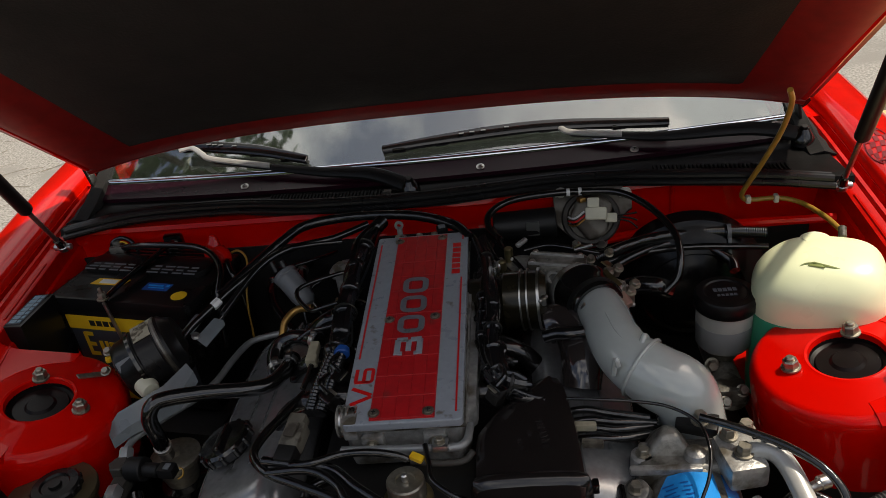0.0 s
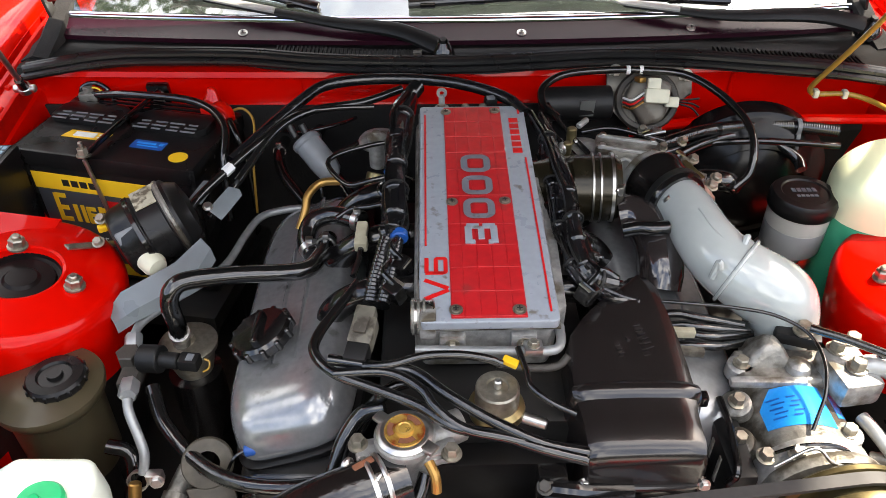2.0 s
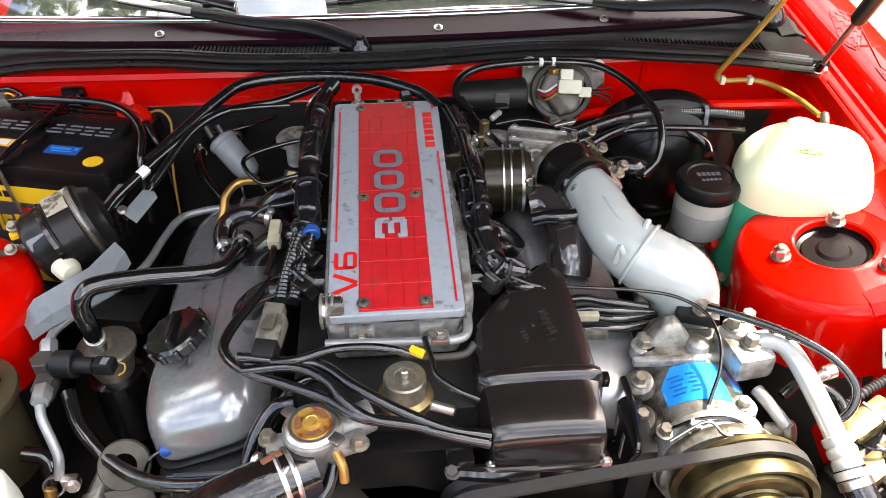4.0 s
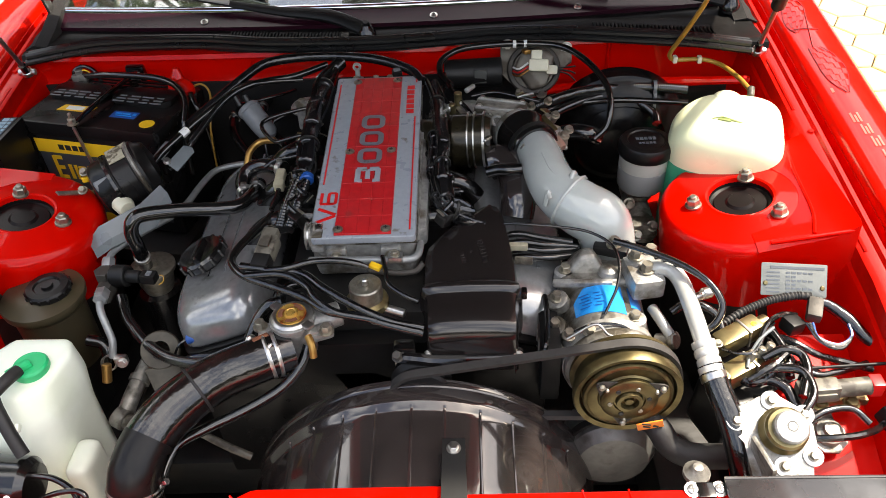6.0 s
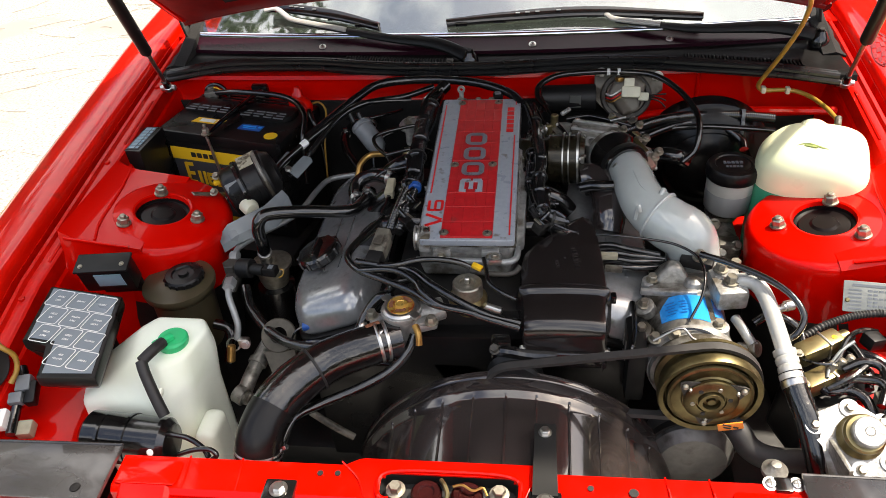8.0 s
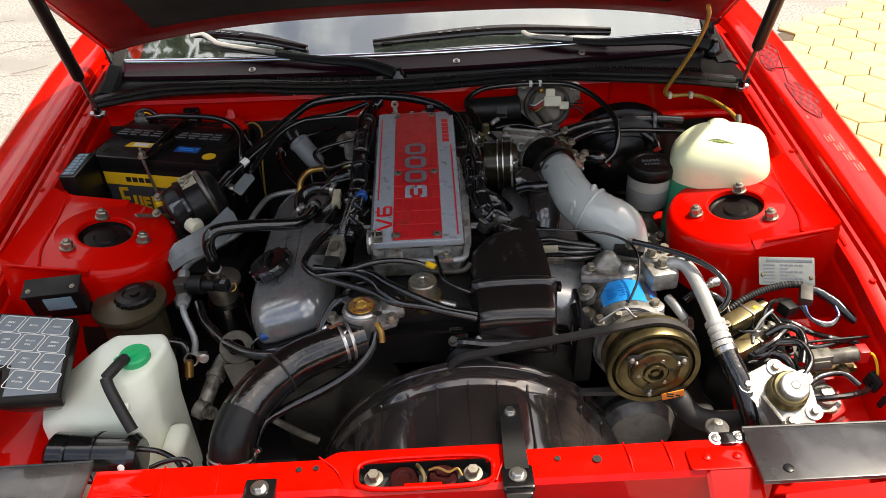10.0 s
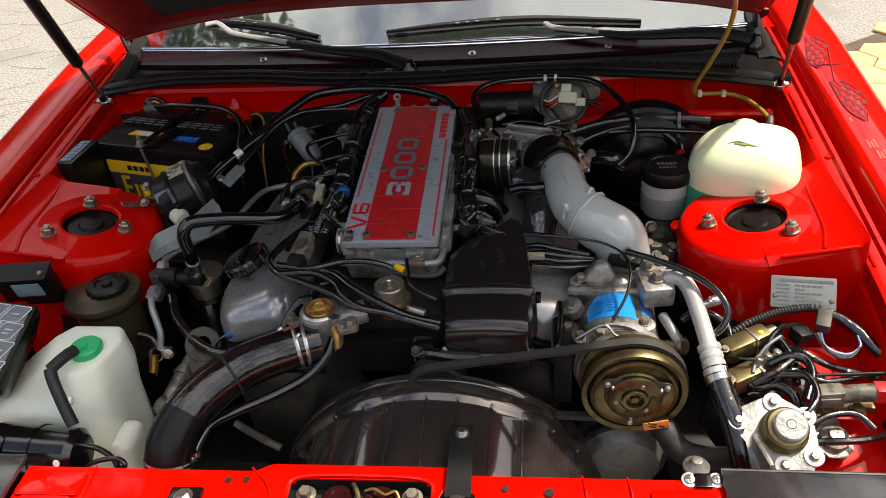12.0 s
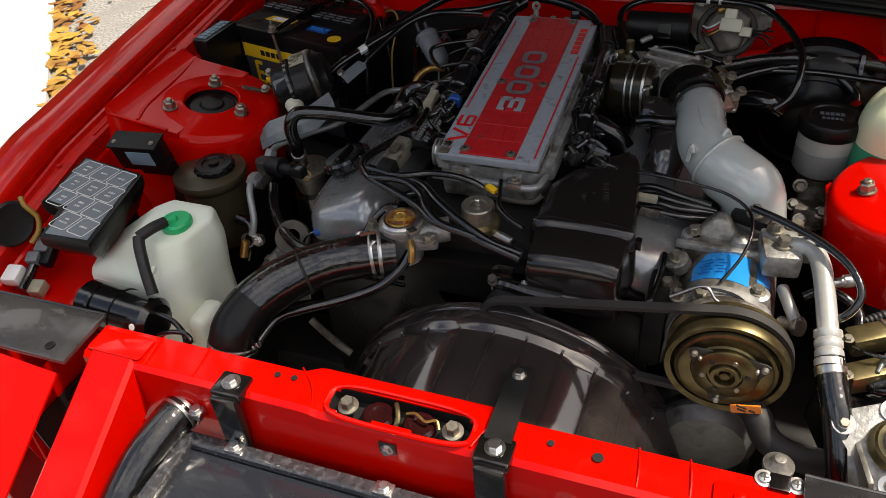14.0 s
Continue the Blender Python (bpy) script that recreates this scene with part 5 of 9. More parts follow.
    for p in ((0.143, 1.022, 0.900), (0.160, 0.974, 0.900), (0.128, 1.016, 0.900), (0.152, 0.962, 0.896)):
        part("linkage_bolt", hexhead(p, (0.2, -0.4, 1), 0.0062, 0.006), NUT, ob)
    part("housing_port", lathe(aim((0.046, 1.004, 0.905), (0.030, 0.960, 0.925)), [(0.010, -0.012), (0.010, 0.006), (0.006, 0.006), (0.006, -0.004), (0, -0.004)], 24), CAST, ob)
    return ob


build_throttle()


def build_duct():
    """Grey painted intake pipe: bend, seam, weld clip and lip, with its black coupling."""
    ob = thing("air_intake_pipe", "glossy light grey intake pipe with a moulded seam", "intake pipe", (0.10, 0.85, 0.86))
    path = [(0.104, 0.945, 0.885), (0.110, 0.908, 0.887), (0.116, 0.864, 0.885), (0.130, 0.830, 0.878), (0.158, 0.805, 0.867), (0.190, 0.792, 0.848), (0.204, 0.788, 0.80)]
    part("pipe", tube(path, 0.04, seg=36, steps=8, ends=[0.0345, 0.035, 0.036, 0.0385, 0.0425, 0.044, 0.042]), DUCT, ob, "light grey painted pipe")
    part("seam", tube([(0.106, 0.876, 0.9215), (0.116, 0.834, 0.9165), (0.140, 0.806, 0.9065), (0.172, 0.795, 0.888)], 0.0014, seg=6), DUCT, ob)
    a, d = along(path, 0.60)
    part("elbow_seam", lathe(aim(a, a + d), [(0.040, -0.003), (0.0435, -0.002), (0.0445, 0.0), (0.0435, 0.002), (0.040, 0.003)], 40), DUCT, ob, "moulded ring seam at the bend")
    for p, q in (((0.158, 0.838, 0.878), (0.141, 0.814, 0.908)), ((0.104, 0.792, 0.884), (0.110, 0.788, 0.900))):
        part("weld_tab", tube([p, ((p[0] + q[0]) / 2, (p[1] + q[1]) / 2, max(p[2], q[2]) + 0.008), q], 0.004, seg=8), DUCT, ob)
    a, b = Vector((0.083, 0.993, 0.886)), Vector((0.105, 0.933, 0.887))
    coup = part("coupling", lathe(aim(a, b), [(0.036, 0), (0.044, 0.002), (0.0455, 0.010), (0.043, 0.016), (0.041, 0.030), (0.0415, 0.040), (0.0415, 0.056), (0.0395, 0.060), (0.035, 0.060)], 44), BLACK, ob, "black rubber coupling")
    part("coupling_band", lathe(aim(a, b) @ Matrix.Translation((0, 0, 0.043)), [(0.0405, 0), (0.0430, 0), (0.0430, 0.009), (0.0405, 0.009)], 40), MATTE, coup)
    part("band_buckle", box((0.083, 0.917, 0.905), (0.012, 0.006, 0.010), 0.002, (0, 30, -20)), STEEL, coup)
    return ob


build_duct()


def build_distributor():
    """Black cover over the distributor: sloped box with a moulded collar."""
    ob = thing("distributor_cover", "gloss black moulded distributor cover with embossed marks", "engine cover", (-0.01, 0.68, 0.76))
    # stations from the front lip to the pointed rear: y, left, right, top, depth of the rounded edge
    st = [(0.578, -0.066, 0.048, 0.790, 0.004), (0.578, -0.067, 0.049, 0.822, 0.006), (0.580, -0.069, 0.051, 0.834, 0.010), (0.585, -0.070, 0.052, 0.842, 0.012), (0.594, -0.071, 0.053, 0.847, 0.013), (0.614, -0.071, 0.053, 0.8495, 0.013),
          (0.632, -0.073, 0.055, 0.851, 0.015), (0.641, -0.075, 0.057, 0.853, 0.015), (0.645, -0.079, 0.061, 0.858, 0.016), (0.650, -0.080, 0.062, 0.8605, 0.016), (0.655, -0.079, 0.061, 0.860, 0.016), (0.660, -0.076, 0.057, 0.8575, 0.015),
          (0.680, -0.0755, 0.056, 0.861, 0.014), (0.705, -0.075, 0.054, 0.866, 0.014), (0.720, -0.072, 0.053, 0.869, 0.014), (0.745, -0.054, 0.050, 0.873, 0.014), (0.768, -0.032, 0.047, 0.876, 0.013), (0.790, -0.008, 0.043, 0.878, 0.012), (0.806, 0.010, 0.036, 0.876, 0.010), (0.813, 0.018, 0.030, 0.866, 0.006)]
    rows = []
    for y, l, r, top, e in st:
        mid = (l + r) / 2
        row = [(l - 0.002, y, 0.765), (l, y, top - 0.034), (l + 0.001, y, top - e), (l + e * 0.3, y, top - e * 0.32), (l + e, y, top - 0.001)]
        row += [(mid + (l + e - mid) * (1 - q / 4), y, top + 0.0015 * q / 4) for q in range(1, 5)]
        row += [(mid + (r - e - mid) * q / 4, y, top + 0.0015 * (1 - q / 4)) for q in range(1, 4)]
        row += [(r - e, y, top - 0.001), (r - e * 0.3, y, top - e * 0.32), (r - 0.001, y, top - e), (r, y, top - 0.034), (r + 0.002, y, 0.765)]
        rows.append(row)
    bm = sheet(rows, 0.002)
    shell = part("shell", merge(bm, box((-0.009, 0.584, 0.781), (0.112, 0.010, 0.036), 0.004, seg=2)), COVER, ob)
    part("front_lip", tube([(-0.072, 0.586, 0.790), (-0.066, 0.580, 0.792), (-0.02, 0.577, 0.793), (0.03, 0.577, 0.793), (0.050, 0.582, 0.792), (0.055, 0.592, 0.790)], 0.004, seg=10), COVER, ob, "moulded black lip")
    part("side_clip", box((0.064, 0.652, 0.838), (0.008, 0.012, 0.014), 0.002), BLACK, ob)
    m = pose(-0.008, 0.715, 0.8695, 9, 0, -78)
    part("embossing", bars([(-0.012 + 0.007 * i, 0.016, 0.004, 0.008) for i in range(6)] + [(0.004, 0.0, 0.006, 0.003)] + [(-0.016 + 0.006 * i, -0.014, 0.0035, 0.005) for i in range(7)], m, 0.0005), SHROUD, shell, "embossed marks as plain bars")
    for p in ((-0.068, 0.579, 0.800), (0.052, 0.578, 0.795)):
        part("cover_screw", hexhead(p, (0, -1, 0.3), 0.005, 0.005), STEEL, ob)
    return ob


build_distributor()


def build_regulator():
    ob = thing("fuel_pressure_regulator", "dull zinc fuel pressure damper with a crimped flange", "fuel damper", (-0.152, 0.648, 0.812))
    part("can", lathe(pose(-0.152, 0.648, 0.812), [(0, 0), (0.017, 0), (0.019, 0.012), (0.029, 0.018), (0.030, 0.024), (0.029, 0.028), (0.0215, 0.032)], 40), ZINC, ob, "crimped zinc flange")
    part("cup", lathe(pose(-0.152, 0.648, 0.812), [(0.0225, 0.030), (0.0230, 0.034), (0.0225, 0.0535), (0.0210, 0.0555), (0.012, 0.0555), (0.011, 0.053), (0, 0.053)], 40), NUT, ob, "dull metal cup")
    part("stem", rod((-0.152, 0.648, 0.865), (-0.152, 0.648, 0.876), 0.004), STEEL, ob)
    part("nipple", rod((-0.13, 0.643, 0.827), (-0.10, 0.633, 0.824), 0.006), STEEL, ob)
    rail = thing("fuel_rail", "bare steel fuel rail tube with fittings", "fuel rail", (-0.12, 0.695, 0.86))
    part("rail", tube([(-0.235, 0.700, 0.868), (-0.16, 0.692, 0.873), (-0.10, 0.690, 0.873), (-0.082, 0.700, 0.872), (-0.078, 0.73, 0.87)], 0.0052, seg=12), DULL_SHADED_PIPE, rail)
    part("lower_tube", tube([(-0.15, 0.686, 0.858), (-0.11, 0.682, 0.856), (-0.085, 0.684, 0.857), (-0.074, 0.690, 0.866)], 0.0042, seg=12), DULL_IRON, rail)
    part("clip", box((-0.112, 0.690, 0.878), (0.020, 0.018, 0.010), 0.003), STEEL, rail)
    part("clip_bolt", hexhead((-0.112, 0.690, 0.883), (0, 0, 1), 0.005, 0.005), NUT, rail)
    part("tag", box((-0.138, 0.668, 0.881), (0.017, 0.010, 0.006), 0.002, (0, 10, -25)), YELLOW, rail, "yellow tape tag")
    part("green_cap", rod((-0.07, 0.676, 0.846), (-0.066, 0.672, 0.838), 0.005), GREEN, rail)


build_regulator()


def build_filler():
    """Thermostat neck with the radiator cap on it."""
    ob = thing("radiator_cap_neck", "cast thermostat neck with worn gold radiator cap", "radiator cap", (-0.245, 0.594, 0.80))
    part("neck", merge(lathe(pose(-0.245, 0.597, 0.80), [(0.026, 0), (0.024, 0.04), (0.030, 0.052), (0.030, 0.058), (0, 0.058)], 32), rod((-0.235, 0.610, 0.830), (-0.188, 0.630, 0.832), 0.019, 0.017, 28), box((-0.216, 0.602, 0.830), (0.040, 0.032, 0.020), 0.006, (0, 0, 20))), CAST, ob)
    cap = part("cap", merge(lathe(pose(-0.245, 0.597, 0.858), [(0, 0.0), (0.0270, 0.0), (0.0278, 0.003), (0.0245, 0.0055), (0.0225, 0.006), (0, 0.006)], 48), box((-0.222, 0.579, 0.861), (0.016, 0.013, 0.005), 0.002, (0, 0, -40)), box((-0.268, 0.615, 0.861), (0.015, 0.013, 0.005), 0.002, (0, 0, -40))), STEEL, ob, "steel cap rim with two ears")
    part("cap_face", lathe(pose(-0.245, 0.597, 0.864), [(0.0200, 0), (0.0195, 0.0015), (0.018, 0.001), (0.0095, 0.0012), (0.0085, 0.0045), (0.0065, 0.005), (0.0055, 0.004), (0, 0.004)], 40), CAP_TOP, cap, "worn gold cap face with red print remains")
    for a in (20, 150, 250):
        part("cap_print", prism([(0.0115 * math.cos(radians(a + k)), 0.0115 * math.sin(radians(a + k))) for k in (0, 15, 30, 45, 60)] + [(0.0170 * math.cos(radians(a + k)), 0.0170 * math.sin(radians(a + k))) for k in (60, 45, 30, 15, 0)], 0, 0.0006, pose(-0.245, 0.597, 0.8664), 0), RUST, cap)
    for p in ((-0.292, 0.603, 0.835), (-0.200, 0.585, 0.842)):
        part("flange_bolt", hexhead(p, (0, 0, 1), 0.0075, 0.010), NUT, ob)
    part("overflow_nipple", tube([(-0.222, 0.572, 0.848), (-0.216, 0.560, 0.842), (-0.215, 0.553, 0.828)], 0.005, seg=10), BRONZE, ob, "brass overflow nipple")
    part("flange", box((-0.245, 0.597, 0.832), (0.098, 0.040, 0.010), 0.005, (0, 0, 10)), CAST, ob)
    return ob


build_filler()
RAD = [(-0.248, 0.577, 0.820), (-0.285, 0.560, 0.820), (-0.345, 0.538, 0.808), (-0.390, 0.499, 0.798), (-0.416, 0.457, 0.786), (-0.428, 0.422, 0.760), (-0.433, 0.403, 0.700)]
radiator_hose = hose("radiator_hose", RAD, 0.0315, HOSE_CRACKED, "shiny black upper radiator hose with cracked surface", seg=28, ends=[0.0285, 0.030, 0.0315, 0.033, 0.032, 0.0315, 0.0315])


for f, r in ((0.10, 0.0305), (0.145, 0.0305)):
    a, d = along(RAD, f)
    part("clamp_wire", lathe(aim(a, a + d), [(r - 0.002, 0), (r, 0), (r + 0.0008, 0.0025), (r, 0.005), (r - 0.002, 0.005)], 36), STEEL, radiator_hose, "steel wire clamp")
part("clamp_screw", merge(rod((-0.300, 0.578, 0.838), (-0.270, 0.560, 0.842), 0.004), rod((-0.303, 0.580, 0.836), (-0.298, 0.577, 0.837), 0.008), rod((-0.272, 0.560, 0.842), (-0.266, 0.556, 0.843), 0.0075)), STEEL, radiator_hose, "rusty clamp screw")
part("clamp_buckle", box((-0.284, 0.571, 0.846), (0.022, 0.008, 0.008), 0.002, (0, 0, 32)), RUST, radiator_hose)
part("lower_end", tube([along(RAD, 0.66 + 0.34 * k / 6)[0] for k in range(7)], 0.0328, seg=28), SATIN, radiator_hose, "dull grey-black lower end of the hose")
for f in (0.86, 0.895):
    a, d = along(RAD, f)
    part("clamp_wire", lathe(aim(a, a + d), [(0.032, 0), (0.0335, 0), (0.0343, 0.002), (0.0335, 0.004), (0.032, 0.004)], 36), STEEL, radiator_hose, "steel wire clamp")
a, d = along(RAD, 0.885)
part("clamp_screw", hexhead(a + Vector((0.033, 0.004, 0.006)), (1, 0, 0.5), 0.005, 0.008), STEEL, radiator_hose)
for f in (0.40,):
    a, d = along(RAD, f)
    part("rib_line", lathe(aim(a, a + d), [(0.0325, 0), (0.0345, 0.001), (0.0345, 0.003), (0.0325, 0.004)], 32), RUBBER_DULL, radiator_hose)


def build_shroud():
    """Fan shroud: raised rear ring, stepped shoulder, ribbed front drum."""
    ob = thing("fan_shroud", "glossy black plastic fan shroud with moulded ribs", "fan shroud", (-0.088, 0.43, 0.33))
    cx, cz = -0.086, 0.529
    m = pose(cx, 0.39, cz, -90, 0, 0)
    part("drum", lathe(m, [(0.238, 0.0), (0.2415, 0.02), (0.2435, 0.110), (0.2455, 0.120), (0.2505, 0.127), (0.2512, 0.133), (0.2495, 0.151), (0.2520, 0.155), (0.2520, 0.163), (0.247, 0.165), (0.244, 0.160), (0.240, 0.11), (0.234, 0.02)], 120), SHROUD, ob)
    for a in (35, 47, 59, 70, 81, 91, 102, 113, 124, 135):
        c, s = math.cos(radians(a)), math.sin(radians(a))
        part("rib", tube([(cx + c * 0.2405, 0.392, cz + s * 0.2405), (cx + c * 0.2432, 0.498, cz + s * 0.2432), (cx + c * 0.2475, 0.514, cz + s * 0.2475)], 0.0022, seg=8), SHROUD, ob)
    # fan hub and blades in the dark
    fan = thing("cooling_fan", "dark engine cooling fan behind the radiator", "fan", (cx, 0.47, 0.36))
    part("hub", lathe(pose(cx, 0.44, cz, -90, 0, 0), [(0, 0), (0.055, 0), (0.06, 0.02), (0.06, 0.05), (0, 0.05)], 32), CAST_DIRTY, fan)
    for k in range(7):
        a = 2 * math.pi * k / 7
        blade = sheet([[(0.055, -0.03, -0.006), (0.055, 0.03, 0.006)], [(0.14, -0.04, -0.014), (0.14, 0.04, 0.014)], [(0.215, -0.045, -0.018), (0.215, 0.045, 0.018)]], 0.004)
        bmesh.ops.transform(blade, matrix=pose(cx, 0.465, cz, -90, 0, 0) @ pose(0, 0, 0, 0, 0, math.degrees(a)), verts=blade.verts)
        part("blade", blade, MATTE, fan)
    return ob


build_shroud()


def build_belt_drive():
    hub = Vector((0.189, 0.520, 0.776))
    ob = thing("compressor_pulley", "zinc coloured compressor clutch pulley with orange label", "pulley", tuple(hub))
    m = pose(hub.x, hub.y, hub.z, 90, 0, 0) @ Matrix.Diagonal((0.94, 0.94, 1.0, 1.0))
    part("rim", lathe(m @ Matrix.Translation((0, 0, -0.045)), [(0.035, 0), (0.072, 0), (0.075, 0.003), (0.075, 0.008), (0.069, 0.012), (0.069, 0.028), (0.075, 0.032), (0.0755, 0.042), (0.0735, 0.046), (0.0665, 0.044), (0.0650, 0.036), (0.0625, 0.034), (0.03, 0.034)], 64), PULLEY_ZINC, ob, "yellow zinc pulley rim")
    part("clutch_plate", lathe(m, [(0, -0.008), (0.030, -0.008), (0.0600, -0.006), (0.0625, -0.003), (0.0610, 0.0012), (0.0570, 0.0020), (0.0550, 0.0008), (0.0420, 0.0), (0.0400, 0.0025), (0, 0.0030)], 56), PULLEY_ZINC, ob, "zinc clutch plate")
    part("hub_boss", lathe(m @ Matrix.Diagonal((1.15, 1.15, 1.0, 1.0)), [(0.034, 0.003), (0.034, 0.008), (0.032, 0.0095), (0.019, 0.010), (0.018, 0.0075), (0.0165, 0.0075), (0.0155, 0.013), (0.011, 0.013), (0.010, 0.006), (0.006, 0.006), (0.005, 0.011), (0, 0.012)], 44), PULLEY_ZINC, ob, "zinc hub boss")
    for k in range(6):
        a = radians(60 * k + 10)
        p = m @ Vector((0.0265 * math.cos(a), 0.0265 * math.sin(a), 0.0095))
        part("hub_rivet", lathe(aim(p, p + Vector((0, -1, 0))), [(0.0035, 0), (0.003, 0.0016), (0, 0.002)], 14), NUT if k % 2 else INK_DARK, ob)
    for k in range(3):
        a = radians(25 + 120 * k)
        c, s = math.cos(a), math.sin(a)
        arm = prism([(-0.030, 0.016), (0.030, 0.016), (0.0065, 0.052), (0.0, 0.056), (-0.0065, 0.052)], 0.0028, 0.0055, m @ pose(0, 0, 0, 0, 0, math.degrees(a) - 90), 0.001)
        part("spring_arm", arm, DULL_IRON, ob, "dark spring arm")
        for r, rr in ((0.048, 0.0045), (0.039, 0.003)):
            p = m @ Vector((c * r, s * r, 0.006))
            part("rivet", lathe(aim(p, p + Vector((0, -1, 0))), [(rr, 0), (rr, 0.003), (rr * 0.6, 0.005), (0, 0.005)], 14), NUT, ob)
    part("label", box((0.219, 0.504, 0.735), (0.034, 0.002, 0.013), 0.0005, (0, -14, 0)), ORANGE, ob, "orange label")
    part("label_print", bars([(-0.006, 0.002, 0.012, 0.0022), (0.007, 0.001, 0.007, 0.0025), (-0.004, -0.003, 0.010, 0.002)], pose(0.219, 0.5025, 0.735, 90, 14, 0)), INK_DARK, ob)
    # idler and belt
    idle = Vector((-0.080, 0.560, 0.757))
    pul = thing("idler_pulley", "black idler pulley in the shade", "pulley", tuple(idle))
    part("rim", lathe(pose(idle.x, idle.y, idle.z, 90, 0, 0) @ Matrix.Translation((0, 0, -0.015)), [(0.0, 0), (0.038, 0), (0.042, 0.004), (0.036, 0.012), (0.036, 0.018), (0.042, 0.026), (0.038, 0.030), (0.026, 0.030), (0.024, 0.022), (0.0, 0.022)], 40), MATTE, pul)
    part("centre_bolt", hexhead((idle.x, idle.y - 0.008, idle.z), (0, -1, 0), 0.009, 0.007), STEEL, pul)
    part("bracket", box((idle.x - 0.02, 0.585, 0.785), (0.03, 0.02, 0.06), 0.005), BLACK, pul)
    part("bracket_bolt", hexhead((-0.108, 0.572, 0.805), (-0.3, -0.5, 1), 0.0065, 0.007), DULL_IRON, pul)
    part("bracket_arm", tube([(-0.105, 0.575, 0.800), (-0.085, 0.570, 0.802), (-0.06, 0.572, 0.795), (-0.02, 0.575, 0.79)], 0.009, seg=10), BLACK, pul)
    belt = thing("drive_belt", "dull dark grey rubber drive belt", "belt", tuple(hub))
    yb = 0.545
    r1, r2 = 0.0725, 0.043
    c1, c2 = Vector((hub.x, hub.z)), Vector((idle.x, idle.z))
    d = c2 - c1
    base = math.atan2(d.y, d.x)
    off = math.acos((r1 - r2) / d.length)
    pts = []
    for k in range(25):     # round the large pulley
        a = base + off + (2 * math.pi - 2 * off) * k / 24
        pts.append((c1.x + r1 * math.cos(a), c1.y + r1 * math.sin(a)))
    for k in range(13):
        a = base - off + 2 * off * k / 12
        pts.append((c2.x + r2 * math.cos(a), c2.y + r2 * math.sin(a)))
    bm = bmesh.new()
    n = len(pts)
    lo = []
    for i, (x, z) in enumerate(pts):
        px, pz = pts[i - 1]
        qx, qz = pts[(i + 1) % n]
        nx, nz = qz - pz, -(qx - px)
        k = math.hypot(nx, nz)
        nx, nz = nx / k, nz / k
        lo.append([bm.verts.new((x + nx * h, yb + w, z + nz * h)) for w, h in ((-0.0065, 0.0015), (0.0065, 0.0015), (0.005, -0.005), (-0.005, -0.005))])
    for i in range(n):
        a, b = lo[i], lo[(i + 1) % n]
        for k in range(4):
            bm.faces.new((a[k], a[(k + 1) % 4], b[(k + 1) % 4], b[k]))
    part("belt", bm, BELT, belt)


build_belt_drive()


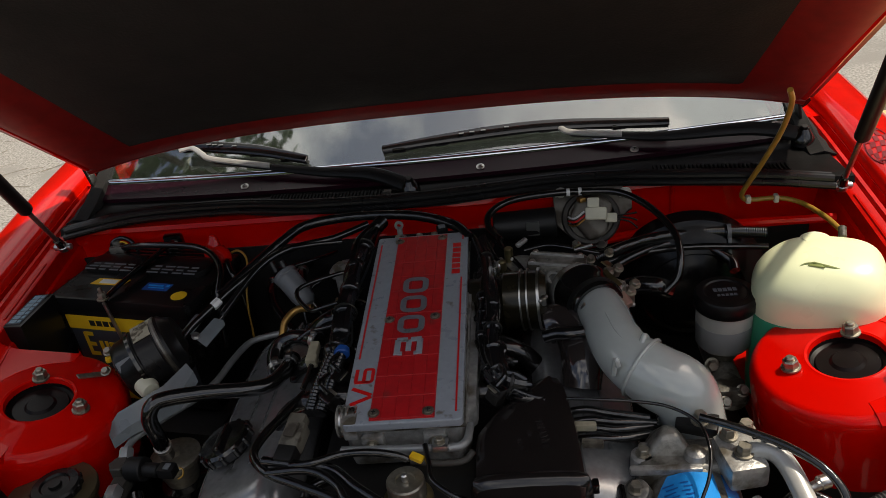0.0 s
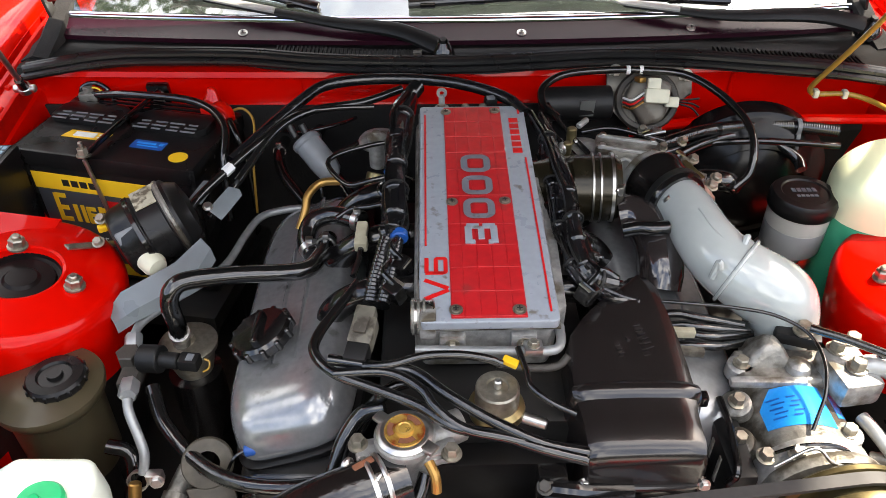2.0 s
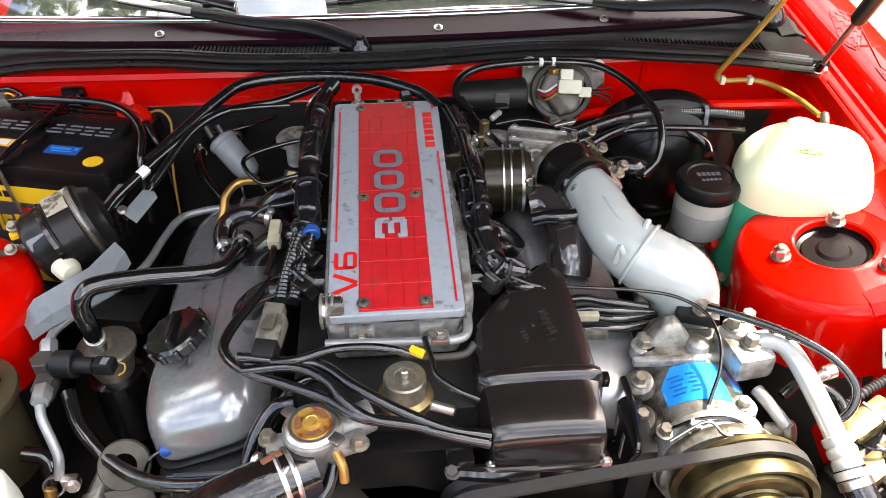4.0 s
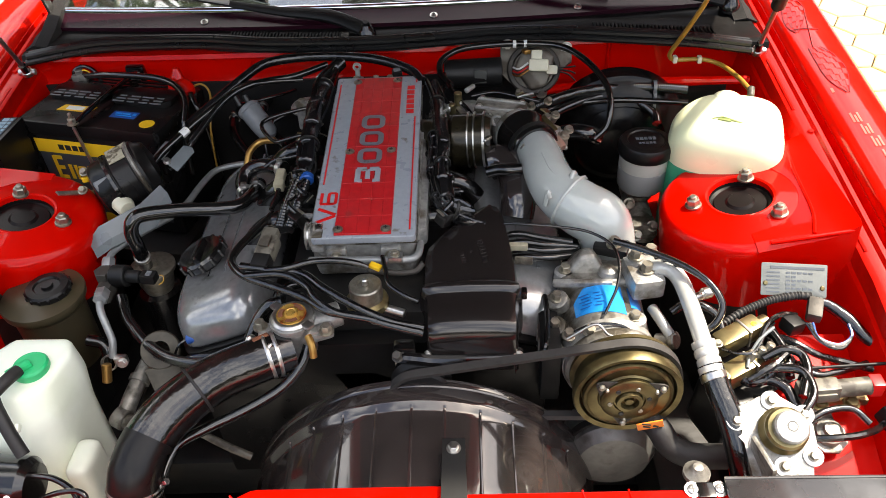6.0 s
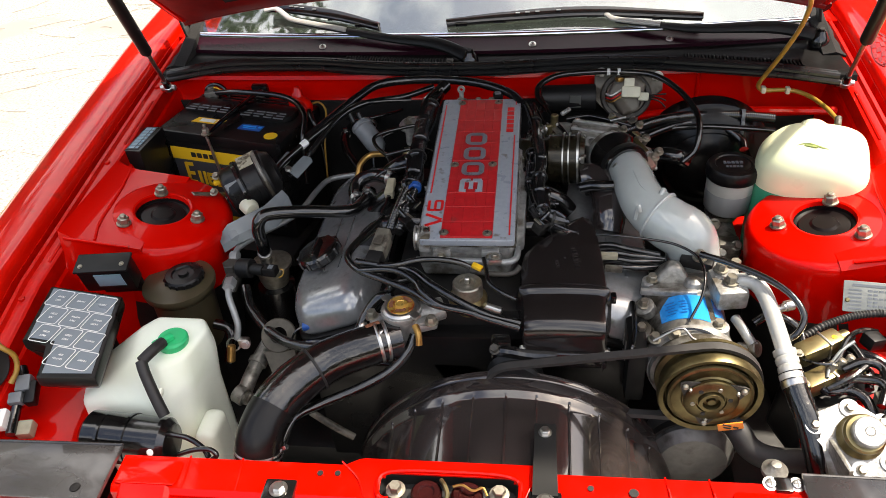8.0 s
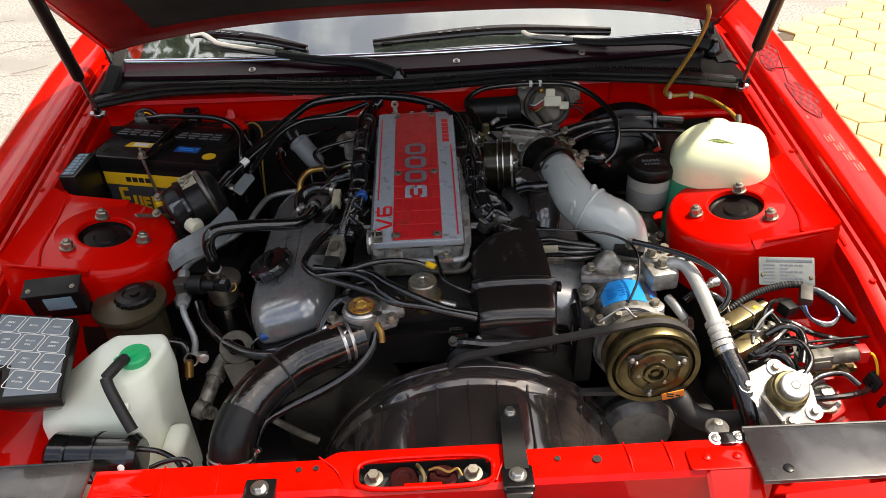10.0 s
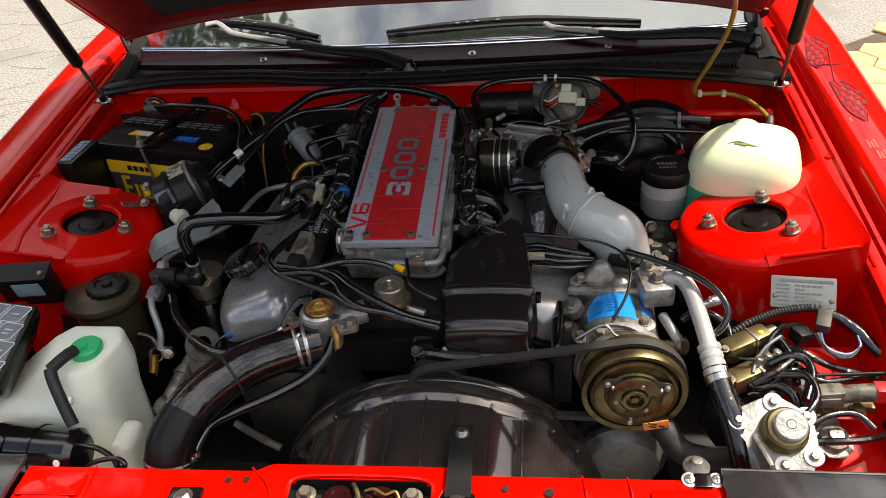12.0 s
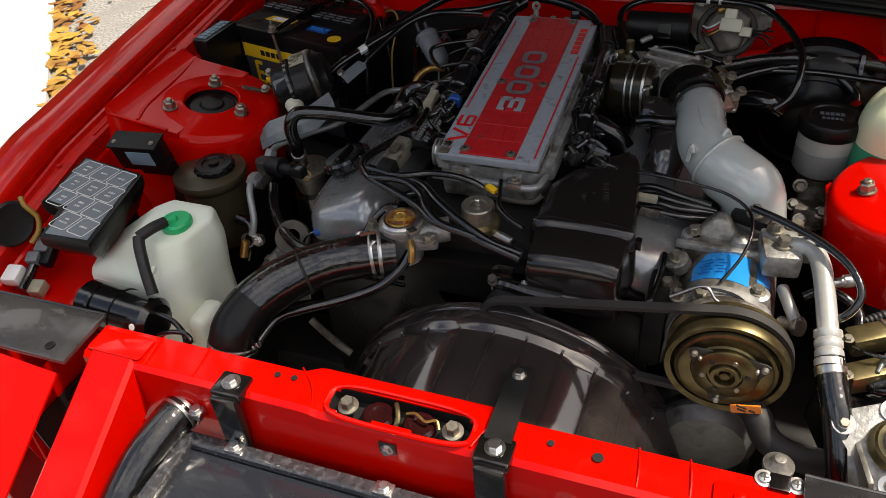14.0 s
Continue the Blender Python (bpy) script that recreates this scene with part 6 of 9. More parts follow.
def build_compressor():
    ob = thing("air_compressor", "oily cast aluminium air conditioning compressor with blue label", "compressor", (0.18, 0.65, 0.695))
    part("body", rod((0.178, 0.575, 0.757), (0.180, 0.745, 0.757), 0.0625, seg=48, edge=0.006), CAST_DIRTY, ob)
    part("front_band", lathe(pose(0.178, 0.612, 0.757, 90, 0, 0), [(0.0615, -0.004), (0.0655, -0.003), (0.0660, 0.006), (0.0650, 0.022), (0.0615, 0.024)], 48), CAST, ob, "machined front band")
    part("rear_head", prism([(-0.066, -0.022), (0.062, -0.024), (0.060, 0.034), (-0.058, 0.036)], 0.760, 0.822, pose(0.176, 0.708, 0), 0.008, 3, [(-0.058, -0.018), (0.052, -0.020), (0.050, 0.030), (-0.050, 0.032)]), CAST_DIRTY, ob)
    part("head_edge", box((0.150, 0.690, 0.819), (0.084, 0.010, 0.010), 0.003, (0, 0, -2)), CAST, ob)
    rows = []
    for q in range(13):
        a = radians(133 - 66 * q / 12)
        y0, y1 = (0.628 + 0.008 * (1 - q / 12), 0.684 - 0.022 * max(0.0, 1 - q / 3))
        rows.append([(0.178 + 0.0632 * math.cos(a), y0 + (y1 - y0) * k / 4, 0.757 + 0.0632 * math.sin(a)) for k in range(5)])
    part("label", sheet(rows, 0.0006), BLUE, ob, "bright blue maker's label")
    rows = [[(0.178 + 0.0634 * math.cos(radians(57 - 22 * q / 5)), 0.646 + 0.010 * k + 0.002 * q, 0.757 + 0.0634 * math.sin(radians(57 - 22 * q / 5))) for k in range(5)] for q in range(6)]
    part("label", sheet(rows, 0.0006), BLUE, ob, "second blue label")
    bm = bmesh.new()
    for q in range(5):
        for b in range(2):
            a0 = radians(124 - 19 * b - 3 * (q % 2))
            y = 0.644 + 0.006 * q
            a1 = a0 - radians(13 if b == 0 else 9)
            vs = [bm.verts.new((0.178 + 0.0642 * math.cos(a), yy, 0.757 + 0.0642 * math.sin(a))) for a, yy in ((a0, y), (a1, y), (a1, y + 0.0018), (a0, y + 0.0018))]
            bm.faces.new(vs)
    part("label_print", bm, BLUE_INK, ob)
    part("hump", prism([(-0.040, -0.02), (0.034, -0.024), (0.026, 0.03), (-0.022, 0.036)], 0, 0.034, pose(0.160, 0.726, 0.812), 0.009, 3, [(-0.012, -0.006), (0.010, -0.008), (0.008, 0.012), (-0.006, 0.014)]), CAST_DIRTY, ob, "cast pyramid on the compressor head")
    for p, u in (((0.112, 0.672, 0.806), (-0.4, -0.2, 1)), ((0.106, 0.634, 0.790), (-0.6, -0.3, 1))):
        part("ear", lathe(aim(p, Vector(p) + Vector(u)), [(0.017, -0.014), (0.016, 0.0), (0.013, 0.002), (0, 0.002)], 24), CAST_DIRTY, ob)
    part("clutch_lead", tube([(0.128, 0.602, 0.812), (0.150, 0.600, 0.826), (0.180, 0.600, 0.826), (0.200, 0.596, 0.818), (0.196, 0.588, 0.810)], 0.0018, seg=6), RUBBER, ob)
    part("knob", lathe(pose(0.188, 0.706, 0.822), [(0.014, 0), (0.012, 0.008), (0.005, 0.012), (0, 0.0125)], 24), CAST, ob)
    for p in ((0.112, 0.672, 0.808), (0.106, 0.634, 0.792), (0.122, 0.606, 0.800), (0.148, 0.598, 0.814), (0.106, 0.600, 0.780)):
        part("body_bolt", hexhead(p, (0, -0.2, 1), 0.0072, 0.010), NUT, ob)
    for k in range(5):
        y = 0.618 + 0.024 * k
        part("cooling_rib", prism([(-0.0045, 0.0), (0.0045, 0.0), (0.003, 0.022), (-0.003, 0.022)], -0.055, 0.0, pose(0.1045, y, 0.785, 0, 0, 90), 0.0015), CAST, ob)
    for p in ((0.128, 0.715, 0.818), (0.214, 0.626, 0.808)):
        part("body_boss", lathe(pose(*p), [(0.016, -0.012), (0.015, 0.002), (0.012, 0.004), (0, 0.004)], 24), CAST, ob)
        part("body_bolt", hexhead((p[0], p[1], p[2] + 0.004), (0, 0, 1), 0.0072, 0.008), NUT, ob)
    part("front_flange", lathe(pose(0.182, 0.585, 0.762, 90, 0, 0), [(0.060, -0.006), (0.066, -0.006), (0.068, 0.0), (0.066, 0.008), (0.058, 0.010)], 44), CAST_DIRTY, ob)
    part("port_block", box((0.234, 0.690, 0.828), (0.046, 0.062, 0.034), 0.007, (0, 0, 8)), CAST, ob)
    for p in ((0.226, 0.712, 0.846), (0.236, 0.683, 0.846), (0.20, 0.740, 0.846), (0.250, 0.725, 0.842)):
        part("port_bolt", hexhead(p, (0, 0, 1), 0.0082, 0.011), NUT, ob)
    part("clamp_piece", box((0.198, 0.745, 0.838), (0.05, 0.03, 0.016), 0.004, (0, 0, -20)), MATTE, ob)
    part("side_nipple", merge(rod((0.245, 0.62, 0.775), (0.266, 0.606, 0.786), 0.008), rod((0.262, 0.608, 0.784), (0.268, 0.604, 0.788), 0.0125)), CAST_DIRTY, ob)
    part("mount_bracket", prism([(0.084, 0.585), (0.112, 0.585), (0.114, 0.68), (0.098, 0.69), (0.084, 0.66)], 0.69, 0.795, None, 0.006), MATTE, ob, "black steel mounting bracket")
    part("bracket_edge", tube([(0.082, 0.588, 0.78), (0.090, 0.592, 0.798), (0.096, 0.64, 0.804), (0.096, 0.68, 0.806)], 0.004, seg=8), BLACK, ob)
    # aluminium suction pipe and its hose
    pipe = thing("air_conditioning_pipe", "bare aluminium pipe crimped to a black hose", "pipe", (0.25, 0.70, 0.83))
    part("pipe", tube([(0.240, 0.690, 0.838), (0.254, 0.688, 0.846), (0.270, 0.678, 0.848), (0.280, 0.655, 0.842), (0.287, 0.610, 0.828), (0.292, 0.572, 0.814)], 0.0115, seg=18), WHITE_PIPE, pipe, "bare aluminium pipe")
    part("branch", tube([(0.244, 0.655, 0.80), (0.250, 0.632, 0.80), (0.262, 0.607, 0.79)], 0.0075, seg=14), DULL_SHADED_PIPE, pipe)
    part("service_port", merge(rod((0.284, 0.632, 0.836), (0.306, 0.640, 0.838), 0.006), rod((0.303, 0.640, 0.838), (0.316, 0.644, 0.839), 0.008)), STEEL, pipe)
    fer = [(0.0105, 0), (0.0155, 0.0015), (0.0155, 0.008), (0.0135, 0.011), (0.0155, 0.014), (0.0155, 0.020), (0.0135, 0.023), (0.0155, 0.026), (0.0155, 0.033), (0.0145, 0.035), (0.0165, 0.036), (0.0165, 0.044), (0.014, 0.045)]
    part("ferrule", lathe(aim((0.291, 0.575, 0.816), (0.302, 0.500, 0.780)), fer, 32), WHITE_PIPE, pipe, "crimped ferrule")
    part("hose", tube([(0.2955, 0.545, 0.8015), (0.302, 0.515, 0.786), (0.310, 0.488, 0.770), (0.320, 0.450, 0.735), (0.330, 0.415, 0.69), (0.335, 0.39, 0.64)], 0.0165, seg=20), RUBBER, pipe, "shiny black hose")
    part("crimp_band", lathe(aim((0.2968, 0.5357, 0.7971), (0.302, 0.515, 0.786)), [(0.0160, 0), (0.0174, 0.001), (0.0174, 0.009), (0.0160, 0.010)], 32), STEEL, pipe, "bright crimp band")
    for p in ((0.262, 0.688, 0.862), (0.275, 0.677, 0.862)):
        part("pipe_clip", rod((p[0] - 0.004, p[1], p[2] - 0.004), (p[0] + 0.004, p[1], p[2]), 0.004), RUBBER, pipe)
    return ob


build_compressor()


# ---- things of the bay, battery side ----
def build_battery():
    M = pose(-0.668, 1.153, 0.66, 0, 0, -14) @ Matrix.Diagonal((1.085, 1.0, 1.0, 1.0))
    ob = thing("car_battery", "black car battery with yellow label under a hold-down bar", "battery", (-0.668, 1.153, 0.66))
    b = prism(round_rect(0.262, 0.170, 0.006), 0, 0.208, M, 0.003)
    case = part("case", b, BATTERY, ob, "black plastic battery case")
    part("cover", prism(round_rect(0.266, 0.174, 0.006), 0.198, 0.224, M, 0.004), BATTERY, ob, "black battery cover")
    for x, w in ((-0.068, 0.105), (0.058, 0.110)):
        cap = part("vent_cap", prism([(-w / 2, -0.022), (w / 2 - 0.012, -0.026), (w / 2, -0.012), (w / 2, 0.018), (w / 2 - 0.010, 0.026), (-w / 2 + 0.010, 0.026), (-w / 2, 0.014)], 0.222, 0.236, M @ pose(x, 0.022, 0), 0.004, 2), BATTERY, ob, "raised black vent cap")
        for r in range(3):
            for k in range(4):
                part("cap_print", bars([(0, 0, 0.013 + 0.004 * ((k + r) % 3), 0.0032)], M @ pose(x - w / 2 + 0.020 + 0.0235 * k, 0.012 - 0.010 * r, 0.2365)), CAN_GREY if (r + k) % 3 else BRACKET, cap)
    for i in range(3):
        part("terminal_strip", box((0, 0, 0), (0.20 - 0.03 * i, 0.008, 0.008), 0.003), BLACK, ob).matrix_local = Matrix.Translation(-Vector(ob.location)) @ M @ pose(0.0, 0.058 + 0.012 * i, 0.226)
    part("sticker", prism([(-0.030, -0.010), (0.034, -0.010), (0.038, 0.010), (-0.024, 0.010)], 0.2245, 0.2252, M @ pose(-0.052, -0.030, 0), 0), YELLOW, ob, "yellow sticker")
    part("sticker_field", bars([(0.0, 0, 0.032, 0.012), (0.026, 0.003, 0.012, 0.003), (0.026, -0.004, 0.012, 0.003)], M @ pose(-0.050, -0.030, 0.2255)), INK_WHITE, ob)
    part("sticker", prism(round_rect(0.048, 0.022, 0.002), 0.2245, 0.2252, M @ pose(0.048, -0.036, 0), 0), BLUE_INK, ob, "blue sticker")
    part("sticker_mark", bars([(-0.004, 0.003, 0.028, 0.004), (0.0, -0.004, 0.030, 0.002), (0.018, 0.003, 0.006, 0.006)], M @ pose(0.048, -0.036, 0.2255)), BLUE, ob)
    part("sticker", lathe(M @ pose(0.102, -0.058, 0.2243), [(0.013, 0), (0.013, 0.001), (0, 0.001)], 28), YELLOW, ob, "round orange sticker")
    F = M @ pose(0, -0.0852, 0.10, 90, 0, 0)
    part("label", prism([(-0.110, -0.075), (0.112, -0.075), (0.112, 0.060), (-0.110, 0.060)], 0, 0.0006, F, 0), LABEL_SLATE, case, "dark slate front label")
    part("label_band", prism([(-0.112, 0.060), (0.085, 0.060), (0.098, 0.076), (0.080, 0.088), (-0.112, 0.088)], 0, 0.0009, F, 0), YELLOW, case, "yellow label band")
    part("label_band", prism([(-0.09, -0.092), (0.02, -0.092), (0.02, -0.070), (-0.09, -0.070)], 0, 0.0009, F, 0), YELLOW, case)
    for i in range(4):
        part("brand_mark", bars([(-0.062 + 0.0135 * i, 0.074, 0.0105, 0.011)], F @ pose(0, 0, 0.0009)), INK_DARK, case, "dark mark as a plain bar")
    ever = [(-0.086, 0.028, 0.007, 0.050), (-0.078, 0.050, 0.016, 0.008), (-0.078, 0.028, 0.014, 0.008), (-0.078, 0.007, 0.016, 0.008)]
    ever += [(-0.060, 0.020, 0.007, 0.032), (-0.049, 0.020, 0.006, 0.032), (-0.036, 0.031, 0.014, 0.007), (-0.036, 0.020, 0.014, 0.006), (-0.036, 0.007, 0.014, 0.007), (-0.041, 0.019, 0.006, 0.028), (-0.021, 0.020, 0.007, 0.034), (-0.014, 0.032, 0.010, 0.008)]
    for group in (ever[:4], ever[4:6], ever[6:10], ever[10:]):
        part("brand_mark", bars(group, F @ pose(0, 0, 0.0007)), YELLOW, case, "yellow mark as plain bars")
    red = [(0.006, 0.046, 0.024, 0.009), (-0.003, 0.037, 0.008, 0.012), (0.006, 0.027, 0.024, 0.009), (0.014, 0.017, 0.008, 0.012), (0.006, 0.007, 0.024, 0.009), (0.032, 0.025, 0.008, 0.044), (0.032, 0.036, 0.020, 0.008), (0.056, 0.022, 0.018, 0.034)]
    for group in (red[:5], red[5:7], red[7:]):
        part("brand_mark", bars(group, F @ pose(0, 0, 0.0007)), INK_RED, case, "red mark as plain bars")
    part("warranty_print", letters("5 Year Warranty", 0.0135, F @ pose(-0.010, -0.024, 0.0008), 0.0003, 0.0002, 1.2), INK_WHITE, case, "white print: 5 Year Warranty")
    part("small_print", bars([(-0.03 + 0.022 * i, -0.036, 0.018, 0.0025) for i in range(5)], F @ pose(0, 0, 0.0007)), FUSE_FACE, case)
    # hold-down
    bar = thing("battery_hold_down", "black steel battery hold-down bar with a threaded hook", "bracket", tuple(M @ Vector((0, 0, 0.226))))
    part("bar", tube([M @ Vector((-0.012, -0.094, 0.226)), M @ Vector((-0.010, -0.080, 0.234)), M @ Vector((-0.004, 0.0, 0.240)), M @ Vector((0.0, 0.09, 0.240))], 0.009, seg=10, flat=0.5), RUBBER, bar)
    part("nut", merge(hexhead(M @ Vector((-0.012, -0.094, 0.233)), (0, 0, 1), 0.0075, 0.010), rod(M @ Vector((-0.012, -0.094, 0.23)), M @ Vector((-0.012, -0.094, 0.255)), 0.0035)), NUT, bar)
    part("hook_rod", rod(M @ Vector((-0.012, -0.096, 0.228)), M @ Vector((0.006, -0.098, 0.10)), 0.0032), STEEL, bar)
    # side box with label
    S = pose(-0.8325, 1.052, 0.792, 0, 0, -2)
    bx_ = thing("side_relay_box", "black box with a pale printed label beside the battery", "relay box", tuple(S.translation))
    part("shell", prism([(-0.017, -0.050), (0.019, -0.052), (0.021, 0.049), (-0.017, 0.049)], -0.12, 0.100, S, 0.004, 2), BATTERY, bx_)
    part("label", prism([(-0.013, -0.044), (0.013, -0.046), (0.013, 0.044), (-0.013, 0.044)], 0.1003, 0.1010, S, 0), LABEL_SLATE, bx_, "slate label with pale bluish fields")
    for i in range(7):
        part("label_field", bars([(-0.003, 0.036 - 0.0122 * i, 0.012, 0.009), (0.008, 0.036 - 0.0122 * i, 0.006, 0.0075)], S @ pose(0, 0, 0.1013)), LABEL_ICE, bx_)
    cb = hose("battery_cable", [M @ Vector((-0.10, 0.070, 0.235)), M @ Vector((-0.02, 0.060, 0.250)), M @ Vector((0.08, 0.055, 0.252)), M @ Vector((0.135, 0.02, 0.238)), M @ Vector((0.15, -0.03, 0.20)), M @ Vector((0.155, -0.05, 0.12))], 0.006, RUBBER, "black battery cable across the case", "cable")
    t = part("terminal_clamp", merge(box(tuple(M @ Vector((-0.10, 0.070, 0.234))), (0.030, 0.022, 0.014), 0.004), rod(M @ Vector((-0.10, 0.07, 0.228)), M @ Vector((-0.10, 0.07, 0.25)), 0.008)), CAST_DIRTY, cb)
    red = thing("terminal_boot", "glossy red rubber terminal boot", "rubber boot", tuple(M @ Vector((0.118, 0.062, 0.226))))
    B = M @ pose(0.092, 0.070, 0.224, -14, 0, 0) @ Matrix.Scale(0.72, 4)
    part("boot", loft(soft_outline(0.021, 0.016, 2.6, 28), [(0.0, 0.90), (0.006, 1.04), (0.020, 1.0), (0.030, 0.86, 0.002, 0), (0.044, 0.60, 0.004, 0), (0.056, 0.42, 0.003, 0), (0.060, 0.20, 0.003, 0)], B, 3), RED_GLOSS, red)
    part("boot_sleeve", tube([B @ Vector((0.012, -0.004, 0.014)), B @ Vector((0.026, -0.008, 0.016)), B @ Vector((0.040, -0.014, 0.010)), B @ Vector((0.048, -0.022, 0.0))], 0.010, seg=14, ends=[0.013, 0.013, 0.011, 0.009]), RED_GLOSS, red, "red rubber sleeve over the cable")
    hose("terminal_cable", [B @ Vector((0.046, -0.020, 0.002)), B @ Vector((0.060, -0.035, -0.012)), B @ Vector((0.075, -0.045, -0.035)), B @ Vector((0.085, -0.03, -0.09)), B @ Vector((0.085, 0.0, -0.2))], 0.005, RUBBER, "black cable leaving the red terminal boot", "cable")
    hose("starter_wire", [B @ Vector((0.030, 0.006, 0.006)), B @ Vector((0.060, 0.010, 0.018)), B @ Vector((0.088, -0.004, 0.004)), B @ Vector((0.102, -0.03, -0.03)), B @ Vector((0.106, -0.05, -0.09)), B @ Vector((0.10, -0.03, -0.20))], 0.002, YELLOW_HOSE, "thin yellowish wire beside the terminal", "wire")


build_battery()


def build_vacuum_unit():
    """Vacuum actuator on its grey sheet bracket."""
    ob = thing("vacuum_actuator", "black round vacuum actuator with a cream nozzle", "actuator", (-0.580, 0.935, 0.83))
    a, b = Vector((-0.622, 0.926, 0.838)), Vector((-0.542, 0.968, 0.862))
    part("drum", lathe(aim(a, b) @ Matrix.Scale(1.1, 4), [(0, 0), (0.036, 0), (0.042, 0.003), (0.045, 0.010), (0.046, 0.026), (0.0475, 0.028), (0.0475, 0.034), (0.046, 0.036), (0.046, 0.062), (0.0485, 0.064), (0.0495, 0.070), (0.0485, 0.076), (0.044, 0.079), (0.038, 0.090), (0.02, 0.094), (0, 0.094)], 48), BATTERY, ob)
    part("crimp_ring", lathe(aim(a, b) @ Matrix.Scale(1.1, 4) @ Matrix.Translation((0, 0, 0.065)), [(0.0490, 0), (0.0508, 0.002), (0.0508, 0.005), (0.0490, 0.007)], 48), CAST_DIRTY, ob, "dull crimp ring")
    part("front_ring", lathe(aim(a, b) @ Matrix.Scale(1.1, 4) @ Matrix.Translation((0, 0, 0.026)), [(0.0460, 0), (0.0490, 0.001), (0.0490, 0.006), (0.0460, 0.008)], 48), BLACK, ob)
    part("top_label", box((-0.582, 0.944, 0.9030), (0.034, 0.034, 0.0016), 0.0005, (10, -14, 28)), PEELING, ob, "faded peeling label")
    part("face_plate", box((-0.598, 0.905, 0.872), (0.030, 0.014, 0.018), 0.003, (-30, -14, 28)), CAN_GREY, ob, "small grey plate")
    part("face_screw", screw((-0.610, 0.905, 0.866), (-0.6, -0.6, 0.4), 0.005, 0.003), STEEL, ob)
    part("nozzle", lathe(aim((-0.598, 0.916, 0.842), (-0.566, 0.886, 0.834)), [(0, 0), (0.017, 0), (0.0195, 0.004), (0.0195, 0.018), (0.016, 0.021), (0.0155, 0.040), (0.0125, 0.047), (0, 0.049)], 32), CREAM, ob, "cream plastic nozzle")
    part("link", prism([(-0.05, -0.004), (0.03, -0.006), (0.03, 0.005), (-0.05, 0.006)], 0, 0.003, pose(-0.652, 0.928, 0.838, 20, 30, 60), 0.001), NUT, ob)
    for p in ((-0.644, 0.940, 0.872), (-0.648, 0.922, 0.848)):
        part("link_bolt", hexhead(p, (0, -0.5, 1), 0.006, 0.006), NUT, ob)
    part("yellow_clip", box((-0.643, 0.934, 0.862), (0.012, 0.010, 0.008), 0.002, (0, 0, 30)), YELLOW, ob)
    br = thing("bracket_plate", "grey painted folded sheet-metal bracket", "bracket", (-0.55, 0.90, 0.80))
    rows = [[(-0.622, 0.836, 0.796), (-0.617, 0.828, 0.812), (-0.604, 0.812, 0.806), (-0.598, 0.804, 0.786)], [(-0.606, 0.850, 0.818), (-0.599, 0.842, 0.832), (-0.574, 0.816, 0.820), (-0.567, 0.809, 0.798)], [(-0.548, 0.888, 0.832), (-0.540, 0.880, 0.846), (-0.506, 0.850, 0.832), (-0.498, 0.842, 0.806)], [(-0.518, 0.918, 0.848), (-0.511, 0.910, 0.862), (-0.486, 0.886, 0.852), (-0.478, 0.878, 0.826)]]
    narrow = []
    for k, r in enumerate(rows):
        v = [Vector(q) for q in r]
        c = v[1].lerp(v[2], 0.95 - 0.12 * k)
        narrow.append([v[0] - (v[1] - v[0]) * 0.4, v[0], v[1], c, c + (v[3] - v[2]) * 0.6] + v[4:])
    part("fold", sheet([[tuple(q) for q in r] for r in narrow], 0.003), BRACKET, br, "grey painted sheet")
    part("tab", prism([(-0.016, -0.03), (0.018, -0.034), (0.020, 0.028), (0.008, 0.036), (-0.012, 0.030)], 0, 0.003, pose(-0.492, 0.975, 0.872, 22, 18, -25) @ Matrix.Scale(0.72, 4), 0.0015), BRACKET, br)
    part("tab", prism([(-0.016, -0.03), (0.018, -0.034), (0.020, 0.028), (0.008, 0.036), (-0.012, 0.030)], 0, 0.003, pose(-0.528, 1.000, 0.872, 15, 5, -20) @ Matrix.Scale(0.6, 4), 0.0015), BRACKET, br)
    part("bolt", hexhead((-0.512, 0.965, 0.872), (0.2, -0.5, 1), 0.005, 0.005), STEEL, br)
    # small canister and valve near the firewall
    can = thing("vacuum_canister", "small grey vacuum canister with two ports", "canister", (-0.41, 1.12, 0.84))
    part("can", lathe(aim((-0.358, 1.066, 0.855), (-0.404, 1.106, 0.898)), [(0, -0.006), (0.010, -0.004), (0.017, 0.004), (0.0195, 0.018), (0.020, 0.056), (0.0215, 0.058), (0.0215, 0.064), (0.019, 0.067), (0, 0.067)], 36), CAN_GREY, can)
    for d in (-0.009, 0.009):
        part("port", rod((-0.402 + d, 1.104, 0.894), (-0.412 + d, 1.113, 0.912), 0.005), INK_DARK, can)
    egr = thing("exhaust_valve", "round zinc-plated exhaust gas valve", "valve", (-0.29, 1.08, 0.86))
    part("diaphragm", lathe(pose(-0.290, 1.105, 0.880), [(0.012, -0.03), (0.014, 0), (0.030, 0.004), (0.031, 0.009), (0.028, 0.013), (0.012, 0.016), (0, 0.016)], 36), CAST, egr)
    part("stem", merge(rod((-0.292, 1.072, 0.865), (-0.292, 1.072, 0.912), 0.012), lathe(pose(-0.292, 1.072, 0.910), [(0.0125, 0), (0.0135, 0.004), (0.006, 0.007), (0.006, 0.011), (0, 0.011)], 24)), CAST, egr)
    part("tube", rod((-0.292, 1.06, 0.86), (-0.300, 1.04, 0.83), 0.016), ZINC, egr)
    # grounding lug and bolt pad on the firewall
    lug = thing("ground_lug", "black rubber grommet with a bolt on the firewall", "bolt", (-0.649, 1.262, 0.89))
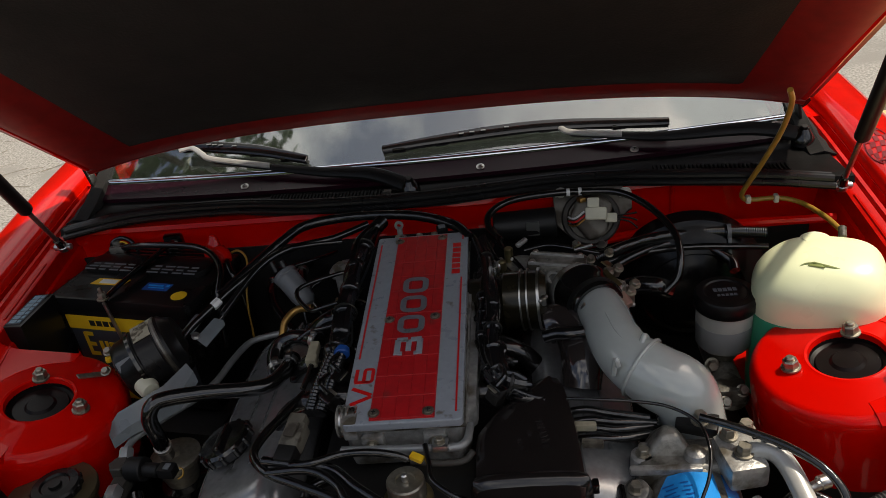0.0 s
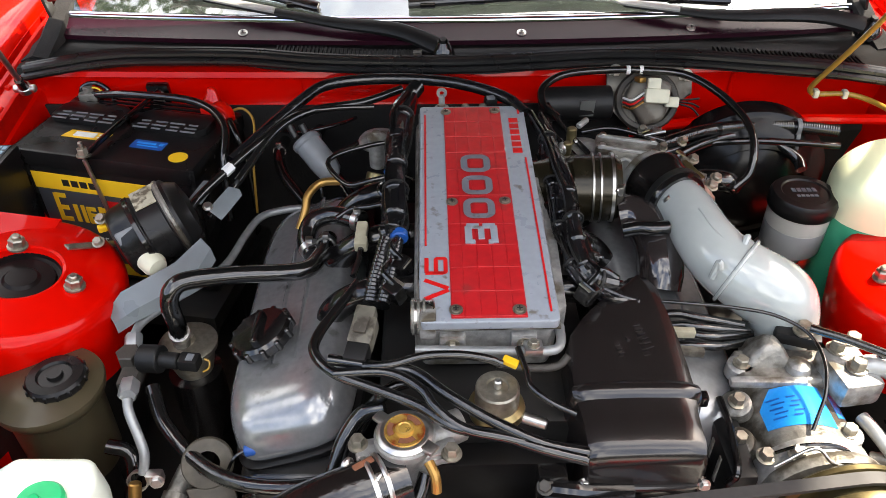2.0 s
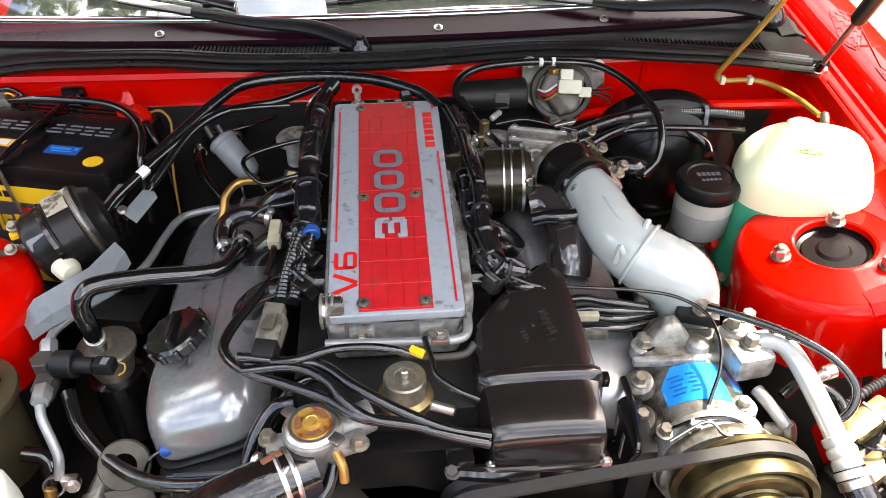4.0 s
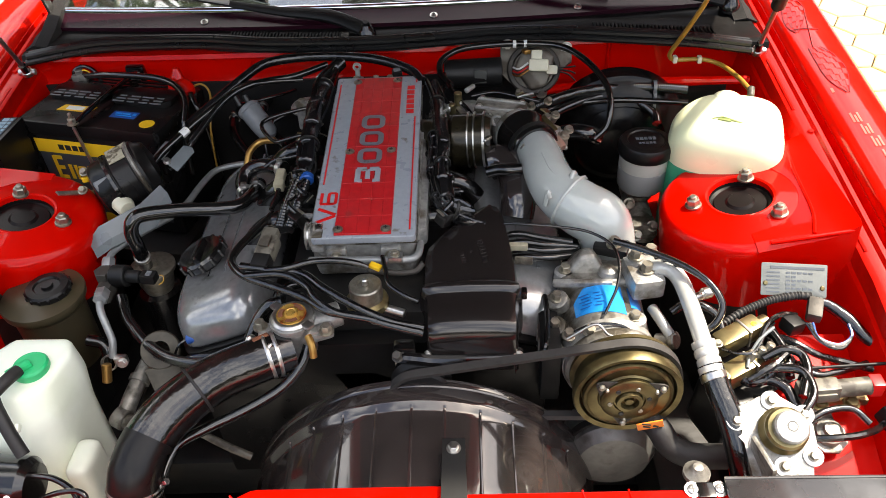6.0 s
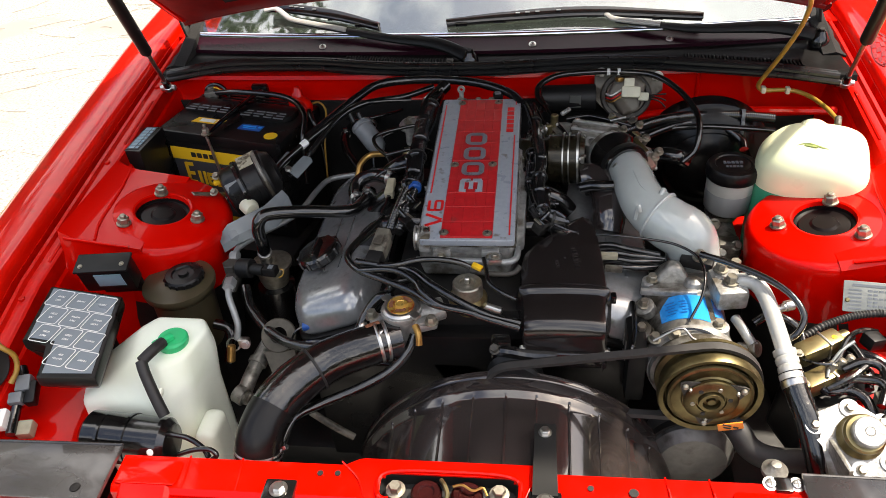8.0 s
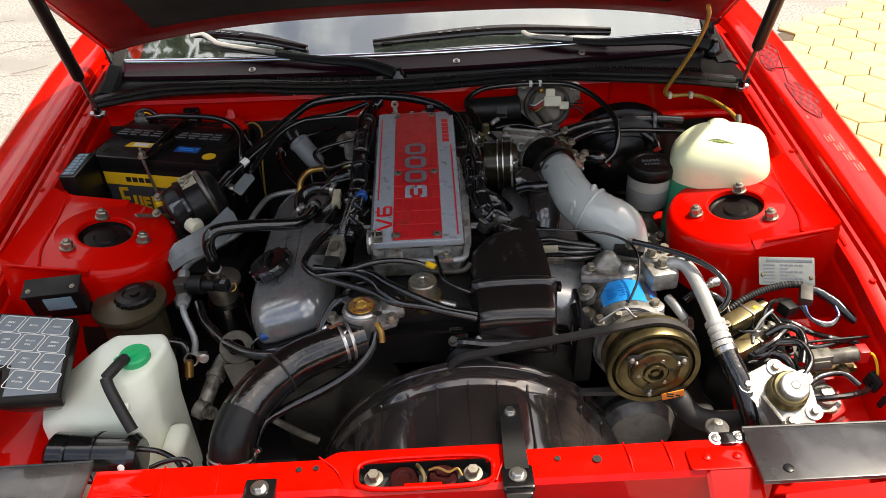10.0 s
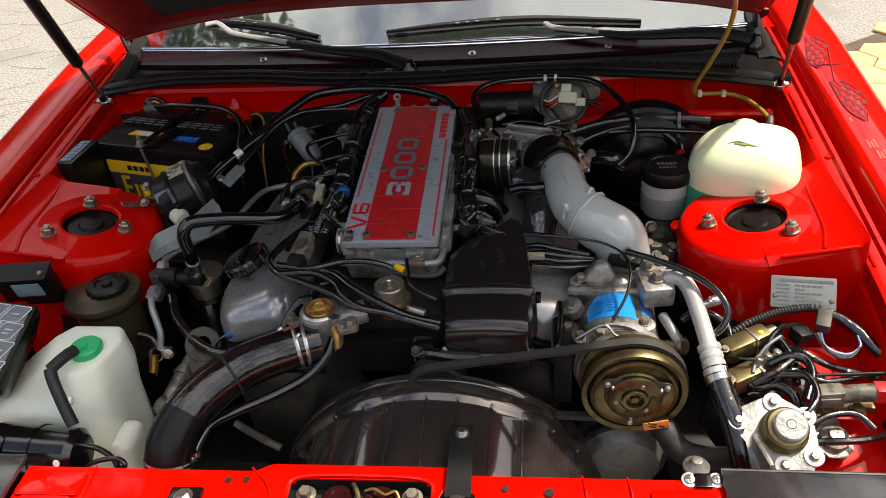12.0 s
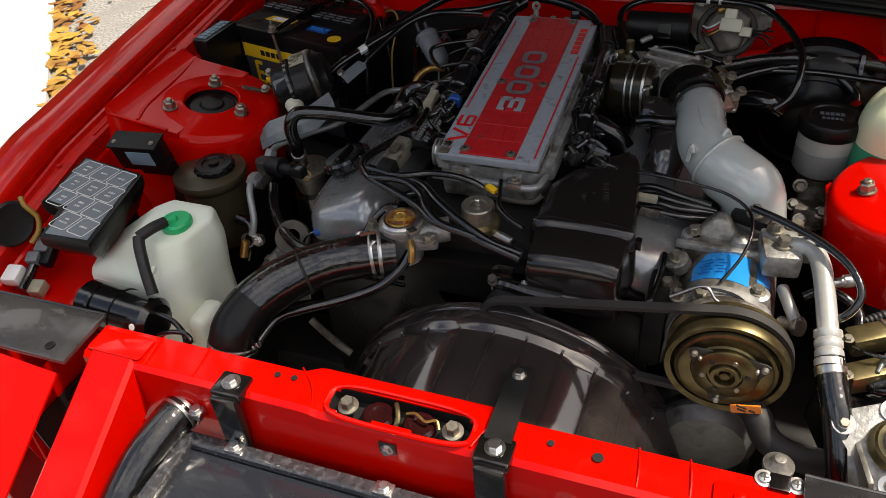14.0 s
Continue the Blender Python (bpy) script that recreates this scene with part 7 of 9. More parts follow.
    part("pad", box((-0.649, 1.258, 0.893), (0.036, 0.014, 0.034), 0.005, (12, 0, 0)), RUBBER, lug)
    part("bolt", hexhead((-0.649, 1.250, 0.890), (0, -1, 0.2), 0.008, 0.008), STEEL, lug)
    lug2 = thing("wire_loop", "loop of black wire with yellow stripe at the firewall", "wire", (-0.747, 1.26, 0.89))
    part("loop", tube([(-0.772, 1.245, 0.885), (-0.766, 1.25, 0.906), (-0.745, 1.25, 0.914), (-0.724, 1.245, 0.905), (-0.716, 1.24, 0.882)], 0.0036, seg=10), RUBBER, lug2)
    part("stripe", tube([(-0.765, 1.239, 0.886), (-0.760, 1.243, 0.900), (-0.745, 1.246, 0.908), (-0.728, 1.241, 0.900)], 0.0016, seg=6), YELLOW, lug2)


build_vacuum_unit()


def build_reservoirs():
    # power steering reservoir
    ob = thing("steering_fluid_reservoir", "smoked olive plastic reservoir with black screw cap", "reservoir", (-0.645, 0.705, 0.66))
    part("tank", lathe(pose(-0.653, 0.722, 0.665), [(0, 0), (0.046, 0), (0.050, 0.012), (0.052, 0.112), (0.0575, 0.118), (0.0600, 0.122), (0.0615, 0.130), (0.0605, 0.134), (0.056, 0.1355), (0.036, 0.140), (0.030, 0.142), (0, 0.142)], 48), OLIVE, ob)
    c = part("cap", lathe(pose(-0.640, 0.722, 0.803), [(0.031, 0), (0.0325, 0.003), (0.0325, 0.010), (0.030, 0.013), (0.020, 0.014), (0.018, 0.011), (0.009, 0.011), (0.008, 0.015), (0, 0.015)], 40), SATIN, ob, "black ribbed screw cap")
    for q in range(16):
        a = 2 * math.pi * q / 16
        part("grip", rod((-0.640 + 0.032 * math.cos(a), 0.722 + 0.032 * math.sin(a), 0.805), (-0.640 + 0.032 * math.cos(a), 0.722 + 0.032 * math.sin(a), 0.813), 0.0025, seg=6), SATIN, c)
    # relay by the tower
    rl = thing("relay_unit", "flat black relay unit with a small blue-grey label", "relay", (-0.735, 0.69, 0.83))
    part("case", box((-0.743, 0.683, 0.845), (0.084, 0.032, 0.052), 0.004, (14, 0, 6)), SATIN, rl)
    part("lid_rim", box((-0.743, 0.677, 0.871), (0.088, 0.038, 0.005), 0.002, (14, 0, 6)), MATTE, rl)
    part("label", box((-0.735, 0.6672, 0.8440), (0.044, 0.002, 0.028), 0, (14, 0, 6)), LABEL_ICE, rl, "blue-grey label")
    for p in ((-0.776, 0.666, 0.872), (-0.709, 0.674, 0.873)):
        part("screw", hexhead(p, (0, -0.3, 1), 0.003, 0.002), NUT, rl)
    part("foot", box((-0.746, 0.704, 0.828), (0.07, 0.012, 0.09), 0.003, (14, 0, 6)), MATTE, rl)
    # washer tank
    ob = thing("washer_tank", "milky white washer fluid tank with a green cap", "washer tank", (-0.60, 0.52, 0.55))
    body = ring_solid([
        [(-0.700, 0.460, 0.55), (-0.580, 0.458, 0.55), (-0.556, 0.490, 0.55), (-0.548, 0.585, 0.55), (-0.566, 0.606, 0.55), (-0.681, 0.606, 0.55), (-0.724, 0.560, 0.55)],
        [(-0.712, 0.468, 0.72), (-0.582, 0.464, 0.72), (-0.556, 0.496, 0.72), (-0.546, 0.580, 0.72), (-0.562, 0.606, 0.72), (-0.677, 0.606, 0.72), (-0.738, 0.548, 0.72)],
        [(-0.716, 0.476, 0.768), (-0.580, 0.470, 0.778), (-0.550, 0.504, 0.780), (-0.538, 0.578, 0.782), (-0.552, 0.607, 0.780), (-0.671, 0.607, 0.776), (-0.740, 0.545, 0.768)],
        [(-0.634, 0.515, 0.824), (-0.592, 0.498, 0.823), (-0.556, 0.520, 0.826), (-0.538, 0.572, 0.832), (-0.552, 0.598, 0.833), (-0.626, 0.602, 0.831), (-0.646, 0.578, 0.829)],
    ], 0.009, 3)
    part("tank", body, WHITE_TANK, ob)
    part("pump_bulge", box((-0.538, 0.494, 0.640), (0.034, 0.06, 0.15), 0.016, (0, 0, 0), 4), WHITE_TANK, ob, "milky moulded bulge")
    cap = part("cap", merge(lathe(pose(-0.582, 0.545, 0.824), [(0.021, 0), (0.0228, 0.003), (0.0228, 0.012), (0.0205, 0.015), (0, 0.016)], 40), box((-0.590, 0.534, 0.841), (0.032, 0.015, 0.010), 0.005, (0, 0, 48))), GREEN, ob, "bright green cap")
    part("elbow", merge(tube([(-0.588, 0.530, 0.843), (-0.594, 0.510, 0.846), (-0.604, 0.490, 0.843)], 0.0082, seg=14), tube([(-0.604, 0.490, 0.843), (-0.597, 0.478, 0.832), (-0.581, 0.458, 0.806), (-0.568, 0.444, 0.783)], 0.0082, seg=14, steps=3)), RUBBER_DULL, cap, "black rubber elbow hose")
    part("spill_mark", box((-0.578, 0.4675, 0.806), (0.010, 0.012, 0.010), 0.004, (30, 0, 0)), WHITE_TANK, cap)
    # black cylinder
    ob = thing("horn_canister", "shiny black cylindrical canister with a strap", "canister", (-0.635, 0.425, 0.70))
    part("can", rod((-0.690, 0.434, 0.748), (-0.560, 0.426, 0.745), 0.036, seg=40, edge=0.008), BLACK, ob)
    for x in (-0.66, -0.622):
        part("strap", lathe(aim((x, 0.4295, 0.7469), (1, 0.338, 0.712)), [(0.036, 0), (0.0375, 0), (0.0375, 0.004), (0.036, 0.004)], 40), BLACK, ob)
    for p in ((-0.575, 0.397, 0.762), (-0.590, 0.392, 0.748)):
        part("rivet", lathe(aim(p, (p[0] + 0.3, p[1] - 1, p[2] + 0.6)), [(0.006, 0), (0.004, 0.003), (0, 0.003)], 14), INK_WHITE, ob)
    # fuse box
    ob = thing("fuse_box", "black fuse box with a printed grey lid", "fuse box", (-0.73, 0.53, 0.73))
    outline = [(-0.812, 0.632), (-0.682, 0.610), (-0.643, 0.440), (-0.730, 0.4375), (-0.744, 0.502), (-0.791, 0.508)]
    part("case", prism([(-0.76 + (x + 0.76) * 0.72, 0.575 + (y - 0.575) * 0.72) for x, y in outline], 0.798, 0.843, None, 0.004, 2, outline), SATIN, ob)
    part("foot", box((-0.745, 0.590, 0.763), (0.05, 0.04, 0.07), 0.004, (0, 0, -10)), MATTE, ob, "black mounting foot")
    lid = part("lid", prism([(x * 1.0, y) for x, y in outline], 0.842, 0.860, None, 0.004), SATIN, ob, "black lid")
    ins = [(-0.803, 0.625), (-0.688, 0.605), (-0.652, 0.448), (-0.724, 0.4455), (-0.738, 0.508), (-0.783, 0.5145)]
    part("lid_label", prism(ins, 0.8602, 0.8610, None, 0), LID_LABEL, lid, "pale blue-grey printed label")
    words = [["ASCD", "H.LAMP", "VAC PUMP"], ["LAMP CHECK", "FAN MOTOR", "AIR CON"], ["STARTER", "NOT USED", "NOT USED"], ["INHIBIT", "CLUTCH SW", "HORN"]]
    for r in range(4):
        for c in range(3):
            if r == 3 and c == 2:
                continue
            k = 2 - c           # fields counted from the lid's other side
            p = Vector((-0.8030 + 0.0383 * (k + 0.5) + 0.0088 * (r + 0.5), 0.6235 - 0.0067 * (k + 0.5) - 0.0390 * (r + 0.5), 0.8614))
            mm = pose(p.x, p.y, p.z, 0, 0, 10.5 - 21)
            w = 0.0350
            fl = part("field", frame_bm(w, 0.0360, 0.0016, 0.005, -0.0002, 0.0004, mm), INK_WHITE, lid, "white rounded frame")
            wd = words[r][c].split()
            for k, one in enumerate(wd):
                part("lettering", letters(one, 0.0048 if len(one) < 5 else 0.0040, mm @ pose(0, (k - (len(wd) - 1) / 2) * 0.008, 0.0003, 0, 0, 180), 0.0002, 0.0001), INK_WHITE, lid)
    return ob


build_reservoirs()


def build_ac_line():
    ob = thing("pressure_fitting", "pipe joint of aluminium nuts and a dark block", "pipe fitting", (-0.56, 0.75, 0.76))
    part("block", merge(rod((-0.577, 0.770, 0.778), (-0.577, 0.770, 0.802), 0.0145, seg=6), box((-0.572, 0.752, 0.778), (0.022, 0.044, 0.022), 0.004)), DULL_IRON, ob, "dark iron block")
    part("nut", lathe(aim((-0.579, 0.788, 0.788), (-0.582, 0.815, 0.802)), [(0, 0), (0.0095, 0), (0.0108, 0.003), (0.0108, 0.016), (0.009, 0.019), (0, 0.019)], 6), DULL_SHADED_PIPE, ob, "aluminium nut")
    part("nut", lathe(aim((-0.560, 0.722, 0.800), (-0.552, 0.690, 0.808)), [(0, 0), (0.0100, 0), (0.0115, 0.003), (0.0115, 0.022), (0.009, 0.027), (0, 0.027)], 6), DULL_SHADED_PIPE, ob, "aluminium nut")
    part("pipe", tube([(-0.553, 0.693, 0.806), (-0.549, 0.680, 0.798), (-0.538, 0.662, 0.78), (-0.532, 0.650, 0.765), (-0.535, 0.640, 0.745)], 0.0055, seg=14), DULL_SHADED_PIPE, ob, "aluminium pipe")
    cl = thing("hose_clamp", "bright steel clamp on a brass tube end", "clamp", (-0.54, 0.64, 0.735))
    part("band", lathe(pose(-0.541, 0.640, 0.735, 60, 0, 0), [(0.010, 0), (0.012, 0), (0.012, 0.008), (0.010, 0.008)], 24), STEEL, cl)
    part("tail", rod((-0.543, 0.632, 0.74), (-0.545, 0.618, 0.715), 0.007), BRONZE, cl)
    part("screw_block", box((-0.522, 0.637, 0.742), (0.018, 0.012, 0.016), 0.003), STEEL, cl)
    part("screw", hexhead((-0.518, 0.630, 0.744), (0.2, -1, 0.4), 0.006, 0.005), STEEL, cl)
    sw = thing("pressure_switch", "black pressure switch with connector and yellow wire", "switch", (-0.535, 0.765, 0.79))
    part("body", merge(rod((-0.562, 0.768, 0.792), (-0.536, 0.763, 0.795), 0.017), rod((-0.538, 0.763, 0.795), (-0.515, 0.759, 0.795), 0.010)), MATTE, sw)
    part("connector", box((-0.502, 0.757, 0.796), (0.024, 0.018, 0.016), 0.003, (0, 0, -8)), MATTE, sw)
    part("latch", box((-0.500, 0.756, 0.8045), (0.008, 0.010, 0.002), 0, (0, 0, -8)), CAN_GREY, sw)
    part("wire", tube([(-0.484, 0.757, 0.800), (-0.478, 0.754, 0.799), (-0.479, 0.750, 0.792), (-0.486, 0.748, 0.788)], 0.0012, seg=6), YELLOW_HOSE, sw, "yellow wire")
    ff = thing("carbon_canister_valve", "round zinc valve head with a hose on top", "valve", (-0.528, 0.826, 0.70))
    part("head", lathe(pose(-0.528, 0.826, 0.70), [(0.02, 0), (0.028, 0.03), (0.030, 0.050), (0.0365, 0.053), (0.0370, 0.060), (0.034, 0.062), (0.010, 0.063), (0.009, 0.071), (0, 0.071)], 40), NUT, ff)
    part("bowl", lathe(pose(-0.528, 0.826, 0.60), [(0, 0), (0.03, 0), (0.034, 0.02), (0.034, 0.11), (0.02, 0.115)], 32), BLACK, ff)
    bl = thing("wiring_connector", "bright blue electrical connector", "connector", (-0.405, 0.640, 0.745))
    part("shell", merge(rod((-0.424, 0.654, 0.764), (-0.402, 0.655, 0.766), 0.0075), rod((-0.402, 0.655, 0.766), (-0.392, 0.655, 0.766), 0.0055)), BLUE_INK, bl)
    part("wire", tube([(-0.424, 0.654, 0.764), (-0.436, 0.648, 0.758), (-0.446, 0.640, 0.740)], 0.002, seg=6), RUBBER, bl)
    lift = thing("engine_lift_eye", "dull beige cast lifting eye", "bracket", (-0.455, 0.60, 0.68))
    part("eye", lathe(pose(-0.468, 0.653, 0.744, 48, 0, 15), [(0.0135, -0.005), (0.027, -0.005), (0.0285, -0.003), (0.0285, 0.003), (0.027, 0.005), (0.0135, 0.005), (0.0135, -0.005)], 36), LIFT_IRON, lift)
    part("leg", prism([(-0.030, 0.0), (0.020, -0.004), (0.030, -0.075), (-0.010, -0.080)], -0.005, 0.005, pose(-0.462, 0.640, 0.726, 48, 0, 15), 0.003), LIFT_IRON, lift)
    st = thing("hose_stub", "dirty metal hose stub with a plug", "pipe", (-0.52, 0.62, 0.66))
    part("stub", merge(tube([(-0.504, 0.680, 0.698), (-0.5127, 0.655, 0.689), (-0.521, 0.615, 0.678), (-0.527, 0.582, 0.664)], 0.0125, seg=16), lathe(aim((-0.513, 0.652, 0.688), (-0.518, 0.632, 0.682)), [(0.0125, 0), (0.016, 0.001), (0.016, 0.010), (0.0125, 0.011)], 24)), CAST_DIRTY, st)
    part("plug", merge(rod((-0.537, 0.592, 0.672), (-0.520, 0.584, 0.668), 0.016), rod((-0.522, 0.585, 0.668), (-0.506, 0.577, 0.670), 0.011)), CAST_DIRTY, st)


build_ac_line()


def build_plugs():
    """Loose plugs in the looms round the plenum."""
    ob = thing("wiring_connector", "dirty beige six-pin wiring plug", "connector", (-0.291, 0.69, 0.88))
    part("plug", merge(box((-0.289, 0.700, 0.893), (0.026, 0.034, 0.022), 0.004, (14, 0, -12)), box((-0.287, 0.720, 0.900), (0.022, 0.016, 0.018), 0.003, (14, 0, -12))), BEIGE, ob)
    part("socket", box((-0.294, 0.676, 0.886), (0.024, 0.022, 0.022), 0.003, (14, 0, -12)), MATTE, ob)
    part("latch", box((-0.290, 0.700, 0.907), (0.014, 0.020, 0.004), 0.001, (14, 0, -12)), BEIGE, ob)
    ob = thing("wiring_connector", "small cream wiring plug", "connector", (-0.303, 0.87, 0.885))
    part("plug", merge(box((-0.302, 0.880, 0.890), (0.014, 0.026, 0.014), 0.003, (12, 0, -4)), box((-0.302, 0.862, 0.886), (0.016, 0.014, 0.016), 0.003, (12, 0, -4))), WORN_CREAM, ob)
    part("wire", tube([(-0.302, 0.858, 0.884), (-0.304, 0.840, 0.878), (-0.310, 0.82, 0.87)], 0.004, seg=8), RUBBER, ob)
    ob = thing("wiring_connector", "pale yellow wiring plug at the spark cables", "connector", (0.06, 0.725, 0.85))
    part("plug", box((0.060, 0.735, 0.853), (0.030, 0.009, 0.010), 0.002, (0, 0, -4)), WORN_CREAM, ob)
    part("plug", box((0.068, 0.714, 0.844), (0.026, 0.009, 0.009), 0.002, (0, 0, -8)), BEIGE, ob)
    for p, q in (((-0.255, 0.851, 0.90), (-0.256, 0.862, 0.902)), ((-0.262, 1.075, 0.918), (-0.261, 1.095, 0.921))):
        ob = thing("tape_ring", "blue tape ring round a wiring loom", "tape", p)
        part("ring", rod(p, q, 0.0110, seg=20), BLUE_INK, ob)
    rng = random.Random(8)
    for side, x0 in ((1, -0.055), (-1, -0.262)):
        for k in range(6):
            y = 0.77 + 0.052 * k + rng.uniform(-0.01, 0.01)
            x = x0 + rng.uniform(-0.012, 0.012)
            ob = thing("injector_plug", "black injector plug with a bright wire clip", "connector", (x, y, 0.87), "injector plugs")
            t = (rng.uniform(-25, 25), rng.uniform(-25, 25), rng.uniform(-60, 60))
            part("plug", box((x, y, 0.888), (0.022, 0.016, 0.026), 0.004, t), BLACK, ob)
            part("clip", box((x, y, 0.897), (0.016, 0.018, 0.002), 0.001, t), NUT, ob)
            part("lead", tube([(x, y, 0.90), (x + side * 0.012, y + 0.012, 0.908), (x + side * 0.006, y + 0.035, 0.905)], 0.0035, seg=8), RUBBER, ob)
            if k == 4 - side:
                part("tag", box((x + side * 0.012, y - 0.012, 0.894), (0.012, 0.010, 0.008), 0.002, t), BLUE_INK, ob, "blue plug tag")


build_plugs()


# ---- things of the bay, brake side ----
def build_brake_side():
    b = thing("brake_booster", "large black brake booster drum with pressed rings", "brake booster", (0.30, 1.14, 0.80))
    part("drum", lathe(aim((0.285, 1.20, 0.785), (0.275, 1.02, 0.765)), [(0, 0), (0.115, 0), (0.122, 0.006), (0.122, 0.030), (0.126, 0.034), (0.126, 0.042), (0.118, 0.048), (0.110, 0.062), (0.085, 0.078), (0.080, 0.074), (0.06, 0.09), (0.045, 0.094), (0, 0.096)], 64), BOOSTER, b)
    part("check_valve", tube([(0.165, 1.065, 0.838), (0.182, 1.050, 0.850), (0.205, 1.042, 0.850), (0.222, 1.055, 0.835)], 0.015, seg=14), RUBBER, b, "black rubber check valve")
    ob = thing("brake_fluid_reservoir", "cloudy brake fluid reservoir with black cap", "reservoir", (0.293, 0.985, 0.77))
    part("tank", lathe(pose(0.293, 0.985, 0.775), [(0.012, -0.012), (0.014, 0), (0.036, 0.002), (0.040, 0.008), (0.0415, 0.062), (0.0415, 0.072), (0, 0.072)], 40), BRAKE_TANK, ob, "cloudy tank, fluid showing")
    part("fluid", lathe(pose(0.293, 0.985, 0.7752), [(0.0365, 0.0025), (0.0405, 0.008), (0.0416, 0.045), (0.041, 0.045)], 40), BRAKE_FLUID, ob, "grey fluid level")
    c = part("cap", lathe(pose(0.293, 0.985, 0.845), [(0.044, 0), (0.0455, 0.003), (0.0455, 0.018), (0.042, 0.024), (0.032, 0.025), (0.030, 0.023), (0, 0.023)], 44), SATIN, ob, "black dusty screw cap")
    part("cap_print", bars([(-0.014 + 0.007 * i, 0.006, 0.005, 0.008) for i in range(5)] + [(-0.012 + 0.006 * i, -0.008, 0.004, 0.005) for i in range(5)], pose(0.293, 0.985, 0.8685)), FUSE_FACE, c)
    part("bolt_neck", merge(lathe(pose(0.293, 0.985, 0.755), [(0.020, 0), (0.022, 0.004), (0.022, 0.010), (0.012, 0.012), (0.012, 0.02)], 28), hexhead((0.270, 0.955, 0.760), (0, -1, 0.4), 0.008, 0.010)), NUT, ob)
    part("master_cylinder", merge(rod((0.290, 1.04, 0.738), (0.290, 0.90, 0.735), 0.021, seg=28), box((0.285, 0.91, 0.742), (0.045, 0.03, 0.03), 0.005)), CAST_DIRTY, ob)
    for p in ((0.272, 0.885, 0.745), (0.300, 0.900, 0.752), (0.262, 0.918, 0.748)):
        part("line_nut", hexhead(p, (0, -0.7, 0.7), 0.007, 0.012), NUT, ob)
    # coolant overflow tank
    ob = thing("coolant_tank", "yellowed milky coolant tank, green coolant in the lower part", "coolant tank", (0.42, 0.98, 0.70))
    m = pose(0.420, 0.974, -0.011, 0, 0, -18)
    ring = soft_outline(0.091, 0.074, 2.9, 44)
    part("lower_tank", loft(ring, [(0.70, 0.92), (0.71, 0.985), (0.78, 0.99), (0.858, 0.99)], m, 3), COOLANT, ob, "green coolant showing through")
    part("upper_tank", loft(ring, [(0.856, 0.999), (0.868, 1.003), (0.886, 0.995), (0.900, 0.955), (0.916, 0.87, 0.003, 0.002), (0.930, 0.74, 0.008, 0.006), (0.938, 0.58, 0.012, 0.010), (0.942, 0.38, 0.014, 0.012), (0.943, 0.15, 0.014, 0.012)], m, 4), YELLOW_TANK, ob, "yellowed milky upper tank")
    part("cap", merge(lathe(pose(0.424, 1.014, 0.922), [(0.022, 0), (0.022, 0.006), (0.018, 0.009), (0, 0.009)], 28), prism([(-0.010, -0.045), (0.012, -0.045), (0.016, 0.0), (-0.012, 0.0)], 0, 0.004, pose(0.416, 1.008, 0.9275, 6, 0, 12), 0.002)), YELLOW_TANK, ob, "faded tank cap")
    part("level_notch", merge(tube([(0.364, 0.946, 0.912), (0.384, 0.952, 0.9245), (0.398, 0.950, 0.9285)], 0.0014, seg=6), tube([(0.398, 0.950, 0.9285), (0.414, 0.940, 0.927), (0.428, 0.934, 0.924)], 0.0018, seg=6), prism([(-0.010, -0.003), (0.012, -0.004), (0.006, 0.003), (-0.008, 0.003)], 0, 0.0025, pose(0.400, 0.946, 0.9255, 10, -4, -25), 0.001)), NOTCH, ob, "greenish moulded notch")
    part("nipple", rod((0.470, 1.035, 0.915), (0.474, 1.05, 0.925), 0.006), BEIGE, ob)
    # wiper motor
    ob = thing("wiper_motor", "dusty metal wiper motor on its mounting plate", "motor", (0.11, 1.22, 0.87))
    W = pose(0.124, 1.222, 0.893, 58, 0, -3) @ Matrix.Scale(1.08, 4)
    part("plate", prism([(-0.058, -0.015), (-0.058, 0.036), (-0.040, 0.044), (0.050, 0.044), (0.066, 0.032), (0.066, 0.004), (0.040, -0.01), (0.020, -0.050), (-0.012, -0.056), (-0.035, -0.030)], 0, 0.005, W, 0.003), WORN_PLATE, ob, "dusty mounting plate")
    part("ring_gasket", lathe(W @ Matrix.Diagonal((1.05, 1.0, 1, 1)) @ pose(0.000, -0.006, 0.004), [(0.034, 0), (0.043, 0.001), (0.0445, 0.005), (0.042, 0.009), (0.036, 0.008), (0.034, 0.002)], 40), DULL_IRON, ob, "dull oval ring")
    part("gear_case", prism([(-0.035, -0.005), (-0.020, 0.026), (0.015, 0.030), (0.036, 0.015), (0.024, -0.035), (-0.005, -0.045)], 0.004, 0.022, W, 0.008, 3), WORN_PLATE, ob)
    part("connector", box(tuple(W @ Vector((0.008, -0.002, 0.030))), (0.036, 0.022, 0.040), 0.004, (62, 0, -8)), CREAM, ob, "cream plastic connector")
    part("connector_step", box(tuple(W @ Vector((0.004, 0.014, 0.034))), (0.020, 0.020, 0.014), 0.003, (62, 0, -8)), CREAM, ob)
    part("connector_tail", box(tuple(W @ Vector((0.030, -0.010, 0.034))), (0.020, 0.016, 0.016), 0.003, (62, 0, -8)), CREAM, ob)
    part("drum", rod((0.062, 1.195, 0.898), (-0.045, 1.192, 0.898), 0.026, seg=28), MATTE, ob, "black motor drum")
    part("drum_label", box((0.022, 1.1685, 0.902), (0.022, 0.002, 0.028), 0.0005, (8, 0, 0)), PLATE, ob, "pale paper label")
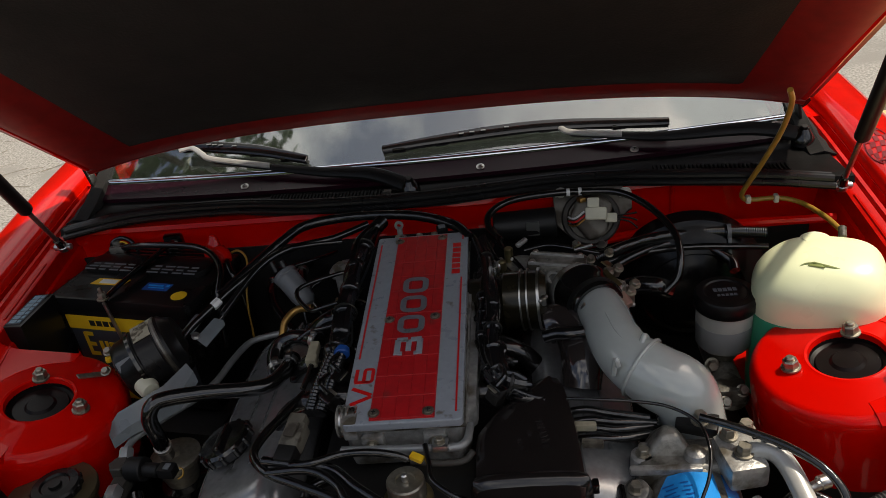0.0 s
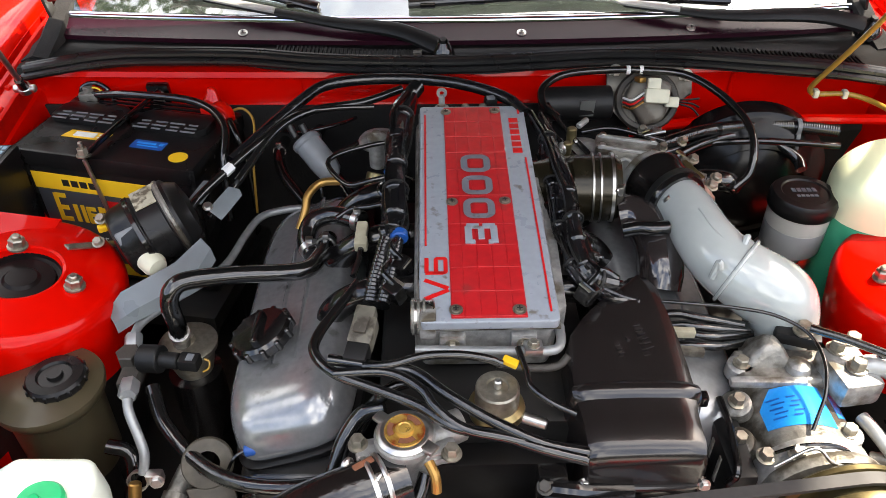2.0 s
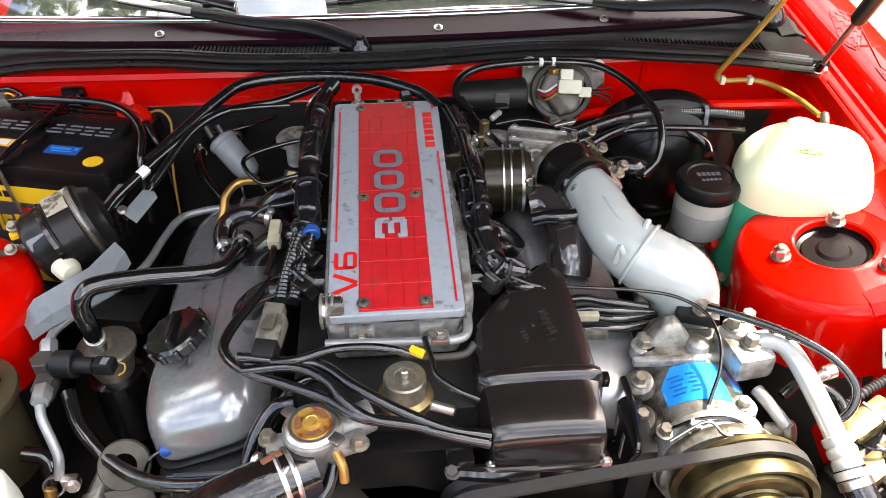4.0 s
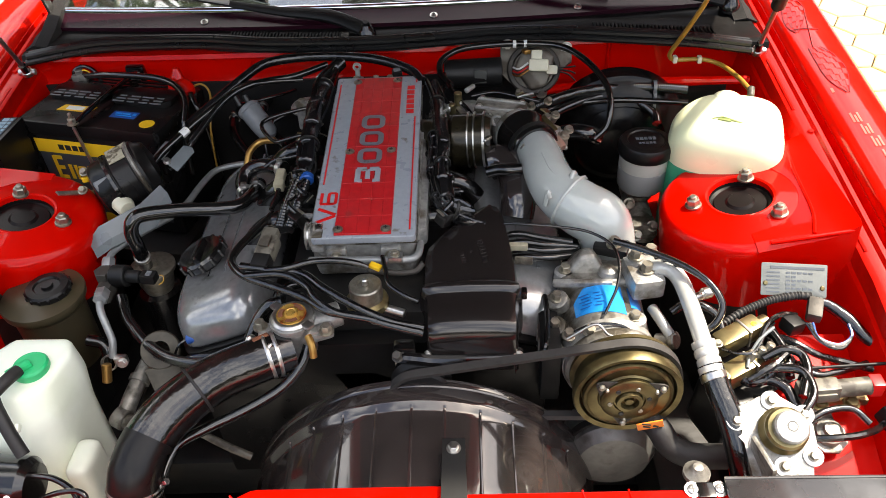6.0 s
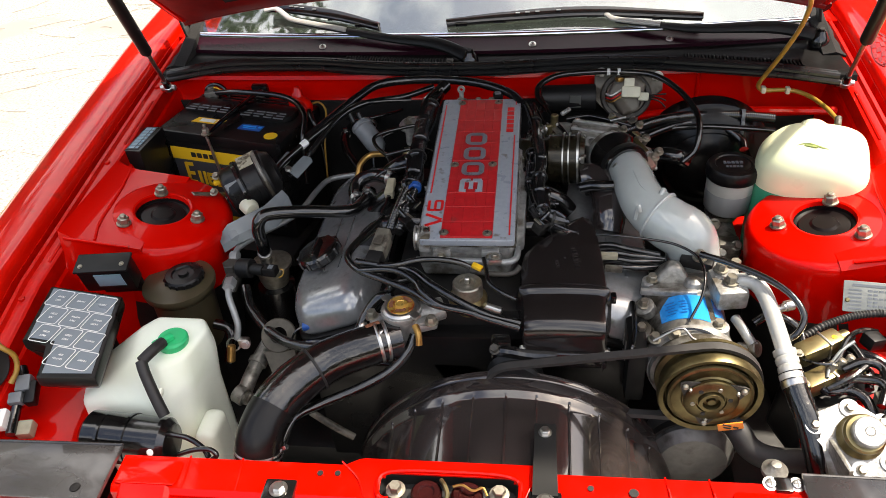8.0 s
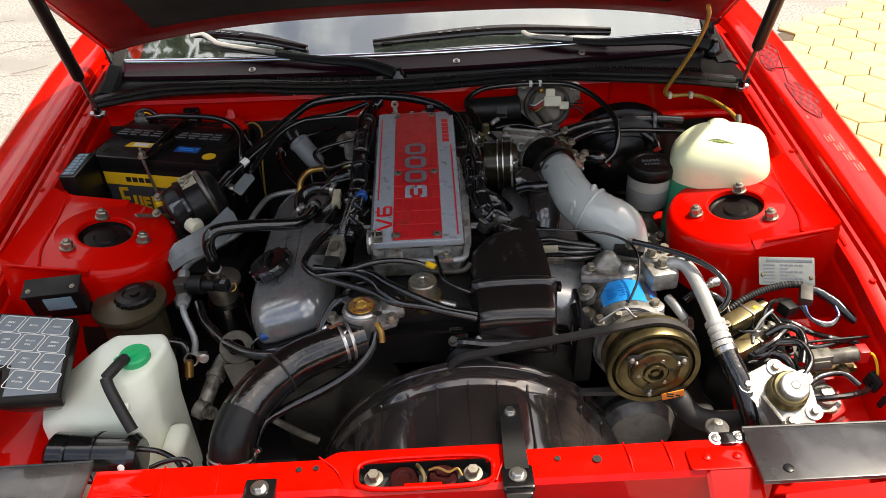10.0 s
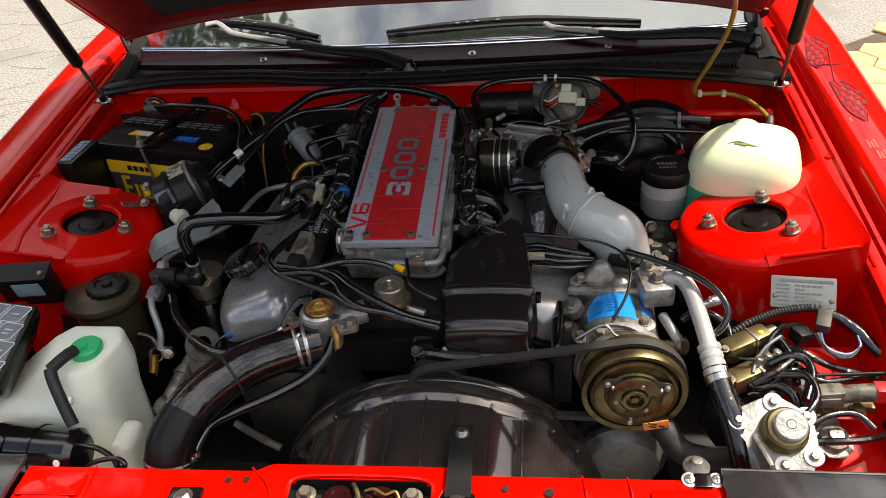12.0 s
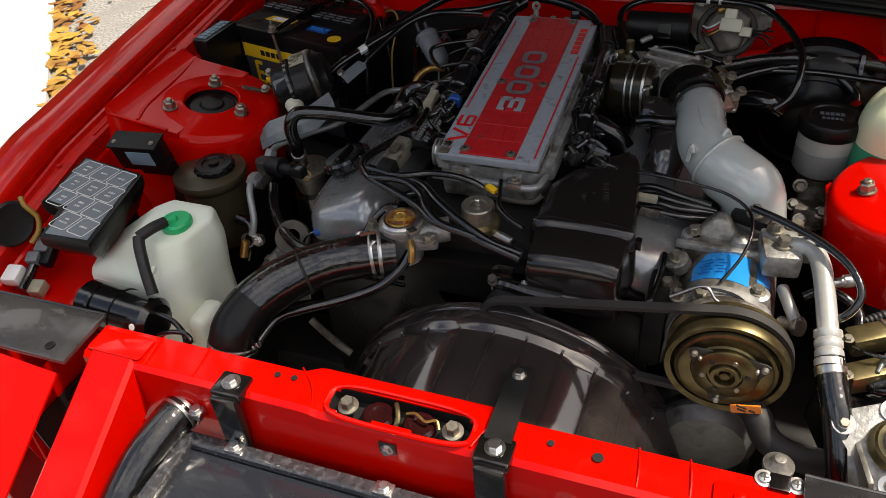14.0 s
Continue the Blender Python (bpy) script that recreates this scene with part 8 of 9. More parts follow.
    for x, y in ((-0.046, 0.036), (0.056, 0.030), (0.014, -0.046)):
        p = W @ Vector((x, y, 0.005))
        part("mount_bolt", merge(hexhead(p, (0, -1, 0.2), 0.007, 0.008, 1.6)), STEEL, ob)
    part("tan_clip", box(tuple(W @ Vector((-0.014, 0.022, 0.026))), (0.012, 0.008, 0.016), 0.002, (78, 0, 20)), BRONZE, ob)
    for k, (dx, mat) in enumerate(((0.0, INK_RED), (0.006, INK_WHITE), (-0.006, BRONZE))):
        part("wire", tube([W @ Vector((-0.036, -0.01 + dx, 0.02)), W @ Vector((-0.026, -0.014 + dx, 0.034)), W @ Vector((-0.010, -0.004 + dx, 0.036))], 0.0018, seg=6), mat, ob)
        part("wire", tube([W @ Vector((0.040, -0.010 + dx * 0.5, 0.036)), W @ Vector((0.058, -0.012 + dx, 0.034)), W @ Vector((0.070, -0.016 + dx * 2, 0.028))], 0.0016, seg=6), MATTE, ob)
    # data plate
    D = pose(0.4425, 0.6800, 0.8225, 48, 0, -7)
    ob = thing("data_plate", "stamped aluminium data plate riveted to the inner fender", "plate", tuple(D.translation))
    part("plate", prism(round_rect(0.088, 0.046, 0.002), 0, 0.0014, D, 0.0004), PLATE, ob)
    rows = [(0.004, 0.017, 0.072, 0.0035)]
    for r in range(6):
        y = 0.010 - 0.0055 * r
        rows += [(-0.028, y, 0.018, 0.0016)] + [(-0.008 + 0.0075 * i, y, 0.0055, 0.0024) for i in range((4 + r * 3) % 6 + 1)]
    part("plate_print", bars(rows, D @ pose(0, 0, 0.0016)), FUSE_FACE, ob, "stamped lines as plain bars")
    for x, y in ((-0.038, -0.006), (0.038, -0.010)):
        part("rivet", lathe(D @ pose(x, y, 0.0014), [(0.0035, 0), (0.0025, 0.0016), (0, 0.002)], 14), ZINC, ob)
    # solenoid valves
    for k, (a, bb) in enumerate((((0.316, 0.592, 0.786), (0.385, 0.625, 0.792)), ((0.318, 0.552, 0.768), (0.384, 0.580, 0.774)))):
        a, bb = Vector(a), Vector(bb)
        d = (bb - a).normalized()
        ob = thing("solenoid_valve", "dull yellow-zinc solenoid valve with hose nipples", "solenoid valve", tuple(a), "solenoid valves")
        part("body", merge(box(tuple((a + bb) / 2), (0.072, 0.028, 0.028), 0.006, (0, -5, 27)), rod(bb - d * 0.004, bb + d * 0.012, 0.011)), ZINC, ob)
        part("band", box(tuple(a.lerp(bb, 0.62)), (0.004, 0.030, 0.030), 0.001, (0, -5, 27)), STEEL, ob)
        part("paint_dot", lathe(pose(*(a.lerp(bb, 0.8) + Vector((0, -0.004, 0.0145)))), [(0.004, 0), (0, 0.0008)], 14), YELLOW if k == 0 else NUT, ob)
        for f in (0.55, 0.75, 0.95):
            if k == 1:
                part("nipple", rod(a.lerp(bb, f) + Vector((0, 0, 0.008)), a.lerp(bb, f) + Vector((0.006, 0.004, 0.026)), 0.006), NUT, ob)
        part("lug", hexhead(a + Vector((0, -0.008, 0.014)), (0, 0, 1), 0.005, 0.004), NUT, ob)
    # cruise actuator
    ob = thing("throttle_actuator", "bright zinc actuator with a round cap on a cast base", "actuator", (0.37, 0.46, 0.70))
    T = pose(0.360, 0.462, 0.772, 28, -4, 0)
    part("base", prism([(-0.040, -0.080), (0.030, -0.082), (0.034, -0.030), (0.045, -0.022), (0.045, 0.006), (0.030, 0.030), (0.010, 0.045), (-0.012, 0.045), (-0.050, 0.030), (-0.056, 0.006), (-0.038, -0.010)], -0.012, 0.0, T, 0.003), CAST, ob, "cast base plate")
    part("drum", lathe(T @ pose(0.006, 0, 0) @ Matrix.Diagonal((0.86, 0.86, 1, 1)), [(0.033, -0.002), (0.034, 0.004), (0.030, 0.008), (0.028, 0.016), (0.030, 0.018), (0.030, 0.022), (0.027, 0.025), (0, 0.026)], 44), ZINC, ob)
    part("cap", lathe(T @ pose(0.008, 0.0, 0.024) @ Matrix.Diagonal((0.84, 0.84, 1, 1)), [(0.024, 0), (0.024, 0.010), (0.0215, 0.012), (0.0075, 0.0125), (0.0075, 0.011), (0.006, 0.013), (0, 0.013)], 40), CAST, ob, "bright round cap")
    for x, y in ((-0.046, 0.016), (0.0, 0.038), (0.036, 0.018), (0.0, -0.042), (0.036, -0.032), (0.030, -0.07)):
        p = T @ Vector((x, y, 0.0))
        part("ear", lathe(T @ pose(x, y, -0.004), [(0.012, 0), (0.012, 0.006), (0, 0.006)], 20), STEEL, ob)
        part("ear_screw", hexhead(T @ Vector((x, y, 0.002)), (0, -0.45, 0.9), 0.0055, 0.005, 1.2), NUT, ob)
    part("bulge", lathe(T @ pose(-0.002, -0.072, 0), [(0.020, -0.004), (0.020, 0.008), (0.013, 0.018), (0, 0.022)], 28), CAST_DIRTY, ob)
    part("side_plate", box((0.338, 0.425, 0.735), (0.006, 0.05, 0.10), 0.002, (0, -10, 12)), CAST_DIRTY, ob)
    st = thing("mounting_stud", "bright zinc stud plate with a cross-head bolt", "bolt", (0.443, 0.489, 0.72))
    part("plate", prism(disc_outline(0.026, 8, 1.0, 1.0), 0, 0.004, pose(0.443, 0.489, 0.724, 15, 0, 20), 0.001), CAST, st)
    part("boss", lathe(pose(0.443, 0.489, 0.728, 15, 0, 0), [(0.018, 0), (0.017, 0.010), (0.010, 0.012), (0.009, 0.018), (0, 0.019)], 28), CAST_DIRTY, st)
    part("tab", box((0.443, 0.52, 0.722), (0.040, 0.04, 0.004), 0.002), CAST_DIRTY, st)
    # harness connector on the right
    co = thing("harness_connector", "pale and dark grey harness connector with a red insert", "connector", (0.45, 0.52, 0.775))
    part("plug", merge(box((0.428, 0.519, 0.778), (0.052, 0.022, 0.026), 0.004, (0, -6, 0)), box((0.432, 0.5065, 0.780), (0.03, 0.003, 0.010), 0.001, (0, -6, 0))), BEIGE, co, "pale grey plug")
    part("socket", rod((0.450, 0.519, 0.781), (0.492, 0.519, 0.786), 0.0118, seg=24), BEIGE, co, "darker grey socket")
    part("insert", box((0.498, 0.519, 0.786), (0.016, 0.020, 0.022), 0.002), INK_RED, co, "dull red insert")
    part("bed", box((0.455, 0.528, 0.752), (0.09, 0.02, 0.012), 0.003), ZINC, co)
    for x in (0.435, 0.475):
        part("bed_nut", hexhead((x, 0.515, 0.757), (0, -0.3, 1), 0.008, 0.007), ZINC, co)
    part("wire", tube([(0.504, 0.519, 0.787), (0.515, 0.518, 0.784), (0.520, 0.510, 0.774), (0.523, 0.500, 0.755), (0.532, 0.48, 0.72)], 0.0022, seg=6), YELLOW, co, "yellow wire")
    # upper connector
    co = thing("harness_connector", "worn beige harness connector with taped loom", "connector", (0.465, 0.65, 0.80))
    part("plug", box((0.462, 0.640, 0.803), (0.020, 0.034, 0.018), 0.004, (10, 0, -22)), DULL_IRON, co)
    part("taped_loom", tube([(0.468, 0.655, 0.806), (0.485, 0.648, 0.802), (0.505, 0.628, 0.795), (0.522, 0.600, 0.785), (0.545, 0.585, 0.778)], 0.010, seg=12, ends=[0.006, 0.008, 0.009, 0.008, 0.007]), TAPE, co, "taped black loom")
    for k, mat in enumerate((BLUE_INK, RUBBER, RUBBER)):
        part("wire", tube([(0.452 - 0.004 * k, 0.618, 0.800), (0.456, 0.600 - 0.004 * k, 0.79), (0.480, 0.590 - 0.004 * k, 0.786), (0.500, 0.600, 0.790), (0.502, 0.618, 0.795)], 0.0022, seg=6), mat, co)
    # relay block further right
    co = thing("side_harness", "black harness with grey plugs at the fender", "harness", (0.53, 0.47, 0.74))
    for k in range(3):
        part("plug", box((0.525 + 0.008 * k, 0.50 - 0.035 * k, 0.745 - 0.014 * k), (0.030, 0.026, 0.024), 0.004, (10, 10, 20)), MATTE if k != 2 else INK_WHITE, co)
    # small hoses and wires that wind between the valves and the connectors
    co = thing("valve_hoses", "tangle of thin black hoses between the solenoid valves", "hoses", (0.38, 0.58, 0.78))
    for pts, r, mat in (
            ([(0.373, 0.578, 0.785), (0.376, 0.595, 0.800), (0.393, 0.617, 0.806), (0.419, 0.636, 0.800), (0.440, 0.642, 0.792)], 0.0038, RUBBER),
            ([(0.324, 0.584, 0.790), (0.338, 0.569, 0.797), (0.361, 0.571, 0.797), (0.383, 0.599, 0.800), (0.402, 0.622, 0.798)], 0.0022, RUBBER),
            ([(0.345, 0.535, 0.782), (0.376, 0.546, 0.795), (0.405, 0.569, 0.797), (0.424, 0.578, 0.790), (0.424, 0.555, 0.775), (0.410, 0.530, 0.755)], 0.0045, RUBBER),
            ([(0.365, 0.540, 0.770), (0.395, 0.552, 0.790), (0.430, 0.560, 0.780), (0.452, 0.545, 0.765), (0.465, 0.520, 0.745)], 0.0036, RUBBER),
            ([(0.398, 0.625, 0.775), (0.425, 0.600, 0.782), (0.455, 0.585, 0.772), (0.490, 0.580, 0.762), (0.530, 0.560, 0.765)], 0.0050, TAPE),
            ([(0.410, 0.470, 0.745), (0.440, 0.463, 0.755), (0.475, 0.470, 0.752), (0.510, 0.490, 0.745), (0.535, 0.520, 0.755)], 0.0048, RUBBER)):
        part("hose" if r > 0.003 else "wire", tube(pts, r, seg=8), mat, co)
    part("plug", box((0.431, 0.627, 0.788), (0.026, 0.024, 0.020), 0.004, (0, 10, 25)), MATTE, co, "black wiring plug")
    part("plug_bracket", box((0.413, 0.603, 0.778), (0.020, 0.030, 0.004), 0.001, (0, 25, 25)), WORN_PLATE, co)
    rod_ = thing("thin_rail", "thin black steel rail across the corner", "rail", (0.46, 0.555, 0.782))
    part("rail", rod((0.405, 0.553, 0.781), (0.530, 0.555, 0.786), 0.0022), MATTE, rod_)


build_brake_side()


L_ARM = [(-0.194, 1.294, 0.946), (-0.268, 1.332, 0.961), (-0.368, 1.349, 0.968), (-0.47, 1.37, 0.979), (-0.590, 1.398, 0.993), (-0.615, 1.412, 1.000), (-0.641, 1.431, 1.009), (-0.667, 1.428, 1.007)]
L_BLADE = [(-0.660, 1.438, 1.006), (-0.613, 1.430, 1.003), (-0.505, 1.409, 0.993), (-0.401, 1.378, 0.977)]
R_ARM = [(0.512, 1.332, 0.959), (0.427, 1.356, 0.97), (0.283, 1.356, 0.971), (0.200, 1.366, 0.976), (0.110, 1.382, 0.983), (0.090, 1.394, 0.990), (0.069, 1.407, 0.997), (0.018, 1.401, 0.994)]
R_BLADE = [(-0.25, 1.383, 0.98), (-0.116, 1.393, 0.985), (0.062, 1.4, 0.988), (0.282, 1.382, 0.98)]


def build_wipers():
    """Arms with a cranked bright tip, and blades with their slotted bridges."""
    for label, arm, blade in (
        ("black wiper arm and blade resting on the windshield", L_ARM, L_BLADE),
        ("black wiper arm and blade, bright edges, resting on the windshield", R_ARM, R_BLADE),
    ):
        p = [Vector(q) for q in arm]
        ob = thing("windshield_wiper", label, "wiper", arm[0], "windshield wipers")
        part("pivot", lathe(Matrix.Translation(p[0] - Vector((0, 0, 0.018))), [(0.020, 0), (0.019, 0.012), (0.013, 0.022), (0.009, 0.029), (0, 0.030)], 28), BLACK, ob)
        part("pivot_nut", hexhead(p[0] + Vector((0, 0, 0.010)), (0, -0.2, 1), 0.007, 0.006), MATTE, ob)
        part("arm", tube(p[:5], 0.010, seg=10, flat=0.55, ends=[0.015, 0.014, 0.010, 0.007, 0.006]), MATTE, ob, "black arm")
        part("arm_tip", tube([q + Vector((0, -0.002, 0.004)) for q in p[3:]], 0.0058, seg=8, flat=0.6), WHITE_PIPE, ob, "bright cranked arm tip")
        way = smooth_path(blade, 8)
        part("blade_bridge", tube([q + Vector((0, 0, 0.009)) for q in way[::3] + [way[-1]]], 0.012, seg=10, steps=3, flat=0.6, ends=[0.007, 0.010, 0.0125, 0.0125, 0.010, 0.007]), BLACK, ob, "black slotted bridge")
        part("rubber", tube([q + Vector((0, 0.007, -0.001)) for q in way[::3] + [way[-1]]], 0.0045, seg=8, steps=3), RUBBER_DULL, ob)
        for f in (0.12, 0.32, 0.68, 0.88):
            c = way[int(f * (len(way) - 1))]
            part("claw", box((c.x, c.y, c.z + 0.003), (0.026, 0.016, 0.011), 0.003), BLACK, ob)
        # pale grey chips stand for the light seen through the slots
        for k in range(4):
            c = way[int((0.38 + 0.055 * k) * (len(way) - 1))]
            part("bridge_slot", box((c.x, c.y - 0.0045, c.z + 0.0165), (0.009, 0.005, 0.0012), 0), CAN_GREY, ob)


build_wipers()


def build_front():
    """Brackets, radiator and small parts in front of the beam."""
    for x, back, label in ((-0.036, True, "black steel strap holding the fan shroud"), (-0.372, False, "black steel radiator bracket")):
        ob = thing("radiator_bracket", label, "bracket", (x, 0.34, 0.74), "radiator brackets")
        if back:
            part("strap", sheet([[(x - 0.014, 0.450, 0.790), (x - 0.014, 0.42, 0.788), (x - 0.015, 0.39, 0.784), (x - 0.016, 0.345, 0.781)], [(x + 0.014, 0.450, 0.790), (x + 0.014, 0.42, 0.788), (x + 0.015, 0.39, 0.784), (x + 0.016, 0.345, 0.781)]], 0.004), MATTE, ob)
            part("bolt", hexhead((x, 0.436, 0.789), (0, 0, 1), 0.0065, 0.006), STEEL, ob)
        part("block", box((x, 0.335, 0.772), (0.042, 0.036, 0.014), 0.004), BLACK, ob)
        part("front_leg", box((x, 0.315, 0.73), (0.036, 0.012, 0.09), 0.004), BLACK, ob)
        part("bolt", hexhead((x, 0.336, 0.780), (0, 0, 1), 0.008, 0.006, 1.5), STEEL, ob)
    ob = thing("radiator", "glossy black radiator with framed top in front of the beam", "radiator", (-0.16, 0.26, 0.45))
    part("core", box((-0.16, 0.262, 0.56), (0.56, 0.050, 0.22), 0.006), RADIATOR, ob)
    part("top_tank", prism([(-0.440, 0.205), (0.125, 0.205), (0.13, 0.295), (-0.442, 0.297)], 0.66, 0.682, None, 0.008, 3), RADIATOR, ob, "glossy black top tank")
    for c, size in (((-0.155, 0.301, 0.687), (0.585, 0.020, 0.014)), ((-0.441, 0.246, 0.687), (0.020, 0.10, 0.014))):
        part("frame_bar", box(c, size, 0.005, seg=3), FRAME, ob, "worn black frame bar, pale glints in its colour")
    for x in (-0.370, -0.165, 0.04):
        part("frame_bolt", merge(box((x, 0.302, 0.694), (0.024, 0.018, 0.006), 0.002), hexhead((x, 0.302, 0.697), (0, 0, 1), 0.007, 0.005)), STEEL, ob)
    low = hose("lower_front_hose", [(-0.455, 0.345, 0.70), (-0.462, 0.325, 0.708), (-0.470, 0.290, 0.703), (-0.478, 0.25, 0.690), (-0.486, 0.20, 0.66), (-0.49, 0.16, 0.62)], 0.026, RUBBER, "shiny black radiator hose in front of the beam", seg=24)
    for a, b in (((-0.460, 0.330, 0.708), (-0.463, 0.318, 0.708)), ((-0.462, 0.322, 0.708), (-0.465, 0.310, 0.707))):
        part("clamp_wire", lathe(aim(a, b), [(0.026, 0), (0.0275, 0.001), (0.0275, 0.004), (0.026, 0.005)], 32), STEEL, low)
    part("clamp_screw", merge(box((-0.428, 0.318, 0.722), (0.018, 0.016, 0.010), 0.002), hexhead((-0.428, 0.318, 0.727), (0, 0, 1), 0.007, 0.006)), STEEL, low)
    # bracket with two screws at the beam's end
    ob = thing("corner_clip", "small black clip with two cross-head screws", "clip", (0.25, 0.378, 0.772))
    part("clip", box((0.252, 0.379, 0.777), (0.020, 0.020, 0.006), 0.002), BLACK, ob)
    for x in (0.237, 0.268):
        s = part("screw", screw((x, 0.381, 0.776), (0, -0.2, 1), 0.0072, 0.005), STEEL, ob)
        part("screw_cross", cross((x, 0.380, 0.7805), (0, -0.2, 1), 0.004), INK_DARK, s)
    part("grommet", lathe(pose(0.253, 0.415, 0.755), [(0.016, 0), (0.016, 0.006), (0.010, 0.010), (0.006, 0.016), (0, 0.017)], 24), CAST_DIRTY, ob)
    ob = thing("alternator", "dirty aluminium alternator housing low in the bay", "alternator", (0.18, 0.53, 0.60))
    part("housing", lathe(pose(0.185, 0.60, 0.625, 90, 0, 0), [(0, 0), (0.055, 0), (0.062, 0.01), (0.062, 0.06), (0.050, 0.075), (0.02, 0.08), (0, 0.08)], 40), ALLOY_DULL, ob)
    part("rear_band", lathe(pose(0.185, 0.56, 0.625, 90, 0, 0), [(0.062, 0), (0.065, 0.001), (0.065, 0.012), (0.062, 0.013)], 40), GRIME_SHADE, ob)
    # floor, rails and battery tray coloured near-black to stand for shade
    ob = thing("bay_floor", "splash panels and subframe below the engine, coloured dark as shade", "panel", (MID, 0.8, 0.3))
    part("pan", sheet([[(MID - 0.56, 0.30, 0.34), (MID - 0.3, 0.30, 0.30), (MID + 0.3, 0.30, 0.30), (MID + 0.56, 0.30, 0.34)], [(MID - 0.56, 1.24, 0.34), (MID - 0.3, 1.24, 0.30), (MID + 0.3, 1.24, 0.30), (MID + 0.56, 1.24, 0.34)]], 0.01), GRIME_SHADE, ob)
    part("cross_member", box((MID, 0.72, 0.40), (1.0, 0.12, 0.10), 0.02), GRIME_SHADE, ob)
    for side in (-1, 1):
        part("rail", box((MID + side * 0.47, 0.78, 0.47), (0.10, 0.92, 0.14), 0.015), GRIME_SHADE, ob, "chassis rail coloured dark as shade")
    part("battery_tray", box((-0.69, 1.13, 0.64), (0.34, 0.24, 0.03), 0.006, (0, 0, -11)), GRIME_SHADE, ob)
    part("corner_shelf", sheet([[(-0.86, 0.39, 0.745), (-0.86, 0.46, 0.735), (-0.86, 0.64, 0.730)], [(-0.70, 0.39, 0.735), (-0.70, 0.46, 0.728), (-0.70, 0.64, 0.722)]], 0.006), RED, ob, "red corner shelf")
    part("front_floor_left", box((-0.705, 0.47, 0.545), (0.21, 0.30, 0.02), 0.004), RED, ob, "red corner floor")
    part("front_floor_right", box((0.44, 0.50, 0.700), (0.24, 0.30, 0.02), 0.004, (18, 0, 0)), RED, ob, "red corner floor")
    part("reservoir_stand", box((-0.653, 0.722, 0.605), (0.05, 0.05, 0.12), 0.005), GRIME_SHADE, ob)
    part("tank_shelf", box((0.42, 0.99, 0.69), (0.20, 0.16, 0.02), 0.004), RED_WORN, ob)


build_front()


def build_flags():
    """Faded chequered flag transfers and unreadable writing on the fender's crown."""
    def on_fender(a, y):
        z = line_z(y)
        w = [(0.745, 0.0), (0.765, 0.006), (0.79, 0.008), (0.815, 0.004), (0.838, -0.010), (0.856, -0.032)]
        return Vector((MID + a, y, z + float(np.interp(a, [p[0] for p in w], [p[1] for p in w])) + 0.0012))
    ob = thing("fender_transfer", "faded red chequered flag transfer on the fender", "transfer", tuple(on_fender(0.80, 1.1)))
    def patch(name, a, y, wa, wy, mat, label=""):
        bm = bmesh.new()
        bm.faces.new([bm.verts.new(p) for p in (on_fender(a, y), on_fender(a + wa, y), on_fender(a + wa, y + wy), on_fender(a, y + wy))])
        part(name, bm, mat, ob, label)
    def flag(tail, tip, half, n):
        """A waved, leaf-shaped flag with a thin outline and six bands of checks."""
        def at(f, g):
            a = tail[0] + (tip[0] - tail[0]) * f + 0.005 * math.sin(f * 5.0) + half * g * math.sin(math.pi * min(1.0, f * 0.86 + 0.12)) ** 0.8
            return a, tail[1] + (tip[1] - tail[1]) * f
        for i in range(n):
            for j in range(5):
                if (i + j) % 2 == 0:
                    q = [at((i + u) / n, (j + v) / 2.5 - 1.0) for u, v in ((0, 0), (1, 0), (1, 1), (0, 1))]
                    bm = bmesh.new()
                    bm.faces.new([bm.verts.new(on_fender(*p)) for p in q])
                    part("flag_square", bm, FLAG, ob)
        for g in (-1.0, 1.0):
            part("flag_edge", tube([on_fender(*at(k / 8, g)) for k in range(9)], 0.0008, seg=5, steps=2), FLAG, ob)
    flag((0.770, 1.158), (0.785, 1.022), 0.021, 8)
    flag((0.772, 1.330), (0.762, 1.212), 0.020, 7)
    for a, b in (((0.768, 1.158), (0.792, 1.285)), ((0.750, 1.222), (0.796, 1.213))):
        part("flag_pole", tube([on_fender(a[0] + (b[0] - a[0]) * k / 3, a[1] + (b[1] - a[1]) * k / 3) for k in range(4)], 0.0011, seg=5, steps=2), FLAG, ob)
    for k, (a, y) in enumerate(((0.762, 0.968), (0.768, 0.938), (0.773, 0.908), (0.778, 0.876))):
        for q in range(3):
            patch("writing_bar", a + 0.0052 * q, y - 0.024, 0.0032, 0.024 if q != 1 else 0.018, DRY_ORANGE, "pale writing as a plain bar")
    patch("writing_bar", 0.757, 1.026, 0.004, 0.012, DRY_ORANGE)


build_flags()


